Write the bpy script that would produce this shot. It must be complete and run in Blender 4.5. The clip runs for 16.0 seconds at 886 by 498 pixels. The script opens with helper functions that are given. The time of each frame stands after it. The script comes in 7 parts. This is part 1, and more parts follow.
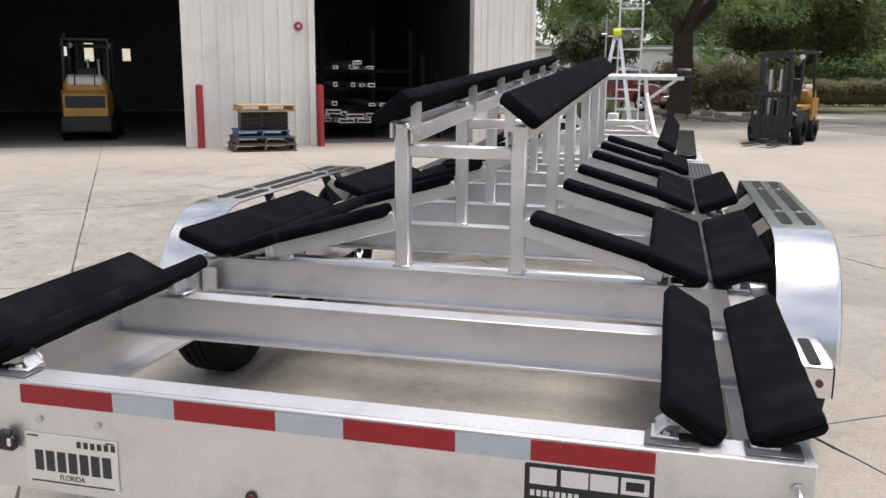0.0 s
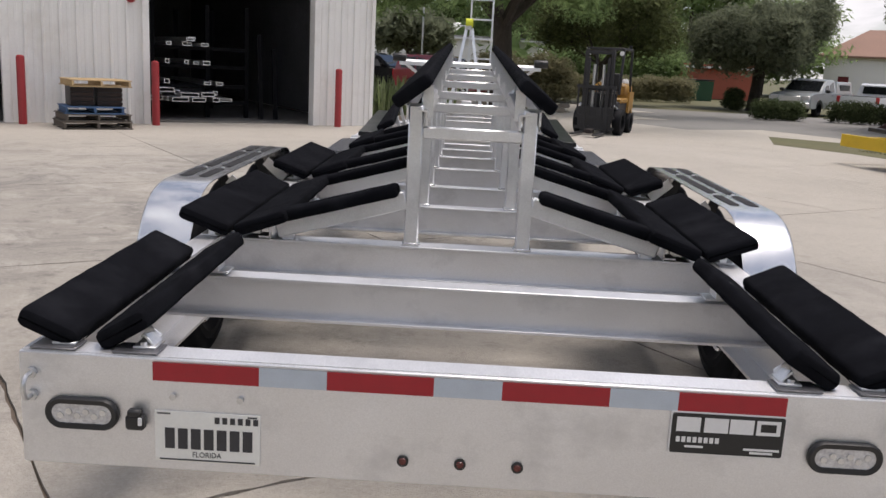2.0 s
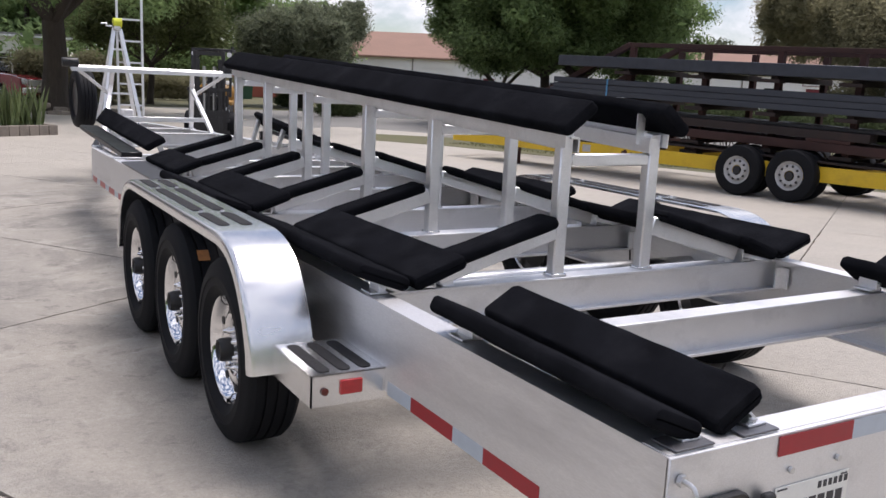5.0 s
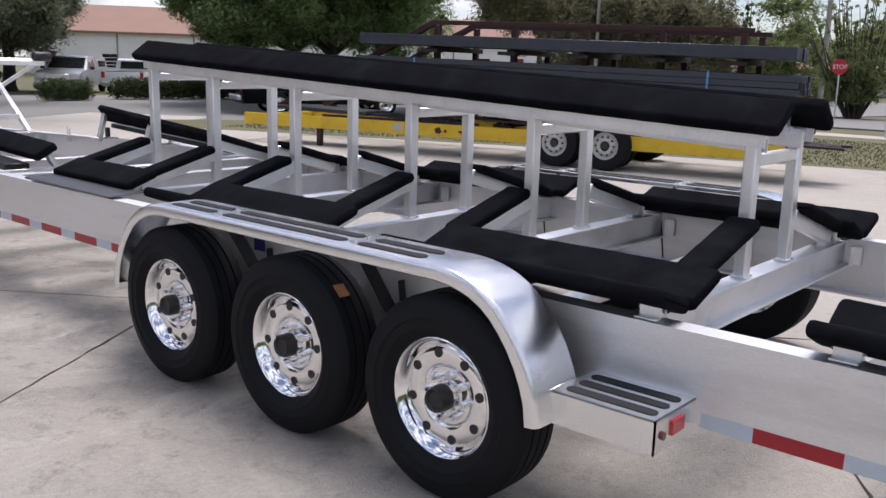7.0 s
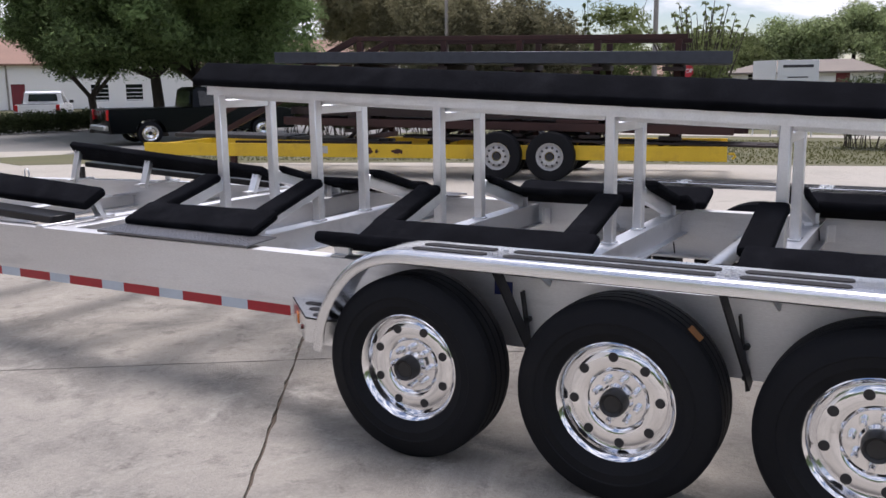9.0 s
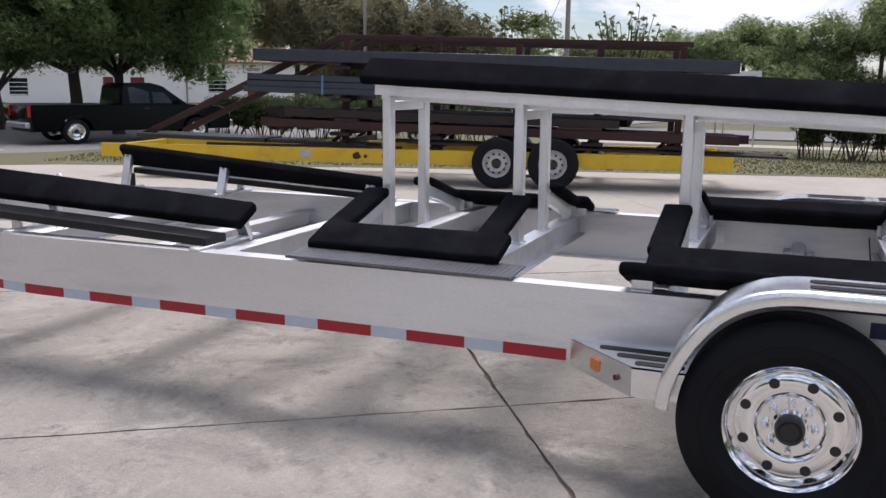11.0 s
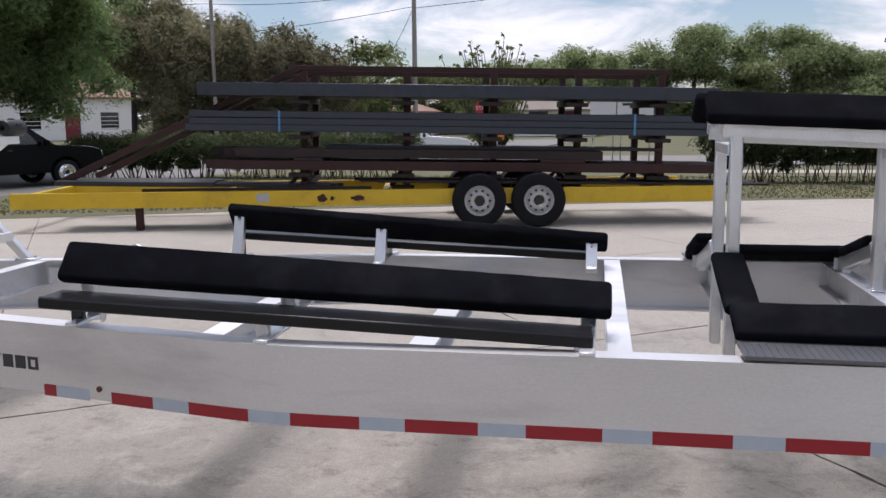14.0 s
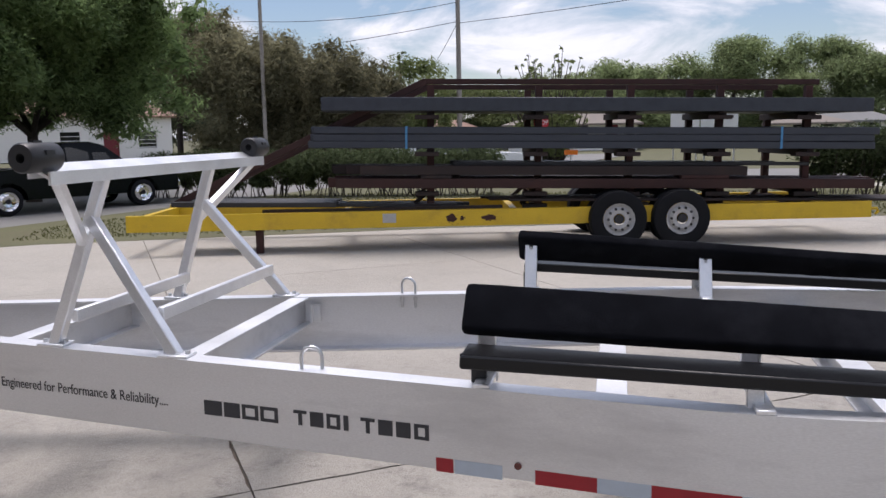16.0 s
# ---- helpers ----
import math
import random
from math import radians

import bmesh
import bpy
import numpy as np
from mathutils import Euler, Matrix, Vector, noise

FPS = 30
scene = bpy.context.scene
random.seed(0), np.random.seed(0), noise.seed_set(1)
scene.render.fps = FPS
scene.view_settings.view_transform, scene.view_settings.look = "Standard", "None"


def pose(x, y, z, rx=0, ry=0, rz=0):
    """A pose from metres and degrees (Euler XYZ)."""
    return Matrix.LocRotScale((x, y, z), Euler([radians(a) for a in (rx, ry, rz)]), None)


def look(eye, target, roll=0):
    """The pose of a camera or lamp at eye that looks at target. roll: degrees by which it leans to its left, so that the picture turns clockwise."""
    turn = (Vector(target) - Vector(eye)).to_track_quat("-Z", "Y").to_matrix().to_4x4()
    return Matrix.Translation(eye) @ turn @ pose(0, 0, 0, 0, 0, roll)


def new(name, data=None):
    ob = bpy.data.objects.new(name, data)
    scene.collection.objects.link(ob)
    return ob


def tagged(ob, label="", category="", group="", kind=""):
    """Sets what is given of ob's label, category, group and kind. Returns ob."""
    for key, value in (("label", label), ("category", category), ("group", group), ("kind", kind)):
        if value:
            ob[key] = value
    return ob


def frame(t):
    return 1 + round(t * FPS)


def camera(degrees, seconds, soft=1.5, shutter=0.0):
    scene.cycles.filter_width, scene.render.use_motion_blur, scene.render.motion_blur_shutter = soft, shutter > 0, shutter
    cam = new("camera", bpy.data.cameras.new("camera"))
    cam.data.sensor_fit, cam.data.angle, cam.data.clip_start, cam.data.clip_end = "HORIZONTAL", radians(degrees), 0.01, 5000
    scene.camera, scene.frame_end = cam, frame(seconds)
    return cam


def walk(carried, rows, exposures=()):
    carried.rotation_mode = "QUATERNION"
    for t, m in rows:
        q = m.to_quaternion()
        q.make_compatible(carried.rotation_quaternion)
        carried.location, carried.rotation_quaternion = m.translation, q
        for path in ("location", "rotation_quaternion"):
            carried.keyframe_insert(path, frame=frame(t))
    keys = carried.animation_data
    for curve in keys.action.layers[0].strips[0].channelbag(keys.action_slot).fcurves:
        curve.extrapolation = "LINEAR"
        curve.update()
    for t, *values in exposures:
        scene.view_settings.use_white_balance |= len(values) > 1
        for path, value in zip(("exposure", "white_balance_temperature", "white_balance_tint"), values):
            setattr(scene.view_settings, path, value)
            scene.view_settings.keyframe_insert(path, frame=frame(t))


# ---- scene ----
cam = camera(53.4, 16.0)
PATH = [
    (0, (0.818, -1.894, 1.577), (0.34, 0.007, 1.18), 0.5),
    (0.5, (0.663, -2.058, 1.574), (0.282, -0.134, 1.183), 1.2),
    (1, (0.5, -2.125, 1.556), (0.185, -0.195, 1.139), 2.0),
    (1.5, (0.27, -2.129, 1.559), (0.085, -0.184, 1.132), 2.2),
    (2, (-0.039, -2.174, 1.554), (-0.071, -0.218, 1.137), 3.0),
    (2.5, (-0.427, -2.223, 1.555), (-0.33, -0.27, 1.138), 3.1),
    (3, (-0.875, -2.117, 1.565), (-0.679, -0.171, 1.148), 2.5),
    (3.5, (-1.318, -2.031, 1.547), (-0.917, -0.115, 1.138), 1.7),
    (3.7, (-1.499, -2.01, 1.57), (-1.008, -0.117, 1.152), 1.3),
    (5.8, (-3.136, -0.791, 1.531), (-1.897, 0.734, 1.154), 2.1),
    (6, (-3.287, -0.691, 1.59), (-1.994, 0.782, 1.19), 1.5),
    (6.5, (-3.585, -0.281, 1.599), (-2.161, 1.064, 1.197), 2.1),
    (7, (-3.834, 0.229, 1.594), (-2.348, 1.504, 1.188), 1.6),
    (7.5, (-4.091, 0.693, 1.588), (-2.524, 1.865, 1.176), 0.6),
    (8, (-4.24, 1.16, 1.582), (-2.608, 2.244, 1.18), -0.1),
    (8.5, (-4.317, 1.66, 1.591), (-2.653, 2.699, 1.205), -0.5),
    (9, (-4.512, 2.125, 1.561), (-2.8, 3.092, 1.195), -0.8),
    (9.5, (-4.563, 2.63, 1.539), (-2.81, 3.522, 1.176), -0.3),
    (10, (-4.633, 3.132, 1.564), (-2.858, 3.98, 1.204), 0.0),
    (12.3, (-4.677, 5.221, 1.559), (-2.788, 5.78, 1.217), 0.6),
    (12.5, (-4.616, 5.412, 1.576), (-2.719, 5.948, 1.241), 0.4),
    (13, (-4.557, 5.853, 1.579), (-2.638, 6.313, 1.253), -0.3),
    (13.5, (-4.476, 6.292, 1.591), (-2.539, 6.67, 1.27), -1.0),
    (14, (-4.298, 6.751, 1.617), (-2.35, 7.095, 1.322), -0.6),
    (14.5, (-4.224, 7.195, 1.608), (-2.267, 7.491, 1.321), -0.8),
    (15, (-4.078, 7.628, 1.593), (-2.121, 7.887, 1.275), -1.3),
    (15.5, (-3.946, 8.062, 1.627), (-1.994, 8.372, 1.321), -0.8),
    (16, (-3.903, 8.48, 1.635), (-1.958, 8.869, 1.375), -1.2),
]
# stops, white balance and tint of the hand-held camera's own exposure
EXPOSURES = [(0.0, 0.70, 6750, 16), (1.0, 0.66, 6750, 16), (2.0, 0.38, 6700, 16), (3.0, 0.31, 6700, 16), (3.7, 0.33, 6700, 16), (5.8, 0.66, 6250, 19), (8.0, 0.62, 6250, 19),
             (10.0, 0.63, 6250, 19), (12.5, 0.43, 6250, 18), (16.0, 0.42, 6250, 18)]
walk(cam, [(t, look(e, a, r)) for t, e, a, r in PATH], EXPOSURES)

# world: bright hazy daylight with broken cloud, sun high over the trailer's right side
SUN_EL, SUN_AZ = 75.0, 70.0
world = bpy.data.worlds.new("world")
scene.world = world
world.use_nodes = True
wn = world.node_tree
wn.nodes.clear()
w_out = wn.nodes.new("ShaderNodeOutputWorld")
w_sky = wn.nodes.new("ShaderNodeTexSky")
w_sky.sky_type = "NISHITA"
w_sky.sun_disc = False
w_sky.sun_elevation = radians(SUN_EL)
w_sky.sun_rotation = radians(SUN_AZ)
w_sky.air_density, w_sky.dust_density = 1.0, 0.5
w_bg = wn.nodes.new("ShaderNodeBackground")
w_bg.inputs["Strength"].default_value = 0.075
w_tc = wn.nodes.new("ShaderNodeTexCoord")
w_map = wn.nodes.new("ShaderNodeMapping")
w_map.inputs["Scale"].default_value = (1.0, 1.0, 3.2)
w_cloud = wn.nodes.new("ShaderNodeTexNoise")
w_cloud.inputs["Scale"].default_value = 4.2
w_cloud.inputs["Detail"].default_value = 8.0
w_cloud.inputs["Roughness"].default_value = 0.58
w_cloud.inputs["Distortion"].default_value = 0.4
w_ramp = wn.nodes.new("ShaderNodeValToRGB")
w_ramp.color_ramp.elements[0].position = 0.44
w_ramp.color_ramp.elements[1].position = 0.58
# cloud brightness rises towards the zenith, as under any bright overcast
w_sep = wn.nodes.new("ShaderNodeSeparateXYZ")
w_lift = wn.nodes.new("ShaderNodeMapRange")
w_lift.inputs["From Min"].default_value, w_lift.inputs["From Max"].default_value = 0.0, 1.0
w_lift.inputs["To Min"].default_value, w_lift.inputs["To Max"].default_value = 0.70, 0.85
w_fold = wn.nodes.new("ShaderNodeMapRange")
w_fold.inputs["From Min"].default_value, w_fold.inputs["From Max"].default_value = 0.35, 0.75
w_fold.inputs["To Min"].default_value, w_fold.inputs["To Max"].default_value = 0.72, 1.30
w_mul = wn.nodes.new("ShaderNodeMath")
w_mul.operation = "MULTIPLY"
w_cbg = wn.nodes.new("ShaderNodeBackground")
w_cbg.inputs["Color"].default_value = (0.95, 0.97, 1.0, 1)
w_mix = wn.nodes.new("ShaderNodeMixShader")
wn.links.new(w_sky.outputs[0], w_bg.inputs["Color"])
wn.links.new(w_tc.outputs["Generated"], w_map.inputs["Vector"])
wn.links.new(w_map.outputs[0], w_cloud.inputs["Vector"])
wn.links.new(w_tc.outputs["Generated"], w_sep.inputs[0])
wn.links.new(w_sep.outputs["Z"], w_lift.inputs["Value"])
wn.links.new(w_cloud.outputs["Fac"], w_fold.inputs["Value"])
wn.links.new(w_lift.outputs[0], w_mul.inputs[0])
wn.links.new(w_fold.outputs[0], w_mul.inputs[1])
wn.links.new(w_mul.outputs[0], w_cbg.inputs["Strength"])
wn.links.new(w_cloud.outputs["Fac"], w_ramp.inputs["Fac"])
wn.links.new(w_ramp.outputs["Color"], w_mix.inputs["Fac"])
wn.links.new(w_bg.outputs[0], w_mix.inputs[1])
wn.links.new(w_cbg.outputs[0], w_mix.inputs[2])
wn.links.new(w_mix.outputs[0], w_out.inputs["Surface"])

sun = new("sun", bpy.data.lights.new("sun", "SUN"))
sun.data.energy, sun.data.angle, sun.data.color = 2.45, radians(30.0), (1.0, 0.95, 0.89)
sun.matrix_world = look((math.sin(radians(SUN_AZ)) * math.cos(radians(SUN_EL)) * 40,
                         math.cos(radians(SUN_AZ)) * math.cos(radians(SUN_EL)) * 40,
                         math.sin(radians(SUN_EL)) * 40), (0, 0, 0))


# ---- materials ----
def material(name, colour, rough=0.6, metal=0.0, vary=0.25, scale=6.0, fine=60.0, bump=0.1, spots=0.0,
             spot_colour=(0.1, 0.1, 0.1), spot_scale=1.5, random_piece=0.0, rough_vary=0.15, stretch=(1, 1, 1), coat=0.0, dist=0.004, spec=0.5, through_light=0.0):
    m = bpy.data.materials.new(name)
    m.use_nodes = True
    t = m.node_tree
    n, l = t.nodes, t.links
    p = n["Principled BSDF"]
    p.inputs["Metallic"].default_value = metal
    p.inputs["Coat Weight"].default_value = coat
    p.inputs["Specular IOR Level"].default_value = spec
    tc = n.new("ShaderNodeTexCoord")
    mp = n.new("ShaderNodeMapping")
    mp.inputs["Scale"].default_value = stretch
    l.new(tc.outputs["Object"], mp.inputs["Vector"])
    big = n.new("ShaderNodeTexNoise")
    big.inputs["Scale"].default_value, big.inputs["Detail"].default_value = scale, 5.0
    small = n.new("ShaderNodeTexNoise")
    small.inputs["Scale"].default_value, small.inputs["Detail"].default_value = fine, 3.0
    for k in (big, small):
        l.new(mp.outputs[0], k.inputs["Vector"])
    add = n.new("ShaderNodeMath")
    add.operation = "MULTIPLY_ADD"
    add.inputs[1].default_value = 0.5
    half = n.new("ShaderNodeMath")
    half.operation = "MULTIPLY"
    half.inputs[1].default_value = 0.5
    l.new(small.outputs["Fac"], half.inputs[0])
    l.new(big.outputs["Fac"], add.inputs[0])
    l.new(half.outputs[0], add.inputs[2])
    value = add.outputs[0]
    if random_piece:
        info = n.new("ShaderNodeObjectInfo")
        geo = n.new("ShaderNodeNewGeometry")
        mixr = n.new("ShaderNodeMath")
        mixr.operation = "ADD"
        l.new(info.outputs["Random"], mixr.inputs[0])
        l.new(geo.outputs["Random Per Island"], mixr.inputs[1])
        ra = n.new("ShaderNodeMath")
        ra.operation = "MULTIPLY_ADD"
        ra.inputs[1].default_value = random_piece
        l.new(mixr.outputs[0], ra.inputs[0])
        sub = n.new("ShaderNodeMath")
        sub.operation = "SUBTRACT"
        sub.inputs[1].default_value = random_piece * 0.75
        l.new(value, sub.inputs[0])
        l.new(sub.outputs[0], ra.inputs[2])
        value = ra.outputs[0]
    ramp = n.new("ShaderNodeValToRGB")
    c = Vector(colour)
    ramp.color_ramp.elements[0].position, ramp.color_ramp.elements[1].position = 0.3, 0.7
    ramp.color_ramp.elements[0].color = (*(c * (1 - vary)), 1)
    ramp.color_ramp.elements[1].color = (*[min(1.0, k * (1 + vary)) for k in c], 1)
    l.new(value, ramp.inputs["Fac"])
    out = ramp.outputs["Color"]
    if spots:
        sp = n.new("ShaderNodeTexNoise")
        sp.inputs["Scale"].default_value, sp.inputs["Detail"].default_value, sp.inputs["Roughness"].default_value = spot_scale, 8.0, 0.65
        l.new(mp.outputs[0], sp.inputs["Vector"])
        sr = n.new("ShaderNodeValToRGB")
        sr.color_ramp.elements[0].position, sr.color_ramp.elements[1].position = 0.52, 0.72
        l.new(sp.outputs["Fac"], sr.inputs["Fac"])
        f = n.new("ShaderNodeMath")
        f.operation = "MULTIPLY"
        f.inputs[1].default_value = spots
        l.new(sr.outputs["Color"], f.inputs[0])
        mx = n.new("ShaderNodeMix")
        mx.data_type = "RGBA"
        l.new(f.outputs[0], mx.inputs["Factor"])
        l.new(out, mx.inputs[6])
        mx.inputs[7].default_value = (*spot_colour, 1)
        out = mx.outputs[2]
    l.new(out, p.inputs["Base Color"])
    rr = n.new("ShaderNodeMapRange")
    rr.inputs["To Min"].default_value, rr.inputs["To Max"].default_value = max(0.02, rough - rough_vary), min(1.0, rough + rough_vary)
    l.new(value, rr.inputs["Value"])
    l.new(rr.outputs[0], p.inputs["Roughness"])
    if through_light:
        tr = n.new("ShaderNodeBsdfTranslucent")
        l.new(out, tr.inputs["Color"])
        ms = n.new("ShaderNodeMixShader")
        ms.inputs["Fac"].default_value = through_light
        l.new(p.outputs[0], ms.inputs[1])
        l.new(tr.outputs[0], ms.inputs[2])
        l.new(ms.outputs[0], n["Material Output"].inputs["Surface"])
    if bump:
        b = n.new("ShaderNodeBump")
        b.inputs["Strength"].default_value, b.inputs["Distance"].default_value = bump, dist
        l.new(small.outputs["Fac"], b.inputs["Height"])
        l.new(b.outputs[0], p.inputs["Normal"])
    return m


def concrete(name):
    """Worn grey concrete: broad blotches, dark stains, pale laitance, fine speckle."""
    m = bpy.data.materials.new(name)
    m.use_nodes = True
    n, l = m.node_tree.nodes, m.node_tree.links
    p = n["Principled BSDF"]
    p.inputs["Specular IOR Level"].default_value = 0.3
    tc = n.new("ShaderNodeTexCoord")

    def noise_of(scale, detail, rough, lo, hi, distort=0.0):
        t = n.new("ShaderNodeTexNoise")
        t.inputs["Scale"].default_value, t.inputs["Detail"].default_value = scale, detail
        t.inputs["Roughness"].default_value, t.inputs["Distortion"].default_value = rough, distort
        l.new(tc.outputs["Object"], t.inputs["Vector"])
        r = n.new("ShaderNodeMapRange")
        r.inputs["From Min"].default_value, r.inputs["From Max"].default_value = lo, hi
        l.new(t.outputs["Fac"], r.inputs["Value"])
        return r.outputs[0]

    def mixed(fac, a, b, k=1.0):
        f = n.new("ShaderNodeMath")
        f.operation = "MULTIPLY"
        f.inputs[1].default_value = k
        l.new(fac, f.inputs[0])
        x = n.new("ShaderNodeMix")
        x.data_type = "RGBA"
        l.new(f.outputs[0], x.inputs["Factor"])
        for s, i in ((a, 6), (b, 7)):
            if isinstance(s, tuple):
                x.inputs[i].default_value = (*s, 1)
            else:
                l.new(s, x.inputs[i])
        return x.outputs[2]

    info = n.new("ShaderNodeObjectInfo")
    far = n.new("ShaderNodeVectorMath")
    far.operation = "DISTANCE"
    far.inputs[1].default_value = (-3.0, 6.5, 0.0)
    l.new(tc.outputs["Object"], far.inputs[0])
    # marks full within 3.2 m of a point beside the trailer, weak beyond
    near_fac = n.new("ShaderNodeMapRange")
    near_fac.inputs["From Min"].default_value, near_fac.inputs["From Max"].default_value = 3.2, 7.5
    near_fac.inputs["To Min"].default_value, near_fac.inputs["To Max"].default_value = 1.0, 0.16
    l.new(far.outputs["Value"], near_fac.inputs["Value"])

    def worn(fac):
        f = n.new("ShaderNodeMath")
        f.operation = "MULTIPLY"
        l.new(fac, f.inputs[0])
        l.new(near_fac.outputs[0], f.inputs[1])
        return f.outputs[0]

    col = mixed(noise_of(0.33, 9, 0.62, 0.38, 0.62, 0.8), (0.315, 0.297, 0.268), (0.460, 0.430, 0.378))
    # far slabs: clean cream, with bright sun also put into the paler colour
    far_fac = n.new("ShaderNodeMath")
    far_fac.operation = "SUBTRACT"
    far_fac.inputs[0].default_value = 1.0
    l.new(near_fac.outputs[0], far_fac.inputs[1])
    col = mixed(far_fac.outputs[0], col, (0.57, 0.53, 0.465), 0.78)
    col = mixed(info.outputs["Random"], col, (0.46, 0.415, 0.345), 0.22)
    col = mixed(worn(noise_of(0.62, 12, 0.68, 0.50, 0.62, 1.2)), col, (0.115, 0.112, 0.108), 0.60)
    col = mixed(worn(noise_of(1.7, 12, 0.72, 0.52, 0.64, 0.8)), col, (0.56, 0.53, 0.475), 0.70)
    col = mixed(noise_of(0.9, 8, 0.6, 0.45, 0.75, 0.4), col, (0.40, 0.365, 0.315), 0.35)
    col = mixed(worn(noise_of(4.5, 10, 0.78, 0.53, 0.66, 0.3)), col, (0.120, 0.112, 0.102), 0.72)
    col = mixed(noise_of(14.0, 6, 0.75, 0.56, 0.70), col, (0.50, 0.475, 0.43), 0.45)
    col = mixed(noise_of(26.0, 5, 0.8, 0.62, 0.72), col, (0.09, 0.08, 0.07), 0.65)
    col = mixed(noise_of(19.0, 8, 0.8, 0.38, 0.66), col, (0.150, 0.140, 0.125), 0.25)
    col = mixed(noise_of(43.0, 6, 0.8, 0.46, 0.70), col, (0.56, 0.53, 0.48), 0.34)
    speck = noise_of(85.0, 3, 0.7, 0.3, 0.7)
    col = mixed(speck, col, (0.22, 0.205, 0.185), 0.30)
    l.new(col, p.inputs["Base Color"])
    p.inputs["Roughness"].default_value = 0.85
    b = n.new("ShaderNodeBump")
    b.inputs["Strength"].default_value, b.inputs["Distance"].default_value = 0.6, 0.006
    l.new(speck, b.inputs["Height"])
    pits = n.new("ShaderNodeBump")
    pits.inputs["Strength"].default_value, pits.inputs["Distance"].default_value = 0.5, 0.012
    l.new(noise_of(30.0, 5, 0.75, 0.35, 0.7), pits.inputs["Height"])
    l.new(pits.outputs[0], b.inputs["Normal"])
    l.new(b.outputs[0], p.inputs["Normal"])
    return m


ALU = material("mill_aluminium", (0.76, 0.765, 0.78), 0.50, 1.0, 0.12, 1.3, 140, 0.04, 0.75, (0.53, 0.535, 0.55), 1.6, rough_vary=0.16, stretch=(2.0, 0.5, 2.6))
ALU_BAR = material("bare_aluminium", (0.85, 0.855, 0.865), 0.42, 1.0, 0.10, 5, 160, 0.03, 0.5, (0.62, 0.625, 0.64), 4, rough_vary=0.18)
ALU_BRIGHT = material("brushed_fender_aluminium", (0.79, 0.795, 0.805), 0.25, 1.0, 0.05, 1.8, 14, 0.0, stretch=(0.6, 0.6, 2), rough_vary=0.07)
POLISHED = material("polished_aluminium", (0.84, 0.84, 0.85), 0.09, 1.0, 0.03, 8, 60, 0.0, rough_vary=0.03)
CARPET = material("black_carpet", (0.0072, 0.0077, 0.0098), 0.97, 0.0, 0.5, 7, 420, 0.9, rough_vary=0.02, dist=0.003, spec=0.03, spots=0.55, spot_colour=(0.021, 0.022, 0.026), spot_scale=3.2)
BOARD = material("dark_grey_board", (0.0055, 0.0058, 0.007), 0.33, 0.0, 0.3, 5, 120, 0.02, spec=0.35)
TREAD = material("checker_plate", (0.17, 0.172, 0.185), 0.42, 0.8, 0.15, 6, 90, 0.05)
RUBBER = material("tyre_rubber", (0.0074, 0.0081, 0.0104), 0.7, 0.0, 0.3, 5, 90, 0.15, 0.25, (0.02, 0.019, 0.018), 3, spec=0.18)
GRIP = material("grip_tape", (0.014, 0.014, 0.016), 0.92, 0.0, 0.3, 20, 500, 0.5)
BLACK = material("black_plastic", (0.015, 0.015, 0.016), 0.45, 0.0, 0.2, 8, 80, 0.05)
RED_TAPE = material("red_reflective_tape", (0.33, 0.010, 0.019), 0.35, 0.0, 0.12, 20, 300, 0.05)
WHITE_TAPE = material("silver_reflective_tape", (0.47, 0.53, 0.60), 0.35, 0.1, 0.08, 20, 300, 0.05)
RED_LENS = material("red_lens", (0.45, 0.015, 0.02), 0.15, 0.0, 0.15, 40, 200, 0.1, coat=0.6)
DARK_RED_LENS = material("dark_red_lens", (0.10, 0.012, 0.008), 0.25, 0.0, 0.2, 40, 200, 0.1, coat=0.4)
AMBER_LENS = material("amber_lens", (0.62, 0.16, 0.02), 0.2, 0.0, 0.15, 40, 200, 0.1, coat=0.5)
CLEAR_LENS = material("clear_lamp_lens", (0.55, 0.55, 0.56), 0.15, 0.3, 0.35, 45, 120, 0.4, coat=0.6)
PLATE = material("white_paper_plate", (0.78, 0.78, 0.74), 0.5, 0.0, 0.05, 8, 90, 0.05)
SIGN_BLACK = material("sign_black", (0.010, 0.011, 0.012), 0.3, 0.0, 0.2, 6, 90, 0.03)
SIGN_WHITE = material("sign_white", (0.72, 0.72, 0.72), 0.4, 0.0, 0.05, 6, 90, 0.02)
INK = material("dark_ink", (0.035, 0.035, 0.04), 0.5, 0.0, 0.2, 12, 90, 0.02)
GALV = material("galvanised_steel", (0.62, 0.63, 0.64), 0.35, 1.0, 0.15, 30, 160, 0.1)
SEAL_RED = material("orange_label", (0.42, 0.18, 0.06), 0.6, 0.0, 0.2, 40, 90, 0.05)
BLUE_LABEL = material("blue_label", (0.012, 0.02, 0.10), 0.4, 0.0, 0.3, 90, 200, 0.02)
WINCH_YELLOW = material("yellow_webbing", (0.62, 0.66, 0.04), 0.7, 0.0, 0.15, 40, 200, 0.2)
YELLOW = material("yellow_trailer_paint", (0.62, 0.41, 0.015), 0.45, 0.0, 0.12, 3, 60, 0.1, 0.55, (0.33, 0.20, 0.03), 2.2)
FORK_YELLOW = material("forklift_yellow", (0.40, 0.215, 0.045), 0.4, 0.0, 0.2, 3, 60, 0.05, 0.55, (0.10, 0.06, 0.03), 4)
DARK_STEEL = material("dark_painted_steel", (0.022, 0.022, 0.024), 0.5, 0.2, 0.35, 4, 80, 0.15)
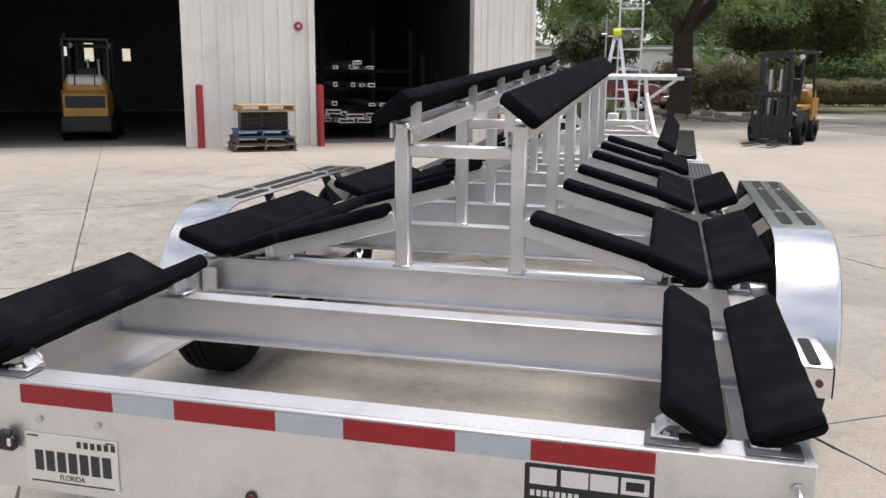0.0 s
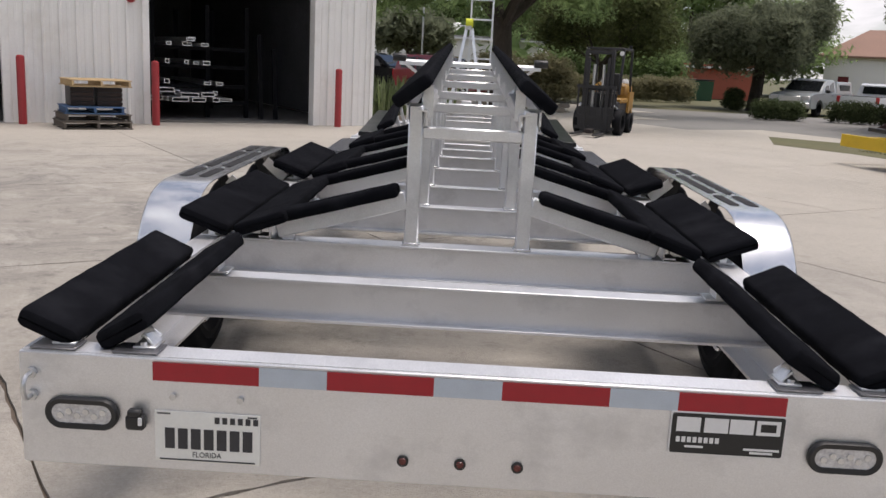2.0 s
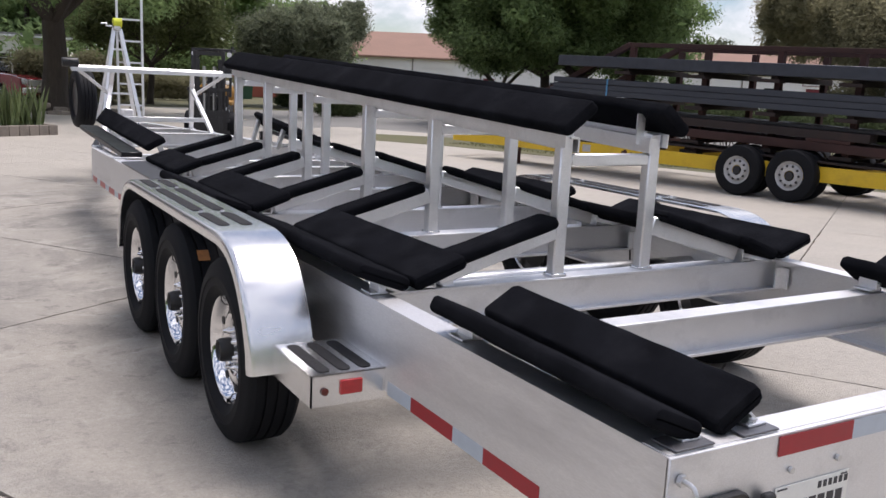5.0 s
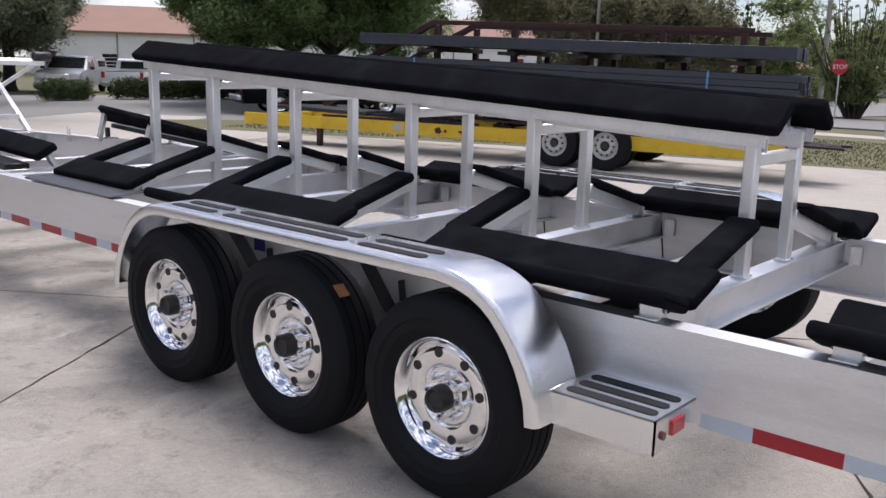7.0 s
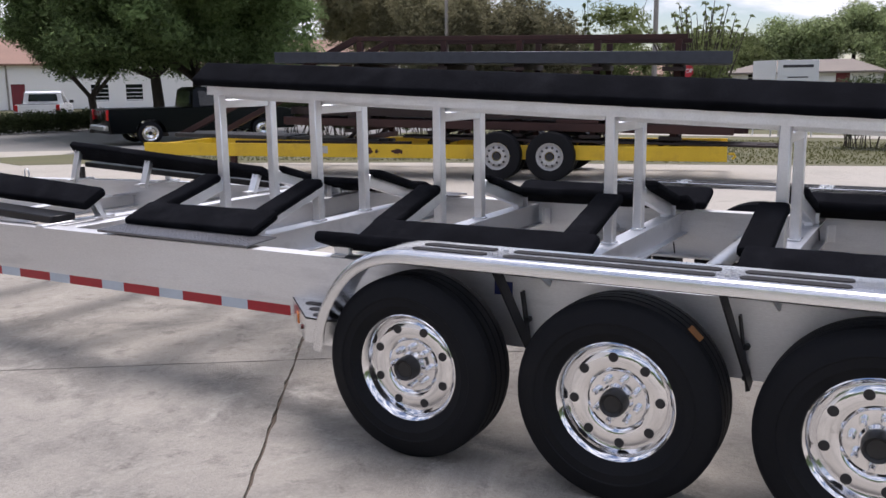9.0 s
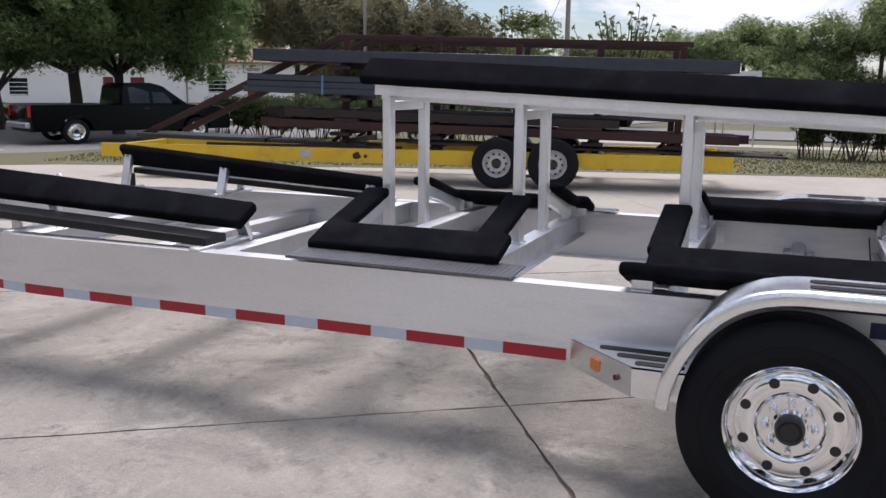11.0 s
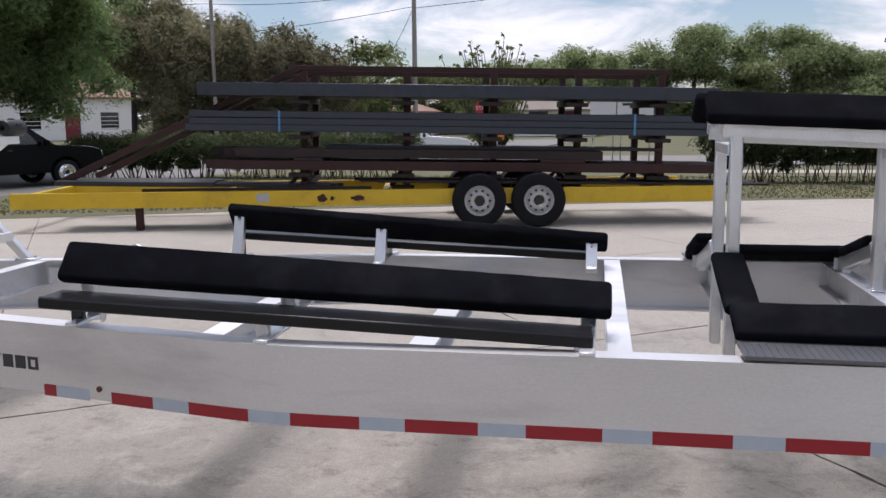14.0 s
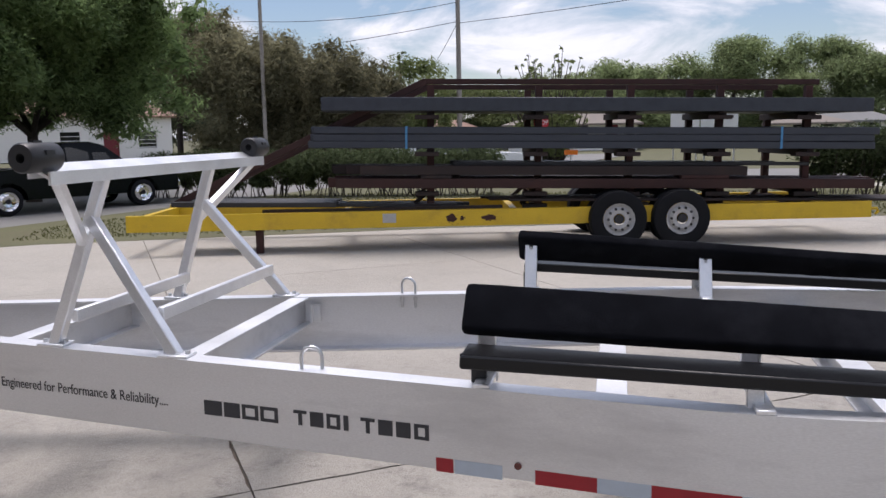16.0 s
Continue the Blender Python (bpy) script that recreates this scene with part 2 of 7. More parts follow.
# steel standing in the dark bays: that shade is put into the colour
SHADE_STEEL = material("shaded_bay_steel", (0.008, 0.008, 0.009), 0.9, 0.0, 0.3, 4, 80, 0.1, spec=0.1)
TUBE_STEEL = material("blue_grey_tube_steel", (0.042, 0.047, 0.058), 0.42, 0.6, 0.3, 3, 60, 0.1, random_piece=0.35, stretch=(3, 0.3, 3))
RUST = material("rusty_steel", (0.042, 0.0165, 0.014), 0.8, 0.1, 0.4, 3, 60, 0.35, 0.4, (0.04, 0.02, 0.018), 2.0, random_piece=0.25)
RUST_DARK = material("dark_rusty_steel", (0.022, 0.015, 0.014), 0.75, 0.2, 0.4, 3, 60, 0.3, 0.3, (0.09, 0.045, 0.03), 2.0, random_piece=0.3)
GREY_PAINT = material("grey_wheel_paint", (0.42, 0.42, 0.42), 0.45, 0.2, 0.15, 12, 80, 0.1, 0.3, (0.2, 0.18, 0.16), 8)
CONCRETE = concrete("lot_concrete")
JOINT = material("dark_joint", (0.105, 0.082, 0.063), 0.95, 0.0, 0.4, 6, 60, 0.4)
ASPHALT = material("old_asphalt", (0.20, 0.195, 0.185), 0.9, 0.0, 0.16, 0.4, 40, 0.3, 0.3, (0.13, 0.125, 0.12), 0.3)
GRASS_GROUND = material("grass_ground", (0.108, 0.106, 0.050), 0.95, 0.0, 0.25, 0.7, 14, 0.25, 0.6, (0.135, 0.105, 0.065), 0.4, dist=0.01)
GRASS = material("grass_blades", (0.135, 0.135, 0.058), 0.8, 0.0, 0.2, 0.8, 20, 0.0, random_piece=0.15, through_light=0.5)
WALL_METAL = material("white_ribbed_metal", (0.80, 0.79, 0.765), 0.5, 0.0, 0.05, 0.8, 30, 0.05, 0.45, (0.55, 0.52, 0.47), 0.9, random_piece=0.10)
BAY_SHADE = material("shed_bay_shade", (0.17, 0.17, 0.18), 0.9, 0.0, 0.3, 1, 20, 0.1)
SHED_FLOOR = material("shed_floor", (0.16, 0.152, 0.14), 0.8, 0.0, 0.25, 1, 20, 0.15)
RED_PAINT = material("red_post_paint", (0.36, 0.035, 0.04), 0.5, 0.0, 0.2, 3, 60, 0.1, 0.4, (0.2, 0.03, 0.03), 4)
WOOD = material("pallet_wood", (0.42, 0.30, 0.16), 0.8, 0.0, 0.25, 6, 70, 0.3, random_piece=0.3, stretch=(1, 6, 6))
BLUE_WOOD = material("blue_pallet_wood", (0.045, 0.10, 0.20), 0.75, 0.0, 0.3, 6, 70, 0.3, 0.4, (0.12, 0.10, 0.08), 4, random_piece=0.2)
GREY_WOOD = material("weathered_wood", (0.10, 0.085, 0.07), 0.85, 0.0, 0.3, 6, 70, 0.3, random_piece=0.3)
BARK = material("bark", (0.058, 0.046, 0.037), 0.95, 0.0, 0.4, 5, 40, 0.9, dist=0.02, stretch=(3, 3, 0.7))
LEAF = material("oak_leaves", (0.152, 0.212, 0.088), 0.6, 0.0, 0.5, 1.2, 8, 0.0, random_piece=0.5, through_light=0.58, spec=0.08)
LEAF_LIGHT = material("yellow_green_leaves", (0.135, 0.160, 0.066), 0.6, 0.0, 0.4, 1.2, 8, 0.0, random_piece=0.5, through_light=0.4, spec=0.08)
LEAF_GREY = material("grey_green_leaves", (0.145, 0.162, 0.105), 0.65, 0.0, 0.4, 1.2, 8, 0.0, random_piece=0.5, through_light=0.5, spec=0.08)
LEAF_OLIVE = material("olive_leaves", (0.200, 0.190, 0.115), 0.65, 0.0, 0.4, 1.2, 8, 0.0, random_piece=0.5, through_light=0.6, spec=0.08)
LEAF_FAR = material("far_tree_leaves", (0.25, 0.30, 0.15), 0.65, 0.0, 0.5, 0.5, 3, 0.0, random_piece=0.5, through_light=0.6, spec=0.05)
LEAF_DARK = material("dark_hedge_leaves", (0.080, 0.102, 0.048), 0.65, 0.0, 0.45, 1.2, 8, 0.0, random_piece=0.5, through_light=0.4, spec=0.08)
SPEAR = material("spear_leaves", (0.12, 0.155, 0.06), 0.5, 0.0, 0.4, 8, 30, 0.0, random_piece=0.5)
STONE = material("border_stone", (0.22, 0.19, 0.16), 0.9, 0.0, 0.3, 5, 40, 0.4, random_piece=0.3)
STUCCO = material("white_stucco", (0.86, 0.845, 0.83), 0.85, 0.0, 0.05, 0.3, 12, 0.1, 0.25, (0.55, 0.52, 0.48), 0.3)
ROOF = material("brown_shingle", (0.27, 0.165, 0.125), 0.9, 0.0, 0.12, 0.6, 8, 0.3)
ROOF_TAN = material("tan_shingle", (0.21, 0.18, 0.155), 0.9, 0.0, 0.12, 0.6, 8, 0.3)
ROOF_GREY = material("grey_shingle", (0.19, 0.19, 0.185), 0.9, 0.0, 0.12, 0.6, 8, 0.3)
RED_WALL = material("red_wall_paint", (0.33, 0.09, 0.055), 0.8, 0.0, 0.12, 0.4, 10, 0.1)
DOOR_RED = material("dark_red_door", (0.18, 0.02, 0.03), 0.5, 0.0, 0.1, 3, 30, 0.05)
GLASS = material("dark_glass", (0.012, 0.014, 0.016), 0.06, 0.0, 0.2, 2, 20, 0.0, rough_vary=0.02)
CAR_WHITE = material("white_car_paint", (0.74, 0.75, 0.76), 0.25, 0.0, 0.03, 1, 30, 0.0, coat=0.8, rough_vary=0.05)
CAR_SILVER = material("silver_car_paint", (0.42, 0.45, 0.46), 0.3, 0.5, 0.05, 1, 60, 0.0, coat=0.8, rough_vary=0.05)
CAR_BLACK = material("black_car_paint", (0.002, 0.0025, 0.003), 0.15, 0.0, 0.2, 1, 30, 0.0, coat=0.0, rough_vary=0.05, spec=0.2)
CAR_RED = material("red_car_paint", (0.20, 0.008, 0.018), 0.22, 0.0, 0.06, 1, 30, 0.0, coat=1.0, rough_vary=0.05)
CAR_GREEN = material("dark_green_paint", (0.02, 0.075, 0.04), 0.5, 0.0, 0.2, 2, 30, 0.1)
POLE_WOOD = material("grey_pole_wood", (0.29, 0.265, 0.235), 0.9, 0.0, 0.2, 3, 40, 0.3)
WIRE = material("black_wire", (0.02, 0.02, 0.022), 0.6, 0.0, 0.1, 3, 40, 0.0)
TANK = material("propane_tank_paint", (0.55, 0.54, 0.52), 0.4, 0.3, 0.15, 6, 60, 0.05, 0.4, (0.3, 0.25, 0.22), 5)
STOP_RED = material("stop_sign_red", (0.45, 0.02, 0.03), 0.4, 0.0, 0.1, 5, 40, 0.0)
BLUE_STRAP = material("blue_strap", (0.06, 0.22, 0.42), 0.5, 0.0, 0.1, 5, 40, 0.0)
ALU_END = material("sawn_tube_ends", (0.72, 0.72, 0.72), 0.4, 1.0, 0.1, 9, 60, 0.0)


# ---- mesh building ----
class Geo:
    """Vertices and faces of one mesh."""

    def __init__(self):
        self.v, self.f = [], []

    def put(self, verts, faces, m=None):
        k = len(self.v)
        self.v += [tuple(m @ Vector(p)) if m else tuple(p) for p in verts]
        self.f += [tuple(i + k for i in q) for q in faces]
        return self

    def box(self, c, s, m=None, e=0.0):
        """A box round c of size s, with its edges cut back by e."""
        h = [k / 2 for k in s]
        e = min(e, *[k * 0.45 for k in h])
        local = Matrix.Translation(c)
        if m:
            local = m @ local
        if e <= 0:
            vs = [(a * h[0], b * h[1], d * h[2]) for a in (-1, 1) for b in (-1, 1) for d in (-1, 1)]
            fs = [(0, 1, 3, 2), (4, 6, 7, 5), (0, 4, 5, 1), (2, 3, 7, 6), (0, 2, 6, 4), (1, 5, 7, 3)]
            return self.put(vs, fs, local)
        vs, at = [], {}
        for a in (-1, 1):
            for b in (-1, 1):
                for d in (-1, 1):
                    for ax in range(3):
                        p = [a * (h[0] - e), b * (h[1] - e), d * (h[2] - e)]
                        p[ax] = (a, b, d)[ax] * h[ax]
                        at[a, b, d, ax] = len(vs)
                        vs.append(p)
        fs = []
        for ax in range(3):
            o1, o2 = [k for k in range(3) if k != ax]
            for s0 in (-1, 1):
                q = []
                for s1, s2 in ((-1, -1), (1, -1), (1, 1), (-1, 1)):
                    key = [0, 0, 0]
                    key[ax], key[o1], key[o2] = s0, s1, s2
                    q.append(at[(*key, ax)])
                fs.append(q)
        for ax in range(3):
            o1, o2 = [k for k in range(3) if k != ax]
            for s1 in (-1, 1):
                for s2 in (-1, 1):
                    q = []
                    for s0, face in ((-1, o1), (1, o1), (1, o2), (-1, o2)):
                        key = [0, 0, 0]
                        key[ax], key[o1], key[o2] = s0, s1, s2
                        q.append(at[(*key, face)])
                    fs.append(q)
        for a in (-1, 1):
            for b in (-1, 1):
                for d in (-1, 1):
                    fs.append([at[a, b, d, ax] for ax in range(3)])
        return self.put(vs, fs, local)

    def bar(self, p0, p1, w, h, up=(0, 0, 1), e=0.0):
        """A box beam from p0 to p1, w wide and h high."""
        p0, p1 = Vector(p0), Vector(p1)
        return self.box((0, 0, 0), ((p1 - p0).length, w, h), axes(p0, p1, up), e)

    def cyl(self, p0, p1, r0, r1=None, n=16, caps=True):
        r1 = r0 if r1 is None else r1
        p0, p1 = Vector(p0), Vector(p1)
        m = axes(p0, p1)
        L = (p1 - p0).length / 2
        vs = [(x, r * math.cos(2 * math.pi * i / n), r * math.sin(2 * math.pi * i / n)) for x, r in ((-L, r0), (L, r1)) for i in range(n)]
        fs = [(i, (i + 1) % n, n + (i + 1) % n, n + i) for i in range(n)]
        if caps:
            fs += [tuple(range(n)), tuple(range(n, 2 * n))]
        return self.put(vs, fs, m)

    def tube(self, pts, r, n=8, caps=True):
        """A round bar along a line of points; r is one radius or one for each point."""
        pts = [Vector(p) for p in pts]
        rs = r if isinstance(r, (list, tuple)) else [r] * len(pts)
        vs, fs = [], []
        side = None
        for i, p in enumerate(pts):
            d = (pts[min(i + 1, len(pts) - 1)] - pts[max(i - 1, 0)]).normalized()
            if side is None:
                side = d.orthogonal().normalized()
            side = (side - d * side.dot(d)).normalized()
            other = d.cross(side)
            vs += [p + (side * math.cos(2 * math.pi * j / n) + other * math.sin(2 * math.pi * j / n)) * rs[i] for j in range(n)]
        for i in range(len(pts) - 1):
            fs += [(i * n + j, i * n + (j + 1) % n, (i + 1) * n + (j + 1) % n, (i + 1) * n + j) for j in range(n)]
        if caps:
            fs += [tuple(range(n)), tuple(range((len(pts) - 1) * n, len(pts) * n))]
        return self.put(vs, fs)

    def lathe(self, profile, m, n=32, closed=False):
        """Turns (along, radius) pairs round the local x axis."""
        k = len(profile)
        vs = [(a, r * math.cos(2 * math.pi * i / n), r * math.sin(2 * math.pi * i / n)) for i in range(n) for a, r in profile]
        fs = []
        for i in range(n):
            j = (i + 1) % n
            for q in range(k if closed else k - 1):
                w = (q + 1) % k
                fs.append((i * k + q, i * k + w, j * k + w, j * k + q))
        return self.put(vs, fs, m)

    def prism(self, outline, p0, p1, up=(0, 0, 1)):
        """Extrudes an outline of (across, up) pairs from p0 to p1."""
        p0, p1 = Vector(p0), Vector(p1)
        L, n = (p1 - p0).length / 2, len(outline)
        vs = [(x, a, b) for x in (-L, L) for a, b in outline]
        fs = [(i, (i + 1) % n, n + (i + 1) % n, n + i) for i in range(n)] + [tuple(range(n)), tuple(range(n, 2 * n))]
        return self.put(vs, fs, axes(p0, p1, up))


def axes(p0, p1, up=(0, 0, 1)):
    """A frame at the middle of p0 and p1: x runs along them, z is as near to up as can be."""
    p0, p1 = Vector(p0), Vector(p1)
    x = (p1 - p0).normalized()
    u = Vector(up)
    if abs(x.dot(u)) > 0.995:
        u = Vector((0, 1, 0))
    y = u.cross(x).normalized()
    z = x.cross(y)
    m = Matrix((x, y, z)).transposed().to_4x4()
    m.translation = (p0 + p1) / 2
    return m


def link(name, geo, mat, smooth=True):
    mesh = bpy.data.meshes.new(name)
    mesh.from_pydata(geo.v, [], geo.f)
    bm = bmesh.new()
    bm.from_mesh(mesh)
    bmesh.ops.recalc_face_normals(bm, faces=bm.faces)
    bm.to_mesh(mesh)
    bm.free()
    mesh.materials.append(mat)
    if smooth:
        mesh.shade_smooth()
        mesh.set_sharp_from_angle(angle=radians(38))
    return new(name, mesh)


def raw(name, geo, mat):
    """Many loose small faces, linked without any cleaning."""
    mesh = bpy.data.meshes.new(name)
    mesh.from_pydata(geo.v, [], geo.f)
    mesh.materials.append(mat)
    return new(name, mesh)


def part(name, geo, mat, parent, label="", smooth=True):
    ob = link(name, geo, mat, smooth)
    ob.parent = parent
    if label:
        tagged(ob, label)
    return ob


def thing(name, label, category, at=None, group=""):
    ob = new(name)
    if at is not None:
        ob.matrix_world = at
    return tagged(ob, label, category, group)


def again(ob, m, parent):
    """One more object on the same mesh, under parent."""
    o = ob.copy()
    scene.collection.objects.link(o)
    o.parent = parent
    o.matrix_basis = m
    for c in ob.children:
        k = c.copy()
        scene.collection.objects.link(k)
        k.parent = o
        k.matrix_basis = c.matrix_basis
    return o


def letters(name, text, size, mat, parent, m, wide=1.0):
    cu = bpy.data.curves.new(name, "FONT")
    cu.body, cu.size, cu.extrude = text, size, 0.0006
    tmp = new(name, cu)
    dg = bpy.context.evaluated_depsgraph_get()
    mesh = bpy.data.meshes.new_from_object(tmp.evaluated_get(dg))
    bpy.data.objects.remove(tmp)
    bpy.data.curves.remove(cu)
    mesh.materials.clear()
    mesh.materials.append(mat)
    mesh.transform(m @ Matrix.Diagonal((wide, 1, 1, 1)))
    ob = new(name, mesh)
    ob.parent = parent
    return ob


def rounded(w, h, r, n=4):
    """Outline of a w by h rectangle with round corners."""
    out = []
    for cx, cy, a0 in ((w / 2 - r, h / 2 - r, 0), (-w / 2 + r, h / 2 - r, 90), (-w / 2 + r, -h / 2 + r, 180), (w / 2 - r, -h / 2 + r, 270)):
        out += [(cx + r * math.cos(radians(a0 + 90 * i / n)), cy + r * math.sin(radians(a0 + 90 * i / n))) for i in range(n + 1)]
    return out


def cushion(p0, p1, w, h, up, r=0.018, seed=0, up_end=None):
    """A carpet-wrapped board from p0 to p1: soft edges, rounded ends and a slightly uneven wrap; up may turn on the way."""
    rnd = random.Random(seed)
    p0, p1 = Vector(p0), Vector(p1)
    L = (p1 - p0).length / 2
    way = (p1 - p0).normalized()
    steps = max(6, int(L * 2 / 0.06))
    ts = [-1, -1 + 0.006 / L, -1 + 0.02 / L] + [-1 + 2 * i / steps for i in range(1, steps)] + [1 - 0.02 / L, 1 - 0.006 / L, 1]
    shrink = {0: 0.80, 1: 0.94, 2: 1.0, len(ts) - 3: 1.0, len(ts) - 2: 0.94, len(ts) - 1: 0.80}
    vs, fs = [], []
    outline = rounded(w, h, r, 3)
    n = len(outline)
    up, last = Vector(up), Vector(up_end if up_end else up)
    for i, t in enumerate(ts):
        k = shrink.get(i, 1.0)
        dw, dh = (1 - k) * 0.06, (1 - k) * 0.06
        mid = p0.lerp(p1, (t + 1) / 2)
        side = up.lerp(last, (t + 1) / 2).cross(way).normalized()
        top = way.cross(side)
        for a, b in outline:
            sa = (abs(a) - dw) * (1 if a > 0 else -1) + rnd.uniform(-0.0012, 0.0012)
            sb = (abs(b) - dh) * (1 if b > 0 else -1) + rnd.uniform(-0.0012, 0.0012)
            vs.append(tuple(mid + side * sa + top * sb))
    for i in range(len(ts) - 1):
        fs += [(i * n + j, i * n + (j + 1) % n, (i + 1) * n + (j + 1) % n, (i + 1) * n + j) for j in range(n)]
    fs += [tuple(range(n)), tuple(range((len(ts) - 1) * n, len(ts) * n))]
    return Geo().put(vs, fs)


# ---- the boat trailer: tail at y = 0, tongue towards +y, centre line x = 0 ----
TOP, DEEP, HALF = 0.757, 0.31, 1.170          # top of the beams, beam depth, half width over the side beams
BEND, SLANT = 8.0, 0.200                       # where the side beams turn in, and by how much a metre
TRAILER = thing("boat_trailer", "long bare aluminium triple-axle boat trailer with black carpeted bunks", "trailer")


def beam_x(y):
    """Outer face of the side beam at y."""
    if y < BEND - 0.25:
        return HALF
    if y < BEND + 0.25:
        return HALF - SLANT * (y - BEND + 0.25) ** 2
    return HALF - SLANT * (y - BEND)


def side_beam(s):
    ys = [0.0, 3.0, 6.0] + [BEND - 0.25 + 0.0625 * i for i in range(9)] + [9.5, 11.0, 12.9]
    t = 0.012
    outline = [(0, 0), (0.095, 0), (0.095, -t), (t, -t), (t, -DEEP + t), (0.095, -DEEP + t), (0.095, -DEEP), (0, -DEEP)]
    vs, fs, n = [], [], 8
    for y in ys:
        vs += [(s * (beam_x(y) - a), y, TOP + b) for a, b in outline]
    for i in range(len(ys) - 1):
        fs += [(i * n + j, i * n + (j + 1) % n, (i + 1) * n + (j + 1) % n, (i + 1) * n + j) for j in range(n)]
    fs += [tuple(range(n)), tuple(range((len(ys) - 1) * n, len(ys) * n))]
    return part("side_beam", Geo().put(vs, fs), ALU, TRAILER, "deep plain aluminium channel side beam")


for s in (-1, 1):
    side_beam(s)
# tail beam: a flat face with flanges turned inwards, ends closed
t = 0.012
g = Geo().box((0, -0.002 + t / 2 - 0.004, TOP - DEEP / 2), (2 * HALF, t, DEEP), e=0.003)
g.box((0, 0.046, TOP - t / 2 + 0.003), (2 * HALF - 0.008, 0.082, t)).box((0, 0.046, TOP - DEEP + t / 2), (2 * HALF - 0.03, 0.082, t))
part("rear_beam", g, ALU, TRAILER, "flat aluminium tail beam")


def cross_beam(y, half, top=TOP - 0.004, deep=0.158, flange=0.095):
    g = Geo().box((0, y, top - 0.006), (2 * half, flange, 0.012), e=0.002)
    g.box((0, y, top - deep + 0.006), (2 * half, flange, 0.012), e=0.002)
    g.box((0, y, top - deep / 2), (2 * half, 0.010, deep - 0.022))
    return part("cross_beam", g, ALU, TRAILER)


for y in (0.95, 1.64, 2.73, 3.555, 4.555, 5.40, 6.08, 6.66):
    cross_beam(y, HALF - 0.014)
for y in (7.5, 8.5):
    cross_beam(y, beam_x(y) - 0.02, TOP - 0.12, 0.12, 0.12)
for y in (10.2, 11.15, 12.3):
    cross_beam(y, beam_x(y + 0.06) - 0.02)
# corner angles welded where beams meet
for y in (1.64, 2.73, 4.555, 10.2):
    for s in (-1, 1):
        x = s * (beam_x(y + 0.06) - 0.03)
        g = Geo().box((x, y - 0.075, TOP - 0.10), (0.012, 0.05, 0.10)).box((x - s * 0.02, y - 0.055, TOP - 0.10), (0.035, 0.010, 0.10))
        part("gusset", g, ALU_BAR, TRAILER)

# ---- trestle of posts down the middle ----
POSTS = (1.64, 2.74, 3.56, 4.55, 5.40, 6.165)


def rail_z(y):
    return 1.365 + 0.0472 * (y - 1.65)


for i, y in enumerate(POSTS):
    for s in (-1, 1):
        x, low = s * 0.245, TOP - 0.004
        yy = y
        if i == 5:
            yy, low = 6.155, 0.47
        part("post", Geo().box((x, yy, (low + rail_z(y)) / 2), (0.062, 0.052, rail_z(y) - low), e=0.006), ALU_BAR, TRAILER)
        # weld bead round the foot
        if i < 5:
            part("weld", Geo().box((x, yy, low + 0.006), (0.078, 0.068, 0.012), e=0.005), ALU_BRIGHT, TRAILER)
    z = rail_z(y) - 0.115
    part("tie_bar", Geo().box((0, y, z), (0.43, 0.045, 0.052), e=0.006), ALU_BAR, TRAILER)
for s in (-1, 1):
    x = s * 0.198
    a, b = (x, 1.60, rail_z(1.60) - 0.052), (x, 6.22, rail_z(6.22) - 0.052)
    g = Geo().bar(a, b, 0.008, 0.062)
    g.bar((x + s * 0.020, 1.60, rail_z(1.60) - 0.02), (x + s * 0.020, 6.22, rail_z(6.22) - 0.02), 0.04, 0.008)
    # outer angle that shows under the bunk
    part("bunk_rail", Geo().bar((s * 0.281, 1.58, rail_z(1.58) - 0.028), (s * 0.281, 6.22, rail_z(6.22) - 0.028), 0.008, 0.060), ALU_BAR, TRAILER)
    part("top_rail", g, ALU_BAR, TRAILER, "aluminium angle rail")
    up = (s * 0.62, 0, 0.80)
    a = (s * 0.262, 1.51, rail_z(1.51) + 0.068)
    b = (s * 0.262, 6.29, rail_z(6.29) + 0.068)
    part("top_bunk", cushion(a, b, 0.185, 0.058, up, seed=3 + s), CARPET, TRAILER, "long black carpeted bunk board sloping outwards")
    for y in POSTS:
        g = Geo().bar((s * 0.215, y + 0.03, rail_z(y) + 0.0), (s * 0.305, y + 0.03, rail_z(y) + 0.0), 0.05, 0.008)
        g.bar((s * 0.198, y + 0.03, rail_z(y) - 0.05), (s * 0.198, y + 0.03, rail_z(y) + 0.085), 0.045, 0.008)
        part("bunk_bracket", g, ALU_BAR, TRAILER)

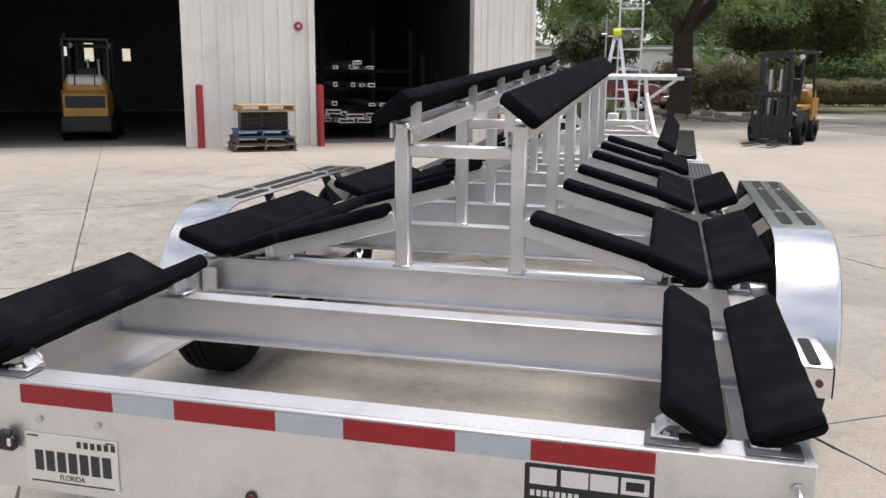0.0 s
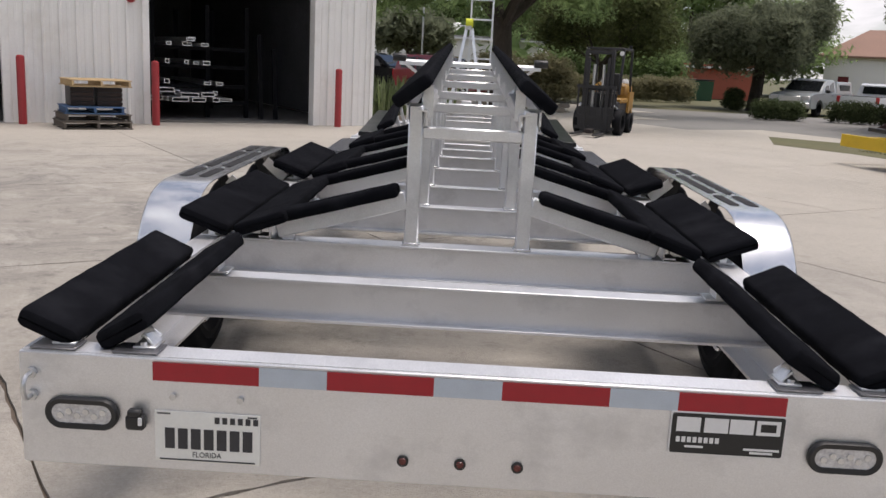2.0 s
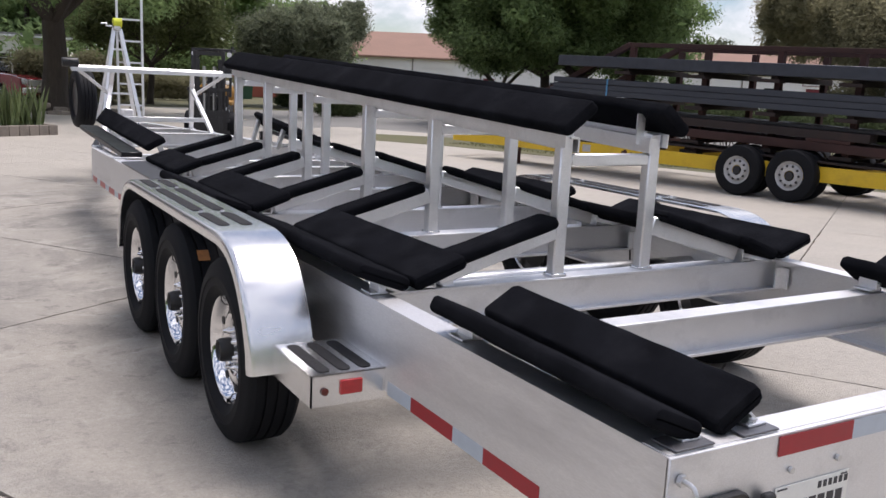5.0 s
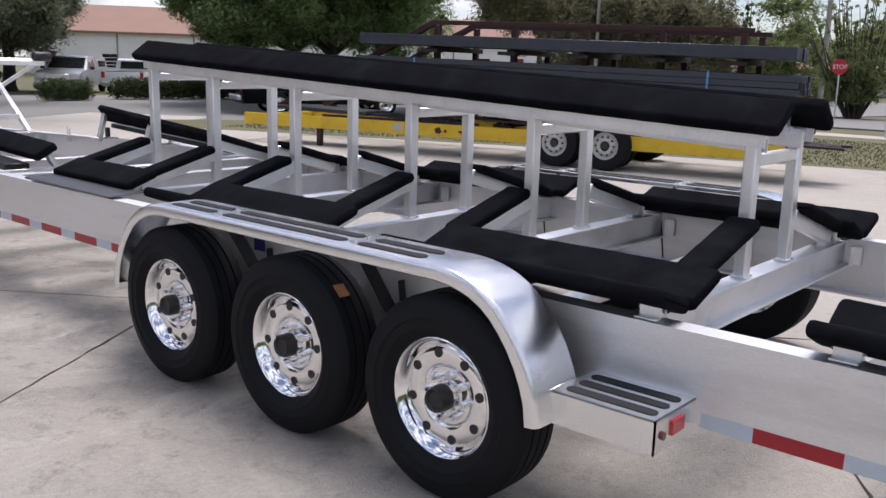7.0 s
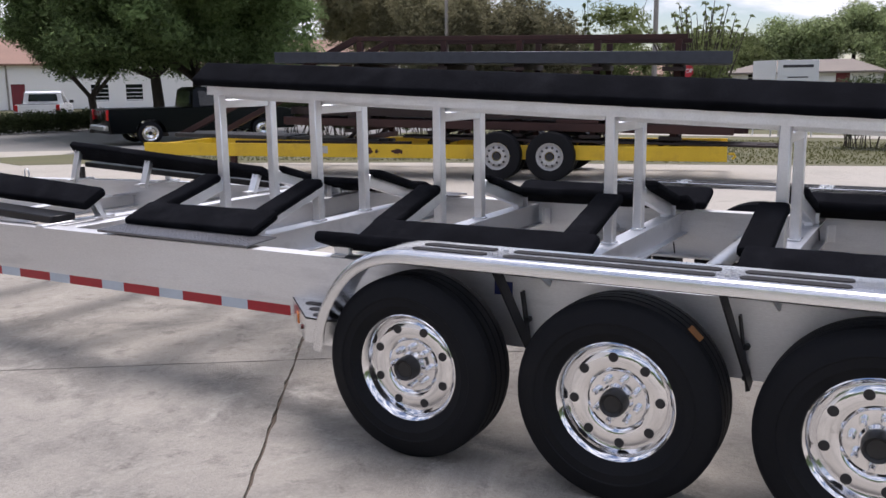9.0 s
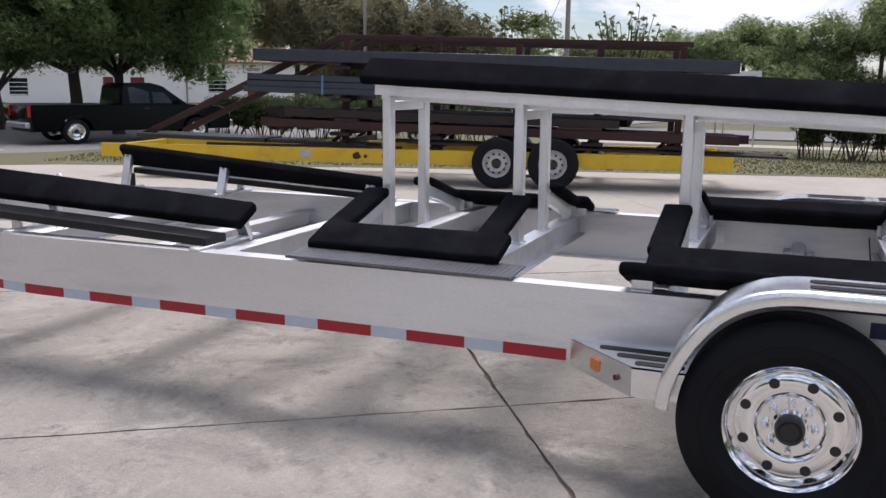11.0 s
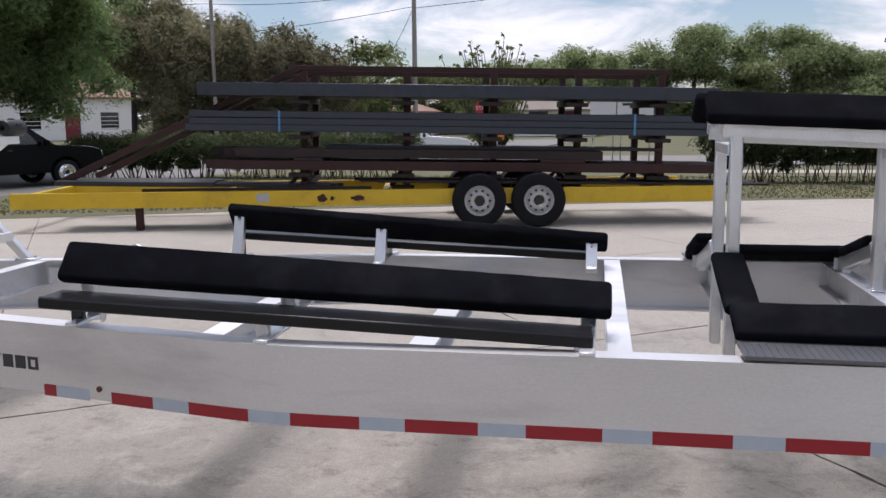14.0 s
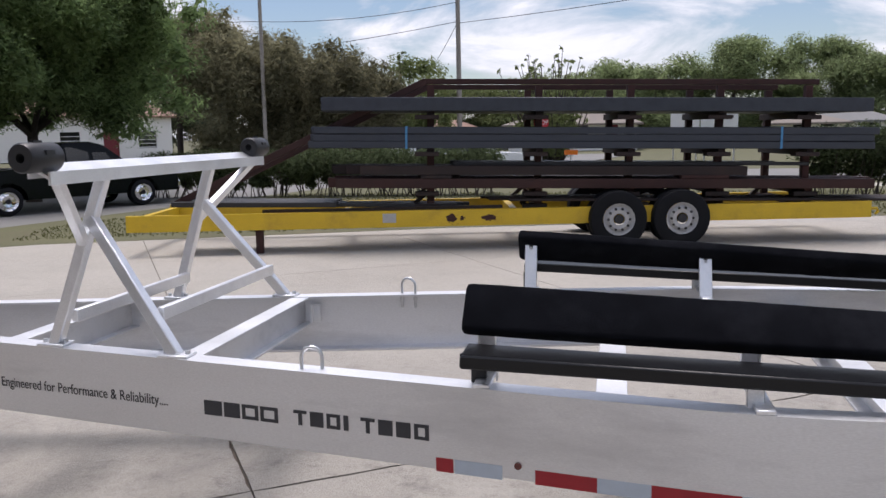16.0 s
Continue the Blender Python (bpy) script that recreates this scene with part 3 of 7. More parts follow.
# ---- sloping arms from the posts down to the side bunks ----
for i, y in enumerate(POSTS):
    for s in (-1, 1):
        hi, lo = Vector((s * 0.272, y, 0.954)), Vector((s * 0.840, y, 0.794))
        part("arm", Geo().bar(hi, lo, 0.052, 0.082, e=0.006), ALU_BAR, TRAILER, "square aluminium arm")
        n = Vector((s * 0.27, 0, 0.963)).normalized()
        yy = y + (0.022 if i % 2 else -0.022)
        a = Vector((s * 0.292, yy, 0.0)) + Vector((0, 0, 0.948)) + n * 0.054
        b = Vector((s * 0.785, yy, 0.0)) + Vector((0, 0, 0.809)) + n * 0.054
        part("arm_pad", cushion(a, b, 0.138, 0.052, (s * 0.27, 0, 0.963), seed=20 + i), CARPET, TRAILER, "black carpeted pad on the arm")
        part("strut", Geo().box((s * 0.79, y, (TOP + 0.80) / 2), (0.055, 0.045, 0.06), e=0.004), ALU_BAR, TRAILER)
        g = Geo().box((s * 0.862, y, 0.795), (0.008, 0.09, 0.085), e=0.002).box((s * 0.885, y, TOP + 0.004), (0.055, 0.09, 0.008))
        part("foot_bracket", g, ALU_BAR, TRAILER)


def bolt_bracket(x, y, z, s, turn=0):
    """Angle bracket with a bolt that carries a bunk board above a beam."""
    m = pose(x, y, z, 0, 0, turn)
    g = Geo().box((0, 0, 0.004), (0.075, 0.085, 0.008), m, 0.002).box((s * 0.012, 0, 0.026), (0.030, 0.085, 0.048), m, 0.002)
    ob = part("bunk_bracket", g, ALU_BAR, TRAILER)
    part("bolt", Geo().cyl(m @ Vector((s * 0.012, -0.05, 0.03)), m @ Vector((s * 0.012, 0.05, 0.03)), 0.009, n=6), GALV, ob)
    return ob


def board_pair(y0, y1, ox, oz, ow, oa, ix, iz, iw, ia, rise=0.0, seed=0, outer=(0, 0), z1=0.0):
    """A trough of two carpeted boards on each side: the outer leans out, the inner leans in."""
    for s in (-1, 1):
        if ow:
            n = (-s * math.sin(radians(oa)), 0, math.cos(radians(oa)))
            part("bunk_board", cushion((s * ox, y0 + outer[0], oz), (s * ox, y1 + outer[1], oz + rise), ow, 0.056, n, seed=seed + s), CARPET, TRAILER, "black carpeted bunk board leaning outwards")
        n = (s * math.sin(radians(ia)), 0, math.cos(radians(ia)))
        part("bunk_board", cushion((s * ix, y0, iz), (s * ix, y1, iz + rise), iw, 0.056, n, seed=seed + 5 + s), CARPET, TRAILER, "black carpeted bunk board leaning inwards")


board_pair(0.03, 1.06, 1.112, 0.808, 0.168, 24, 0.912, 0.814, 0.156, 31, 0.018, 40)
board_pair(1.50, 2.80, 1.128, 0.832, 0.225, 20, 0.888, 0.834, 0.235, 20, 0.0, 50, (0, 0.04))
board_pair(3.42, 4.62, 1.128, 0.832, 0.225, 20, 0.888, 0.834, 0.235, 20, 0.0, 60, (-0.05, 0.06))
board_pair(5.26, 6.24, 0, 0, 0, 0, 0.895, 0.838, 0.225, 20, 0.0, 70)
for s in (-1, 1):
    bolt_bracket(s * 1.115, 0.95, TOP + 0.004, -s)
    bolt_bracket(s * 0.90, 0.95, TOP + 0.004, s)
    for x, lean in ((0.828, 0.030), (1.045, 0.028)):
        g = Geo().bar((s * x, 0.075, TOP + 0.012), (s * (x + lean), 0.085, 0.796), 0.008, 0.060, up=(0, 1, 0), e=0.002)
        g.bar((s * (x + lean * 0.4), 0.103, TOP + 0.012), (s * (x + lean * 1.6), 0.108, 0.794), 0.045, 0.007, up=(0, 1, 0), e=0.002)
        g.box((s * (x + lean * 0.8), 0.068, TOP + 0.014), (0.062, 0.075, 0.007), e=0.002)
        ob = part("bunk_bracket", g, ALU_BAR, TRAILER, "upright angle foot under the tail board")
        part("bolt", Geo().cyl((s * (x + lean), 0.045, TOP + 0.016), (s * (x + lean), 0.045, TOP + 0.027), 0.010, n=6), GALV, ob)
    for y in (1.60, 2.70, 3.52, 4.60):
        bolt_bracket(s * 1.12, y, TOP + 0.002, -s)
    for y in (5.34, 6.12):
        bolt_bracket(s * 0.93, y, TOP + 0.002, -s)
    # rubber-faced plates under the brackets on the tail beam
    for x in (0.868, 1.085):
        part("pad_plate", Geo().box((s * x, 0.042, TOP + 0.008), (0.12, 0.080, 0.005), e=0.002), TREAD, TRAILER, "dull grey backing plate")

# tread plates beside the forward bunks
for s in (-1, 1):
    g = Geo().box((0, 0, 0), (0.235, 1.10, 0.006))
    for i in range(40):
        for j in range(8):
            g.box((-0.10 + 0.0286 * j, -0.53 + 0.0272 * i, 0.0036), (0.018, 0.005, 0.002))
    g.box((-s * -0.117, 0, -0.005), (0.004, 1.10, 0.010))
    ob = part("tread_plate", g, TREAD, TRAILER, "dark grey checker plate step on top of the side beam")
    ob.matrix_basis = pose(s * 1.075, 5.69, TOP + 0.026, 0.5, s * 2.0, 0)
    for y in (5.25, 6.1):
        part("plate_stay", Geo().box((s * 1.08, y, TOP + 0.008), (0.10, 0.04, 0.020)), ALU_BAR, TRAILER)

# ---- forward bunks ----
for s in (-1, 1):
    a, b = (s * 0.822, 6.69, 0.894), (s * 0.887, 9.01, 1.020)
    part("forward_bunk", cushion(a, b, 0.185, 0.062, (s * 0.47, 0, 0.883), seed=80 + s, up_end=(s * 0.80, 0, 0.60)), CARPET, TRAILER, "leaning black carpeted bow bunk that turns steeper towards the bow")
    g = Geo()
    p0, p1 = Vector((s * 1.012, 6.76, 0.792)), Vector((s * 1.038, 8.99, 0.888))
    g.bar(p0, p1, 0.18, 0.046, e=0.006)
    g.bar(p0 + Vector((s * 0.066, 0, 0.021)), p1 + Vector((s * 0.066, 0, 0.021)), 0.012, 0.006)
    part("bow_step_board", g, BOARD, TRAILER, "dark grey board beside the bow bunk")
    for y, zt, xt in ((6.78, 0.902, 0.775), (8.03, 0.968, 0.832), (8.94, 1.032, 0.850)):
        x = beam_x(y) - 0.06
        xb = xt - 0.085
        g = Geo().bar((s * xt, y, zt + 0.010), (s * xb, y, TOP - 0.02), 0.007, 0.064, up=(0, 1, 0), e=0.002)
        for k in (-0.029, 0.029):
            g.bar((s * (xt + 0.014), y + k, zt - 0.006), (s * (xb + 0.014), y + k, TOP - 0.02), 0.036, 0.006, up=(0, 1, 0), e=0.002)
        g.box((s * (x + xb) / 2, y, TOP + 0.008), (abs(x - xb) + 0.12, 0.06, 0.016), e=0.003)
        ob = part("bunk_stay", g, ALU_BAR, TRAILER, "leaning aluminium channel that holds the bow bunk")
        part("slot", Geo().box((s * (xt - 0.0115), y, zt - 0.018), (0.004, 0.020, 0.028), e=0.001), BLACK, ob, "dark bolt slot")
        part("bolt", Geo().cyl((s * (xt - 0.024), y, zt - 0.022), (s * (xt + 0.014), y, zt - 0.022), 0.008, n=6), GALV, ob)
        zb = 0.768 + 0.043 * (y - 6.76)
        g = Geo().box((s * (x - 0.03), y + 0.02, (TOP + zb) / 2 + 0.004), (0.03, 0.055, zb - TOP + 0.012), e=0.003)
        part("block", g, BLACK if y > 8.5 else GALV, TRAILER)

# eye bolts on the slanted beams
def u_bolt(p, across, height, r, parent=TRAILER, name="u_bolt", mat=GALV):
    p, ac = Vector(p), Vector(across)
    h = ac.length / 2
    u = ac.normalized()
    pts = [p - u * h + Vector((0, 0, -0.08)), p - u * h + Vector((0, 0, height - h))]
    pts += [p - u * h * math.cos(math.pi * i / 8) + Vector((0, 0, height - h + h * math.sin(math.pi * i / 8))) for i in range(1, 8)]
    pts += [p + u * h + Vector((0, 0, height - h)), p + u * h + Vector((0, 0, -0.08))]
    ob = part(name, Geo().tube(pts, r, 8), mat, parent, "bright steel U-bolt")
    for k in (-1, 1):
        part("nut", Geo().cyl(p + u * h * k + Vector((0, 0, -0.035)), p + u * h * k + Vector((0, 0, -0.016)), 0.013, n=6), mat, ob)
    return ob


for s in (-1, 1):
    x = beam_x(9.62) - 0.05
    u_bolt((s * x, 9.62, TOP), (s * 0.012, 0.078, 0), 0.085, 0.0075)

# ---- bow stand ----
for s in (-1, 1):
    A0, A1 = Vector((s * (beam_x(10.88) - 0.045), 10.88, TOP)), Vector((s * 0.50, 10.625, 1.49))
    yb = 10.24 if s < 0 else 10.29
    B0, B1 = Vector((s * (beam_x(yb) - 0.045), yb, TOP)), A0.lerp(A1, 0.75)
    part("leg", Geo().bar(A0, A1, 0.05, 0.05, up=(1, 0, 0), e=0.005), ALU_BAR, TRAILER, "square aluminium stand leg")
    part("leg", Geo().bar(B0, B1, 0.05, 0.05, up=(1, 0, 0), e=0.005), ALU_BAR, TRAILER, "square aluminium stand leg")
    part("brace", Geo().bar(A0.lerp(A1, 0.60), (s * 0.92, 10.56, 1.50), 0.04, 0.04, up=(0, 1, 0), e=0.004), ALU_BAR, TRAILER)
    for q in (A0, B0):
        ob = part("foot_plate", Geo().box((q.x, q.y, TOP + 0.006), (0.09, 0.13, 0.012), e=0.003), ALU_BAR, TRAILER)
        for dy in (-0.048, 0.048):
            part("bolt", Geo().cyl((q.x, q.y + dy, TOP + 0.010), (q.x, q.y + dy, TOP + 0.026), 0.011, n=6), GALV, ob)
    g = Geo().bar((s * 0.985, 10.56, 1.585), (s * 1.06, 10.56, 1.585), 0.10, 0.10)
    prof = [(-0.095, 0.018), (-0.095, 0.050), (-0.085, 0.056), (0.085, 0.056), (0.095, 0.050), (0.095, 0.018)]
    r = part("roller", Geo().lathe(prof, pose(s * 1.0, 10.575, 1.578), 24, True), BLACK, TRAILER, "black rubber end roller")
    for a in (20, 90, 160):
        d = Vector((0, math.cos(radians(a)) * 0.0555, math.sin(radians(a)) * 0.0555))
        part("slot", Geo().box(Vector((s * 1.0, 10.575, 1.578)) + d, (0.05, 0.016, 0.016)), DARK_STEEL, r)
a = Vector((0, 10.24, 0.93))
for y, z, h in ((10.345, 0.915, 0.60), (10.80, 0.88, 0.52)):
    part("tie_bar", Geo().box((0, y, z), (2 * h, 0.03, 0.055), e=0.004), ALU_BAR, TRAILER)
g = Geo().bar((-1.0, 10.575, 1.525), (1.0, 10.575, 1.525), 0.095, 0.012, up=(0, -0.5, 0.86))
g.bar((-1.0, 10.53, 1.50), (1.0, 10.53, 1.50), 0.012, 0.05)
g.bar((-1.0, 10.615, 1.525), (1.0, 10.615, 1.525), 0.012, 0.05)
part("top_bar", g, ALU_BAR, TRAILER, "broad aluminium cross bar")

# ---- winch post, ladder and spare wheel on the tongue ----
apex = Vector((-0.04, 12.85, 2.10))
for s in (-1, 1):
    for y in (12.6, 13.05):
        part("winch_leg", Geo().bar((s * 0.27 - 0.04, y, TOP), apex + Vector((s * 0.045, 0, 0)), 0.05, 0.05, up=(0, 1, 0)), ALU_BAR, TRAILER)
for k in (0.3, 0.55, 0.78):
    w = 0.27 * (1 - k)
    z = TOP + (2.10 - TOP) * k
    part("rung", Geo().bar((-w - 0.05, 12.85 - 0.22 * (1 - k), z), (w - 0.03, 12.85 - 0.22 * (1 - k), z), 0.03, 0.03), ALU_BAR, TRAILER)
w = part("winch", Geo().box((-0.05, 12.85, 2.14), (0.10, 0.14, 0.12), e=0.01), GALV, TRAILER, "hand winch with yellow strap")
part("strap_drum", Geo().cyl((-0.10, 12.83, 2.19), (0.02, 12.83, 2.19), 0.07, n=20), WINCH_YELLOW, w)
part("crank", Geo().tube([(-0.09, 12.85, 2.14), (-0.20, 12.85, 2.14), (-0.20, 12.75, 2.17), (-0.28, 12.75, 2.17)], 0.011, 8), GALV, w)
lx = 0.16
for x in (lx - 0.18, lx + 0.18):
    part("ladder_rail", Geo().bar((x, 12.95, TOP), (x, 12.99, 3.7), 0.03, 0.045, up=(0, 1, 0)), ALU_BAR, TRAILER)
for i in range(9):
    z = 0.98 + 0.32 * i
    part("rung", Geo().bar((lx - 0.18, 12.955 + 0.0135 * i, z), (lx + 0.18, 12.955 + 0.0135 * i, z), 0.028, 0.028), ALU_BAR, TRAILER)
part("battery_box", Geo().box((-0.02, 12.35, TOP + 0.10), (0.16, 0.22, 0.18), e=0.015), SIGN_WHITE, TRAILER, "white box")


# ---- wheels ----
TYRE_R, WHEEL_X = 0.394, 1.412


def make_wheel():
    """A wheel at the origin that faces -x."""
    prof = [(-0.030, 0.10), (-0.050, 0.112), (-0.058, 0.130), (-0.060, 0.160), (-0.056, 0.186), (-0.050, 0.196), (-0.062, 0.206), (-0.084, 0.214), (-0.094, 0.228), (-0.088, 0.240),
            (-0.060, 0.226), (0.085, 0.226), (0.095, 0.240), (0.080, 0.214), (0.0, 0.190)]
    n = 48
    rim = link("wheel", Geo().lathe(prof, Matrix.Identity(4), n), POLISHED)
    tagged(rim, "polished aluminium eight-lug trailer wheel")
    w = 0.118
    tp = [(-0.088, 0.228), (-0.105, 0.245), (-w + 0.001, 0.268), (-w - 0.003, 0.272), (-w - 0.002, 0.285), (-w - 0.003, 0.306), (-w - 0.0065, 0.309), (-w - 0.0065, 0.316), (-w - 0.004, 0.320), (-w + 0.003, 0.358), (-w + 0.016, 0.380), (-w + 0.030, 0.389)]
    ribs = [(-0.085, 0.392), (-0.052, 0.394), (-0.050, 0.385), (-0.042, 0.385), (-0.040, 0.394), (-0.005, 0.394), (-0.003, 0.385), (0.005, 0.385)]
    tp = tp + ribs + [(-a, r) for a, r in reversed(ribs[:-1])] + [(-a, r) for a, r in reversed(tp)]
    part("tyre", Geo().lathe(tp, Matrix.Identity(4), 64, True), RUBBER, rim, "black ribbed trailer tyre")
    g = Geo()
    for i in range(8):
        a = radians(45 * i + 12)
        p = Vector((-0.055, 0.166 * math.cos(a), 0.166 * math.sin(a)))
        g.cyl(p + Vector((-0.0075, 0, 0)), p + Vector((0.004, 0, 0)), 0.0185, n=16)
        part("hand_hole", g, DARK_STEEL, rim)
        g = Geo()
    for i in range(8):
        a = radians(45 * i + 34)
        p = Vector((-0.050, 0.083 * math.cos(a), 0.083 * math.sin(a)))
        g = Geo().cyl(p + Vector((0.03, 0, 0)), p + Vector((-0.020, 0, 0)), 0.0155, n=10).cyl(p + Vector((-0.020, 0, 0)), p + Vector((-0.040, 0, 0)), 0.0135, 0.007, n=10)
        part("lug_nut", g, POLISHED, rim)
    hub = [(-0.02, 0.112), (-0.046, 0.110), (-0.048, 0.062), (-0.072, 0.056), (-0.074, 0.0)]
    part("hub", Geo().lathe(hub, Matrix.Identity(4), 32), POLISHED, rim)
    cap = [(-0.070, 0.052), (-0.110, 0.050), (-0.124, 0.044), (-0.120, 0.036), (-0.112, 0.032), (-0.110, 0.0)]
    part("hub_cap", Geo().lathe(cap, Matrix.Identity(4), 28), BLACK, rim, "black rubber hub cap")
    back = [(0.02, 0.0), (0.02, 0.226)]
    part("drum", Geo().lathe(back, Matrix.Identity(4), 28), DARK_STEEL, rim)
    return rim


HUBS = (2.226, 3.108, 4.006)
first = make_wheel()
first.parent = TRAILER
first.matrix_basis = pose(-WHEEL_X, HUBS[0], TYRE_R, 20)
for k, y in enumerate(HUBS):
    if k:
        o = again(first, pose(-WHEEL_X, y, TYRE_R, -17 * k), TRAILER)
        if k == 1:
            part("tyre_label", Geo().box((-0.022, 0, 0.3955), (0.055, 0.060, 0.003), pose(0, 0, 0, 44 + 17)), SEAL_RED, o, "torn orange paper tyre label")
    again(first, pose(WHEEL_X, y, TYRE_R, 10 * k, 0, 180), TRAILER)
    axle = part("axle", Geo().cyl((-1.32, y, 0.60), (1.32, y, 0.60), 0.045, n=20), GALV, TRAILER, "bright galvanised axle tube")
    for s in (-1, 1):
        part("swing_arm", Geo().bar((s * 1.24, y + 0.02, 0.60), (s * 1.27, y, TYRE_R), 0.05, 0.10, up=(1, 0, 0), e=0.01), DARK_STEEL, axle)
        part("axle_bracket", Geo().box((s * 1.10, y, 0.57), (0.12, 0.18, 0.06), e=0.004), GALV, axle)
# spare wheel on the tongue
sp = again(first, pose(-0.70, 11.75, 1.10, 0, 0, 183), TRAILER)
# added black disc: its colour stands for the shade inside the open barrel
part("back_cover", Geo().lathe([(0.086, 0.0), (0.088, 0.10), (0.092, 0.236)], Matrix.Identity(4), 32), BLACK, sp, "black disc standing for the dark inside of the spare wheel")
part("spare_bracket", Geo().bar((-0.42, 11.75, 0.70), (-0.66, 11.75, 1.10), 0.06, 0.06), ALU_BAR, TRAILER)


# ---- fenders ----
def fender(s):
    """A broad mudguard over the three wheels, bent from sheet: long flat top, round ends."""
    x0, x1 = 1.292, 1.548
    zt, centre = 0.905, 3.118
    half = [(0.60, zt), (0.88, zt), (0.95, 0.899), (1.01, 0.887), (1.07, 0.867), (1.125, 0.838), (1.175, 0.800), (1.22, 0.752), (1.262, 0.697), (1.298, 0.636), (1.327, 0.572), (1.348, 0.505), (1.358, 0.425)]
    path = [(centre - d, z) for d, z in reversed(half)] + [(centre + d, z) for d, z in half]
    edge, lip = 0.022, 0.030
    prof = [(x0, 0.0)] + [(x1 - edge, 0.0)]
    prof += [(x1 - edge + edge * math.sin(radians(a)), -edge + edge * math.cos(radians(a))) for a in (30, 60, 90)]
    prof += [(x1, -edge - lip)]
    full = prof + [(x - 0.004 if i else x, d - 0.004) for i, (x, d) in reversed(list(enumerate(prof)))]
    vs, fs, n = [], [], len(full)
    for i, (y, z) in enumerate(path):
        q0, q1 = Vector(path[max(0, i - 1)]), Vector(path[min(len(path) - 1, i + 1)])
        d = (q1 - q0).normalized()
        nrm = Vector((-d.y, d.x))
        for x, dz in full:
            vs.append((s * x, y + nrm.x * dz, z + nrm.y * dz))
    for i in range(len(path) - 1):
        fs += [(i * n + j, i * n + (j + 1) % n, (i + 1) * n + (j + 1) % n, (i + 1) * n + j) for j in range(n)]
    fs += [tuple(range(n)), tuple(range((len(path) - 1) * n, len(path) * n))]
    ob = part("fender", Geo().put(vs, fs), ALU_BRIGHT, TRAILER, "bright aluminium fender over three wheels")
    # grip strips on the flat top, in three lengths of two
    for y0, y1 in ((2.335, 2.685), (2.765, 3.57), (3.645, 3.98)):
        for x in (1.375, 1.475):
            o = [(a, b) for a, b in rounded(0.052, y1 - y0, 0.024, 6)]
            k = len(o)
            vs = [(s * x + a, (y0 + y1) / 2 + b, zt + h) for h in (0.0005, 0.0035) for a, b in o]
            fs = [(i, (i + 1) % k, k + (i + 1) % k, k + i) for i in range(k)] + [tuple(range(k, 2 * k))]
            part("grip_strip", Geo().put(vs, fs), GRIP, ob, "black grip strip")
    for y in (2.725, 3.607):
        for x in (1.375, 1.475):
            part("bolt", Geo().cyl((s * x, y, zt), (s * x, y, zt + 0.006), 0.010, n=10), GALV, ob)
    # stays down to the beam, between the wheels
    for y in (2.68, 3.57):
        g = Geo().bar((s * 1.19, y, 0.43), (s * 1.40, y + 0.09, zt - 0.035), 0.058, 0.008, up=(0, 1, 0))
        g.bar((s * 1.178, y + 0.01, 0.41), (s * 1.178, y + 0.05, 0.70), 0.008, 0.05, up=(1, 0, 0))
        for z in (0.46, 0.58):
            g.cyl((s * 1.175, y + 0.02, z), (s * 1.20, y + 0.02, z), 0.012, n=8)
        part("fender_stay", g, DARK_STEEL, ob, "dark stay between the wheels")
    for y in (2.62, 3.52):
        part("fender_bracket", Geo().bar((s * 1.315, y, zt - 0.045), (s * 1.185, y - 0.03, TOP), 0.06, 0.008, up=(0, 1, 0)), ALU_BAR, ob)
    return ob


for s in (-1, 1):
    fender(s)
    part("label", Geo().box((s * 1.1725, 3.715, 0.70), (0.003, 0.085, 0.06)), BLUE_LABEL, TRAILER, "small blue label")


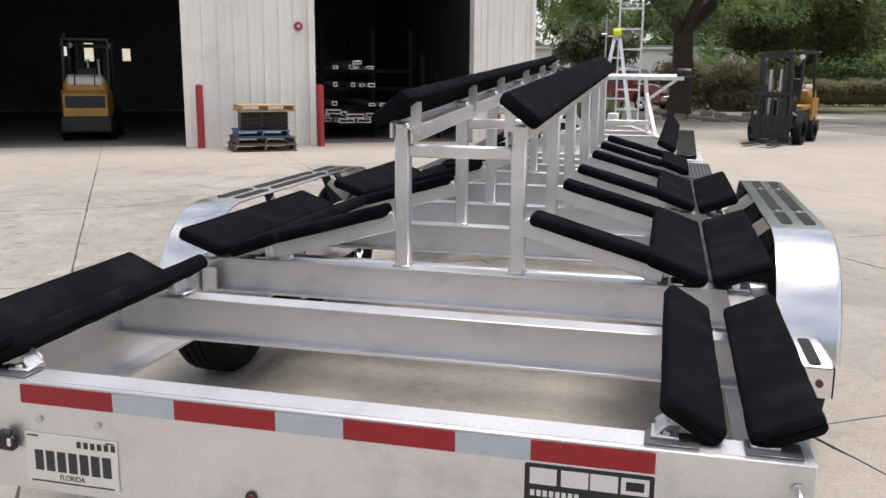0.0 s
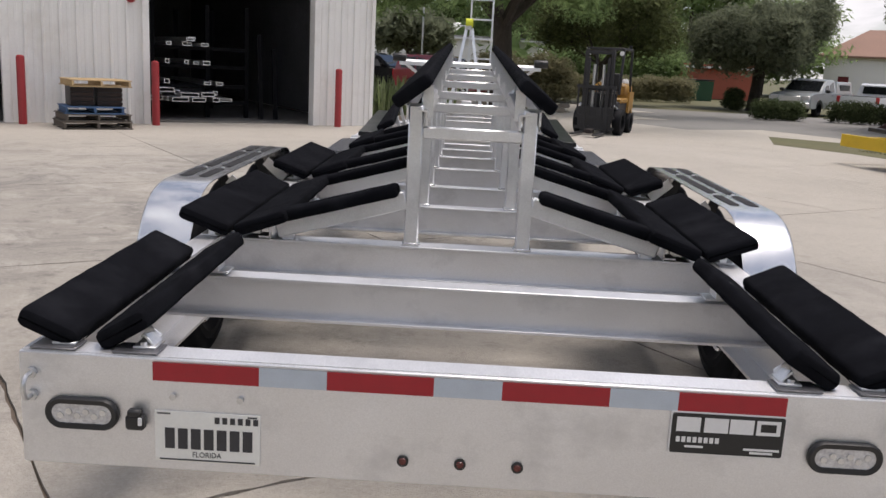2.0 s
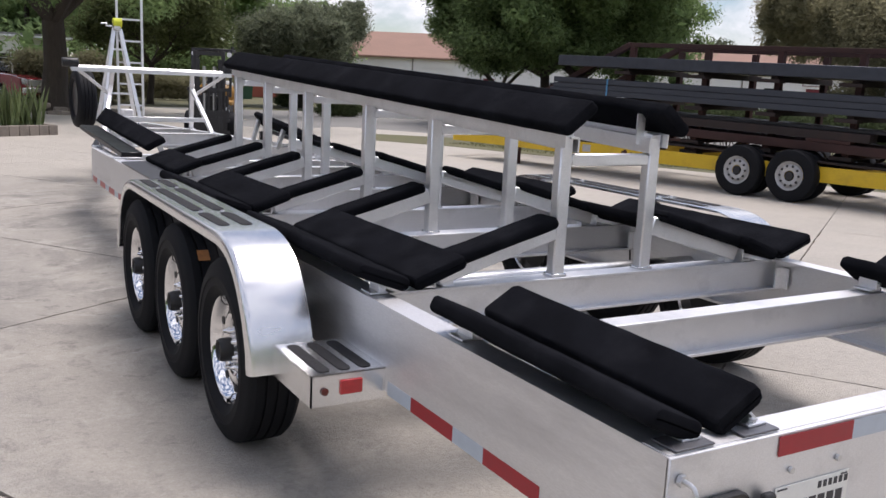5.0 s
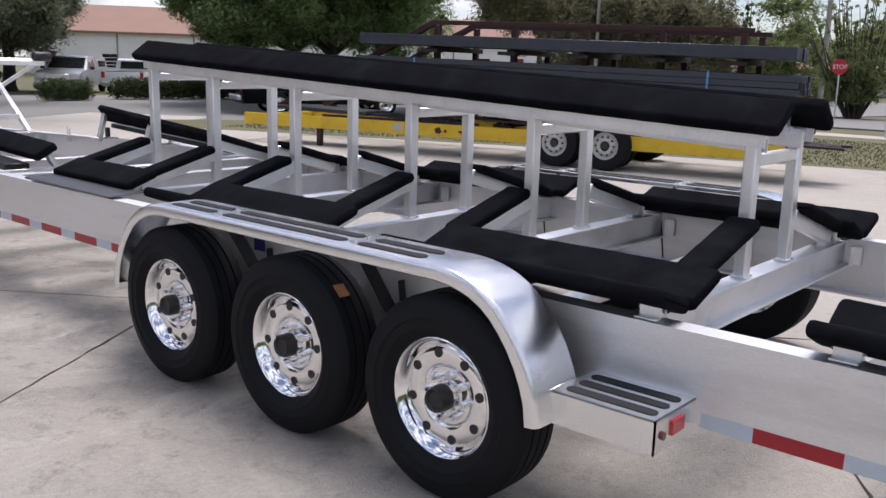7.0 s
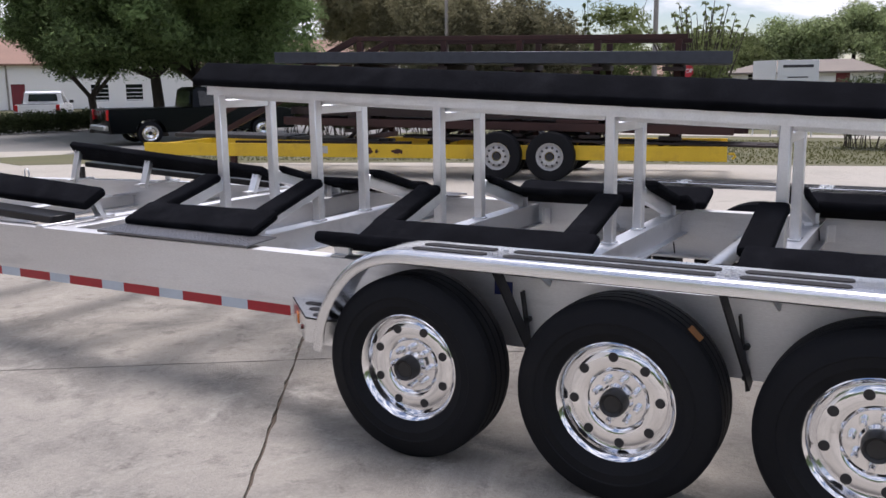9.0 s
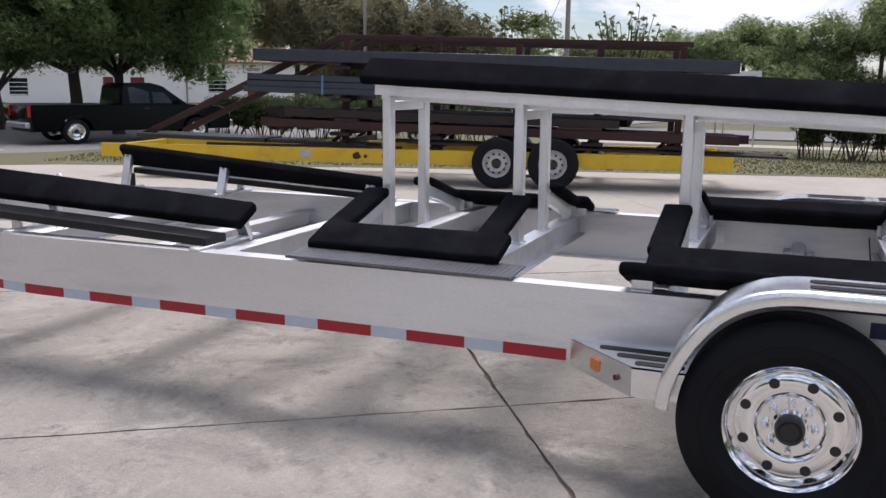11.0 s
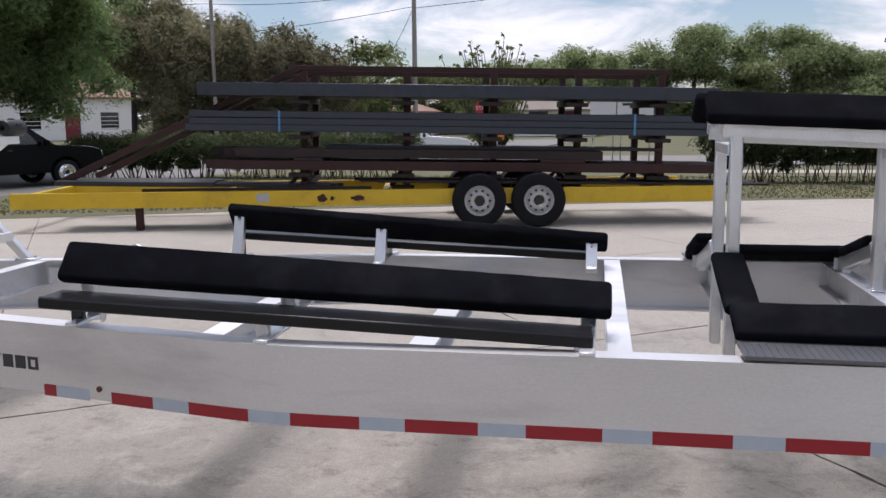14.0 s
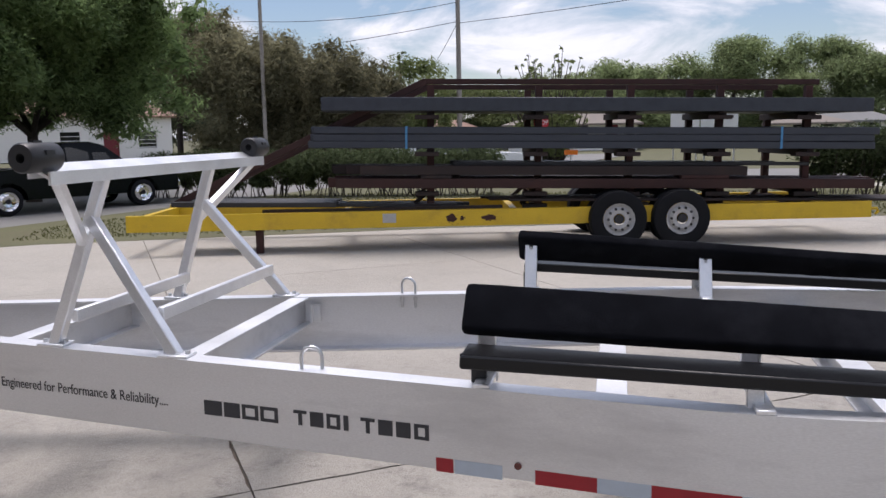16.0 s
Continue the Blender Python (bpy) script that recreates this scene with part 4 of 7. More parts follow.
# ---- step boxes before and behind the fenders ----
def step_box(s, y0, y1, rear):
    zt, x1, deep = 0.536, 1.455, 0.115
    g = Geo()
    c = ((x1 + HALF) / 2 * s, (y0 + y1) / 2)
    w, d = x1 - HALF, y1 - y0
    if rear:
        g.box((c[0], c[1], zt - 0.003), (w, d, 0.006), e=0.0015)
        g.box((s * x1 - s * 0.003, c[1], zt - deep / 2), (0.006, d, deep))
        g.box((c[0], y0 + 0.003, zt - deep / 2), (w, 0.006, deep))
    else:
        q = [(s * HALF, y0), (s * x1, y0), (s * x1, y1 - 0.30), (s * HALF, y1)]
        g.put([(x, y, z) for z in (zt, zt - 0.006) for x, y in q], [(0, 1, 2, 3), (4, 5, 6, 7)] + [(i, (i + 1) % 4, 4 + (i + 1) % 4, 4 + i) for i in range(4)])
        g.bar((s * HALF, y1 - 0.004, zt - deep / 2), (s * x1, y1 - 0.304, zt - deep / 2), 0.006, deep)
        g.bar((s * (x1 - 0.003), y0, zt - deep / 2), (s * (x1 - 0.003), y1 - 0.30, zt - deep / 2), 0.006, deep)
    ob = part("step_box", g, ALU_BRIGHT, TRAILER, "folded aluminium step with black grip strips")
    for i in range(3):
        x = s * (HALF + w * (0.22 + 0.28 * i))
        long = d * 0.86 if rear else d - 0.06 - 0.30 * (0.22 + 0.28 * i + 0.12)
        o = rounded(0.046, long, 0.021, 6)
        k = len(o)
        mid = c[1] if rear else y0 + 0.025 + long / 2
        vs = [(x + a, mid + b, zt + h) for h in (0.0005, 0.003) for a, b in o]
        fs = [(j, (j + 1) % k, k + (j + 1) % k, k + j) for j in range(k)] + [tuple(range(k, 2 * k))]
        part("grip_strip", Geo().put(vs, fs), GRIP, ob)
    if rear:
        part("lamp", Geo().box((s * (HALF + 0.135), y0 - 0.003, zt - 0.052), (0.085, 0.012, 0.052), e=0.004), RED_LENS, ob, "square red lamp")
        part("marker_lamp", Geo().cyl((s * (x1 - 0.05), y0 + 0.002, zt - 0.060), (s * (x1 - 0.05), y0 - 0.008, zt - 0.060), 0.014, n=16), DARK_RED_LENS, ob)
    else:
        p, q = Vector((s * HALF, y1, 0)), Vector((s * x1, y1 - 0.30, 0))
        n = Vector((s * 0.30, w, 0)).normalized()
        m = p.lerp(q, 0.45) + Vector((0, 0, zt - 0.055))
        part("lamp", Geo().bar(m - (q - p).normalized() * 0.03, m + (q - p).normalized() * 0.03, 0.014, 0.05, e=0.004), AMBER_LENS, ob, "amber marker lamp")
        m = p.lerp(q, 0.8) + Vector((0, 0, zt - 0.065))
        part("marker_lamp", Geo().cyl(m, m + n * 0.010, 0.012, n=16), DARK_RED_LENS, ob)


for s in (-1, 1):
    step_box(s, 1.385, 1.775, True)
    step_box(s, 4.36, 4.876, False)

# ---- reflective tape ----
RED_L, WHITE_L = 0.2794, 0.1778


def tape(p, q, mat, name, face):
    """A strip 50 mm high whose upper edge runs from p to q, on a face that looks along face."""
    p, q, f = Vector(p), Vector(q), Vector(face)
    d = Vector((0, 0, -0.051))
    a, b = f * 0.0004, f * 0.0014
    vs = [p + a, q + a, q + d + a, p + d + a, p + b, q + b, q + d + b, p + d + b]
    fs = [(4, 5, 6, 7), (0, 1, 5, 4), (1, 2, 6, 5), (2, 3, 7, 6), (3, 0, 4, 7)]
    return part(name, Geo().put(vs, fs), mat, TRAILER, "red reflective strip" if mat is RED_TAPE else "silver reflective strip", False)


x = -0.816
for i in range(7):
    L = RED_L if i % 2 == 0 else WHITE_L
    tape((x, -0.008, 0.749), (x + L, -0.008, 0.749), RED_TAPE if i % 2 == 0 else WHITE_TAPE, "red_strip" if i % 2 == 0 else "silver_strip", (0, -1, 0))
    x += L


def side_tape(s, y, y_end, first_red=True):
    """Red and silver strips along the side beam, which follow its bend."""
    red = first_red
    while y < y_end - 0.02:
        L = RED_L if red else WHITE_L
        line, gone = [(y, beam_x(y))], 0.0
        while gone < L - 1e-6 and line[-1][0] < y_end - 1e-6:
            y2 = min(line[-1][0] + 0.028, y_end, line[-1][0] + max(0.002, (L - gone) / math.hypot(1, SLANT if line[-1][0] > BEND else 0)))
            x2 = beam_x(y2)
            gone += math.hypot(y2 - line[-1][0], x2 - line[-1][1])
            line.append((y2, x2))
        vs, fs = [], []
        for yy, xx in line:
            n = Vector((1.0, (beam_x(yy - 0.01) - beam_x(yy + 0.01)) / 0.02, 0)).normalized() * 0.0016
            for dz in (0.0, -0.051):
                vs += [(s * (xx - 0.002), yy, 0.490 + dz), (s * (xx + n.x), yy + n.y, 0.490 + dz)]
        for k in range(len(line) - 1):
            a, c = 4 * k, 4 * k + 4
            fs += [(a + 1, a + 3, c + 3, c + 1), (a, a + 1, c + 1, c), (a + 2, a + 3, c + 3, c + 2)]
        e = 4 * (len(line) - 1)
        fs += [(0, 1, 3, 2), (e, e + 1, e + 3, e + 2)]
        part("red_strip" if red else "silver_strip", Geo().put(vs, fs), RED_TAPE if red else WHITE_TAPE, TRAILER, "red reflective strip" if red else "silver reflective strip", False)
        y, red = line[-1][0], not red


for s in (-1, 1):
    side_tape(s, 4.892, 8.752)
    side_tape(s, 8.868, 9.045, False)
    side_tape(s, 9.047, 9.112, True)
    side_tape(s, 0.45, 1.368, True)
    x, y = beam_x(8.72), 8.72
    part("marker_lamp", Geo().cyl((s * (beam_x(8.812) - 0.01), 8.812, 0.497), (s * (beam_x(8.812) + 0.006), 8.812, 0.497), 0.013, n=16), DARK_RED_LENS, TRAILER, "small red marker lamp")
    part("marker_lamp", Geo().cyl((s * HALF, 0.06, 0.56), (s * (HALF + 0.012), 0.06, 0.56), 0.014, n=16), DARK_RED_LENS, TRAILER, "small red marker lamp")

# ---- tail beam fittings ----
FACE = -0.008
for x in (-1.004, 1.0):
    o = rounded(0.195, 0.088, 0.0435, 10)
    i = rounded(0.160, 0.054, 0.0265, 10)
    k = len(o)
    rings = [(o, FACE), (o, FACE - 0.010), ([(a * 0.95, b * 0.92) for a, b in o], FACE - 0.016), (i, FACE - 0.013), (i, FACE - 0.006)]
    vs = [(x + a, y, 0.596 + b) for ring, y in rings for a, b in ring]
    fs = [(q * k + j, q * k + (j + 1) % k, (q + 1) * k + (j + 1) % k, (q + 1) * k + j) for q in range(4) for j in range(k)]
    ob = part("tail_lamp", Geo().put(vs, fs), BLACK, TRAILER, "oval lamp in a black rubber surround")
    g = Geo().prism(rounded(0.160, 0.054, 0.0265, 10), (x, FACE - 0.010, 0.596), (x, FACE - 0.002, 0.596))
    lens = part("lens", g, CLEAR_LENS, ob, "clear lamp lens")
    for q in range(6):
        part("diode", Geo().cyl((x - 0.056 + 0.0225 * q, FACE - 0.0085, 0.590 + 0.012 * (q % 2)), (x - 0.056 + 0.0225 * q, FACE - 0.0125, 0.590 + 0.012 * (q % 2)), 0.0085, n=10), GALV, lens)
g = Geo().box((-0.858, FACE - 0.014, 0.585), (0.050, 0.028, 0.042), e=0.008).box((-0.858, FACE - 0.020, 0.612), (0.036, 0.024, 0.022), e=0.006)
ob = part("plate_lamp", g, BLACK, TRAILER, "small black number plate lamp")
part("lens", Geo().box((-0.842, FACE - 0.030, 0.592), (0.010, 0.004, 0.022), e=0.001), SIGN_WHITE, ob)
plate = part("number_plate", Geo().box((-0.672, FACE - 0.0015, 0.545), (0.280, 0.003, 0.142), e=0.001), PLATE, TRAILER, "white paper number plate with dark characters")
y = FACE - 0.0035
wd = 0.026
for i in range(7):
    part("character_bar", Geo().box((-0.772 + 0.0345 * i, y, 0.540), (wd, 0.001, 0.058)), INK, plate, smooth=False)
for i in range(6):
    part("character_bar", Geo().box((-0.646 + 0.0205 * i, y, 0.596), (0.013, 0.001, 0.018)), INK, plate, smooth=False)
for z, x0, x1 in ((0.609, -0.805, -0.77), (0.609, -0.565, -0.54), (0.480, -0.800, -0.545)):
    part("border_bar", Geo().box(((x0 + x1) / 2, y, z), (x1 - x0, 0.001, 0.004)), INK, plate, smooth=False)
letters("lettering", "FLORIDA", 0.021, INK, plate, Matrix.Translation((-0.713, y, 0.489)) @ pose(0, 0, 0, 90), 0.92)
for x in (-0.763, -0.585):
    part("bolt", Geo().cyl((x, FACE, 0.656), (x, FACE - 0.008, 0.656), 0.009, n=8), GALV, TRAILER)
# maker's sign, its lettering as plain blocks
sign = part("maker_sign", Geo().prism(rounded(0.300, 0.118, 0.008, 3), (0.690, FACE - 0.0035, 0.640), (0.690, FACE, 0.640)), SIGN_WHITE, TRAILER, "black maker's sign with a white border")
part("sign_field", Geo().prism(rounded(0.292, 0.110, 0.006, 3), (0.690, FACE - 0.0050, 0.640), (0.690, FACE - 0.003, 0.640)), SIGN_BLACK, sign)


def block_letter(parent, kind, x, z, w, h, m, mat, name="letter_block"):
    """A plain block sign of strokes, no character."""
    g = Geo()
    t = h * 0.22
    if kind == "ring":
        for c, s in (((x + w / 2, z + t / 2), (w, t)), ((x + w / 2, z + h - t / 2), (w, t)), ((x + t * 0.6, z + h / 2), (t * 1.2, h - 2 * t)), ((x + w - t * 0.6, z + h / 2), (t * 1.2, h - 2 * t))):
            g.box((c[0], 0, c[1]), (s[0], 0.001, s[1]), m)
    elif kind == "open":
        for c, s in (((x + w / 2, z + t / 2), (w, t)), ((x + w / 2, z + h - t / 2), (w, t)), ((x + t * 0.6, z + h / 2), (t * 1.2, h - 2 * t))):
            g.box((c[0], 0, c[1]), (s[0], 0.001, s[1]), m)
    elif kind == "three":
        for k in (0.0, 0.5, 1.0):
            g.box((x + t * 0.6 + k * (w - t * 1.2), 0, z + h / 2), (t * 1.2, 0.001, h), m)
        g.box((x + w / 2, 0, z + h - t * 0.4), (w - 2.6 * t, 0.0008, t * 0.8), m)
    elif kind == "solid":
        g.box((x + w / 2, 0, z + h / 2), (w, 0.001, h), m)
    elif kind == "stem":
        g.box((x + w / 2, 0, z + h * 0.4), (t * 1.3, 0.001, h * 0.8), m).box((x + w / 2, 0, z + h - t * 0.5), (w, 0.001, t), m)
    return part(name, g, mat, parent, smooth=False)


m = Matrix.Translation((0, FACE - 0.0056, 0))
for kind, x in (("solid", 0.556), ("solid", 0.628), ("solid", 0.694), ("ring", 0.763)):
    block_letter(sign, kind, x, 0.645, 0.062, 0.040, m, SIGN_WHITE)
for i in range(8):
    part("letter_block", Geo().box((0.563 + 0.0145 * i, FACE - 0.0056, 0.623), (0.010, 0.001, 0.015)), SIGN_WHITE, sign, smooth=False)
for x0, x1, z, h in ((0.582, 0.630, 0.604, 0.006), (0.735, 0.828, 0.604, 0.006), (0.752, 0.812, 0.595, 0.006)):
    part("text_bar", Geo().box(((x0 + x1) / 2, FACE - 0.0056, z), (x1 - x0, 0.001, h)), SIGN_WHITE, sign, smooth=False)
for x in (-0.152, 0.0, 0.152):
    ob = part("marker_lamp", Geo().cyl((x, FACE + 0.002, 0.512), (x, FACE - 0.004, 0.512), 0.0155, n=20), BLACK, TRAILER, "small dark red marker lamp")
    part("lens", Geo().cyl((x, FACE - 0.002, 0.512), (x, FACE - 0.007, 0.512), 0.0115, 0.008, n=20), DARK_RED_LENS, ob)
for x in (-1.135, 1.135):
    pts = [(x, FACE + 0.01, 0.640), (x, FACE - 0.03, 0.640)] + [(x, FACE - 0.03 - 0.022 * math.sin(math.pi * i / 6), 0.671 - 0.031 * math.cos(math.pi * i / 6)) for i in range(1, 6)] + [(x, FACE - 0.03, 0.702), (x, FACE + 0.01, 0.702)]
    ob = part("u_bolt", Geo().tube(pts, 0.0065, 8), GALV, TRAILER, "bright steel tie-down U-bolt")
    for z in (0.640, 0.702):
        part("nut", Geo().cyl((x, FACE, z), (x, FACE - 0.012, z), 0.015, n=6), GALV, ob)

# ---- lettering on the slanted beams ----
for s in (-1, 1):
    d = Vector((s * SLANT, -1, 0)).normalized() if s < 0 else Vector((-s * SLANT, 1, 0)).normalized()
    nrm = Vector((s, s * s * SLANT, 0)).normalized()
    y = 10.095 if s < 0 else 9.125
    o = Vector((s * beam_x(y), y, 0)) + nrm * 0.0012
    m = Matrix((d, nrm * -1, Vector((0, 0, 1)))).transposed().to_4x4()
    m.translation = o
    for kind, x, w in (("solid", 0.0, 0.085), ("solid", 0.095, 0.075), ("ring", 0.18, 0.075), ("ring", 0.265, 0.08)):
        block_letter(TRAILER, kind, x, 0.543, w, 0.060, m, INK, "name_block")
    for i in range(8):
        block_letter(TRAILER, ("stem", "solid", "ring", "solid", "stem", "solid", "solid", "ring")[i], 0.415 + 0.072 * i, 0.547, 0.058 if i != 3 else 0.02, 0.058, m, INK, "name_block")
    letters("lettering", "Engineered for Performance & Reliability....", 0.062, INK, TRAILER, m @ Matrix.Translation((-1.105 if s < 0 else 1.05, 0, 0.560)) @ pose(0, 0, 0, 90), 0.86)


# ---- ground ----
def sheet(name, pts, z, mat, label, category, thick=0.0):
    g = Geo()
    k = len(pts)
    vs = [(x, y, z) for x, y in pts]
    fs = [tuple(range(k))]
    if thick:
        vs += [(x, y, z - thick) for x, y in pts]
        fs += [(i, (i + 1) % k, k + (i + 1) % k, k + i) for i in range(k)]
    return tagged(link(name, g.put(vs, fs), mat, False), label, category, kind="structure")


LOT = [(-45, -30), (17.5, -30), (13.9, 0.6), (13.3, 3.3), (11.1, 11.4), (8.6, 18.2), (12, 21.0), (10.0, 24.5), (6.0, 23.5), (5.0, 40), (-45, 40)]
sheet("ground", [(-900, -900), (900, -900), (900, 900), (-900, 900)], -0.045, GRASS_GROUND, "dry patchy grass reaching to the horizon", "ground")
lot = sheet("pavement", LOT, -0.018, JOINT, "pale worn concrete yard cast in large slabs", "pavement", 0.03)


def inside(p, poly):
    hit = False
    for i in range(len(poly)):
        (x1, y1), (x2, y2) = poly[i], poly[i - 1]
        if (y1 > p[1]) != (y2 > p[1]) and p[0] < (x2 - x1) * (p[1] - y1) / (y2 - y1) + x1:
            hit = not hit
    return hit


def clip(poly, n, d):
    """The part of a convex outline where n . p <= d."""
    out = []
    for i in range(len(poly)):
        a, b = poly[i - 1], poly[i]
        da, db = n[0] * a[0] + n[1] * a[1] - d, n[0] * b[0] + n[1] * b[1] - d
        if (da <= 0) != (db <= 0):
            t = da / (da - db)
            out.append((a[0] + t * (b[0] - a[0]), a[1] + t * (b[1] - a[1])))
        if db <= 0:
            out.append(b)
    return out


def slabs():
    """Slabs between sawn joints with slightly broken edges: two families of joints, nearly square to each other."""
    A, B = radians(32.3), radians(33.9)
    vs_ = [1.03 - 3.8 * k for k in range(10, 0, -1)] + [1.03, 4.83, 8.70, 12.5, 16.3, 20.1, 23.9, 27.7, 31.5, 35.3, 39.1]
    us_ = [2.42 - 3.26 * k for k in range(13, 0, -1)] + [2.42, 5.47, 8.65, 11.85, 15.0, 18.2, 21.4, 24.6]
    gap = 0.0045
    rnd = random.Random(71)
    edges = [((17.5, -30), (13.9, 0.6)), ((13.9, 0.6), (13.3, 3.3)), ((13.3, 3.3), (11.1, 11.4)), ((11.1, 11.4), (8.6, 18.2))]

    def at(u, v):
        d = math.cos(B - A)
        return ((math.cos(A) * u - math.sin(B) * v) / d, (math.sin(A) * u + math.cos(B) * v) / d)

    for i in range(len(us_) - 1):
        for j in range(len(vs_) - 1):
            u0, u1, v0, v1 = us_[i] + gap, us_[i + 1] - gap, vs_[j] + gap, vs_[j + 1] - gap
            mid = at((u0 + u1) / 2, (v0 + v1) / 2)
            poly = []
            near = math.hypot(mid[0] + 1.5, mid[1] - 4) < 9
            for p, q in (((u0, v0), (u1, v0)), ((u1, v0), (u1, v1)), ((u1, v1), (u0, v1)), ((u0, v1), (u0, v0))):
                n = 34 if near else 1
                for k in range(n):
                    f = k / n
                    u, v = p[0] + (q[0] - p[0]) * f, p[1] + (q[1] - p[1]) * f
                    if k:
                        d = rnd.uniform(0, 1) ** 3 * 0.014
                        u += d * (1 if u < (u0 + u1) / 2 else -1) if p[0] == q[0] else 0
                        v += d * (1 if v < (v0 + v1) / 2 else -1) if p[1] == q[1] else 0
                    poly.append(at(u, v))
            cx, cy = mid
            if cy < 19:
                for p, q in edges:
                    n = Vector((q[1] - p[1], -(q[0] - p[0]))).normalized()
                    d = n.x * p[0] + n.y * p[1]
                    if poly:
                        poly = clip(poly, n, d)
            elif not inside((cx, cy), LOT):
                continue
            if len(poly) < 3 or cy > 40 or cy < -26 or cx < -40:
                continue
            n = len(poly)
            g = Geo().put([(x, y, 0.0) for x, y in poly] + [(x, y, -0.02) for x, y in poly],
                          [tuple(range(n))] + [(a, (a + 1) % n, n + (a + 1) % n, n + a) for a in range(n)])
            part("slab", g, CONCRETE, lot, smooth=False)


slabs()
# lawn between the yard and the hedge, verge by the drive, road beyond
sheet("verge", [(13.9, 0.6), (13.3, 3.3), (11.1, 11.4), (8.6, 17.6), (7.4, 19.2), (8.2, 22.0), (11.0, 20.2), (24, 17.2), (24, -14), (16, -14)], 0.004, GRASS_GROUND, "worn grass verge beside the yard", "grass", 0.04)
sheet("road", [(8.0, 17.0), (60, 7), (60, 34), (4.8, 37), (4.8, 22)], -0.012, ASPHALT, "faded grey asphalt drive", "road", 0.02)
sheet("side_road", [(24.5, -40), (31, -40), (33, 12), (26.5, 12)], 0.006, ASPHALT, "faded grey side road behind the lawn", "road", 0.04)
sheet("footpath", [(21.0, -30), (22.3, -30), (22.9, 11), (21.6, 11)], 0.010, CONCRETE, "pale concrete footpath", "path", 0.04)


def blades(name, poly, count, h, mat, label, seed):
    rnd = random.Random(seed)
    xs, ys = [p[0] for p in poly], [p[1] for p in poly]
    g = Geo()
    made = 0
    while made < count:
        x, y = rnd.uniform(min(xs), max(xs)), rnd.uniform(min(ys), max(ys))
        if not inside((x, y), poly):
            continue
        made += 1
        a, k = rnd.uniform(0, 6.28), rnd.uniform(0.5, 1.2) * h
        dx, dy = math.cos(a) * 0.02, math.sin(a) * 0.02
        lx, ly = rnd.uniform(-0.5, 0.5) * k, rnd.uniform(-0.5, 0.5) * k
        g.put([(x - dx, y - dy, 0.0), (x + dx, y + dy, 0.0), (x + lx, y + ly, k)], [(0, 1, 2)])
    return tagged(raw(name, g, mat), label, "grass", kind="stuff")


blades("grass", [(13.9, 0.9), (13.5, 3.4), (11.4, 11.5), (9.0, 18.4), (11.0, 19.2), (20, 17.5), (20, -8), (15, -8)], 26000, 0.042, GRASS, "short dry green and brown grass", 5)

# ---- the shed: white ribbed metal, two wide open bays ----
SH = pose(-2.86, 17.9, 0, 0, 0, 31)
HT, DEPTH = 5.6, 16.0
WALLS = ((-16.0, -11.3), (-6.8, -4.2), (-0.64, 0.74))
BAYTOP = 4.4


def ribbed(u0, u1, z0, z1, name):
    """A stretch of ribbed sheet in the front plane."""
    g = Geo()
    pitch = 0.305
    k = math.floor(u0 / pitch)
    line = [(u0, 0.0)]
    while k * pitch < u1:
        for d, off in ((-0.035, 0.0), (-0.018, -0.036), (0.018, -0.036), (0.035, 0.0), (0.12, 0.0), (0.127, -0.006), (0.178, -0.006), (0.185, 0.0)):
            u = k * pitch + d
            if u0 < u < u1:
                line.append((u, off))
        k += 1
    line.append((u1, 0.0))
    vs = [(u, v, z) for z in (z0, z1) for u, v in line]
    n = len(line)
    fs = [(i, i + 1, n + i + 1, n + i) for i in range(n - 1)]
    vs += [(u0, 0.18, z0), (u1, 0.18, z0), (u1, 0.18, z1), (u0, 0.18, z1)]
    q = 2 * n
    fs += [(q, q + 1, q + 2, q + 3), (0, q, q + 3, n), (n - 1, q + 1, q + 2, 2 * n - 1)]
    ob = link(name, Geo().put(vs, fs), WALL_METAL, False)
    ob.matrix_world = SH
    return tagged(ob, "white ribbed sheet metal shed wall, scuffed near the ground", "wall", kind="structure")


for i, (a, b) in enumerate(WALLS):
    ribbed(a, b, 0.0, HT, "wall_front_%d" % (i + 1))
for i, (a, b) in enumerate(((-11.3, -6.8), (-4.2, -0.64))):
    ribbed(a, b, BAYTOP, HT, "wall_over_bay_%d" % (i + 1))
    for u in (a, b):
        w = 1 if u == a else -1
        ob = link("trim", Geo().box((u - w * 0.05 + w * 0.02, 0.06, BAYTOP / 2), (0.13, 0.30, BAYTOP), e=0.004), WALL_METAL)
        ob.matrix_world = SH
        tagged(ob, "folded white metal bay jamb", "trim", kind="structure")
ob = link("trim", Geo().box((0.75, 0.03, HT / 2), (0.09, 0.14, HT), e=0.004), WALL_METAL)
ob.matrix_world = SH
tagged(ob, "folded white metal corner trim", "trim", kind="structure")
for nm, c, s, mat in (("wall_side", (0.70, DEPTH / 2 + 0.1, HT / 2), (0.12, DEPTH, HT), WALL_METAL), ("wall_far_side", (-15.95, DEPTH / 2 + 0.1, HT / 2), (0.12, DEPTH, HT), WALL_METAL),
                      ("roof", (-7.6, DEPTH / 2, HT + 0.08), (17.4, DEPTH + 0.8, 0.12), WALL_METAL),
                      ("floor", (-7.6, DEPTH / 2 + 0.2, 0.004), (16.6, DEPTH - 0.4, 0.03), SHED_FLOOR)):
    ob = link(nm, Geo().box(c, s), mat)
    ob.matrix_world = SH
    tagged(ob, {"floor": "concrete shed floor, much darker than the yard slabs"}.get(nm, "plain sheet metal of the shed"), nm.split("_")[0], kind="structure")
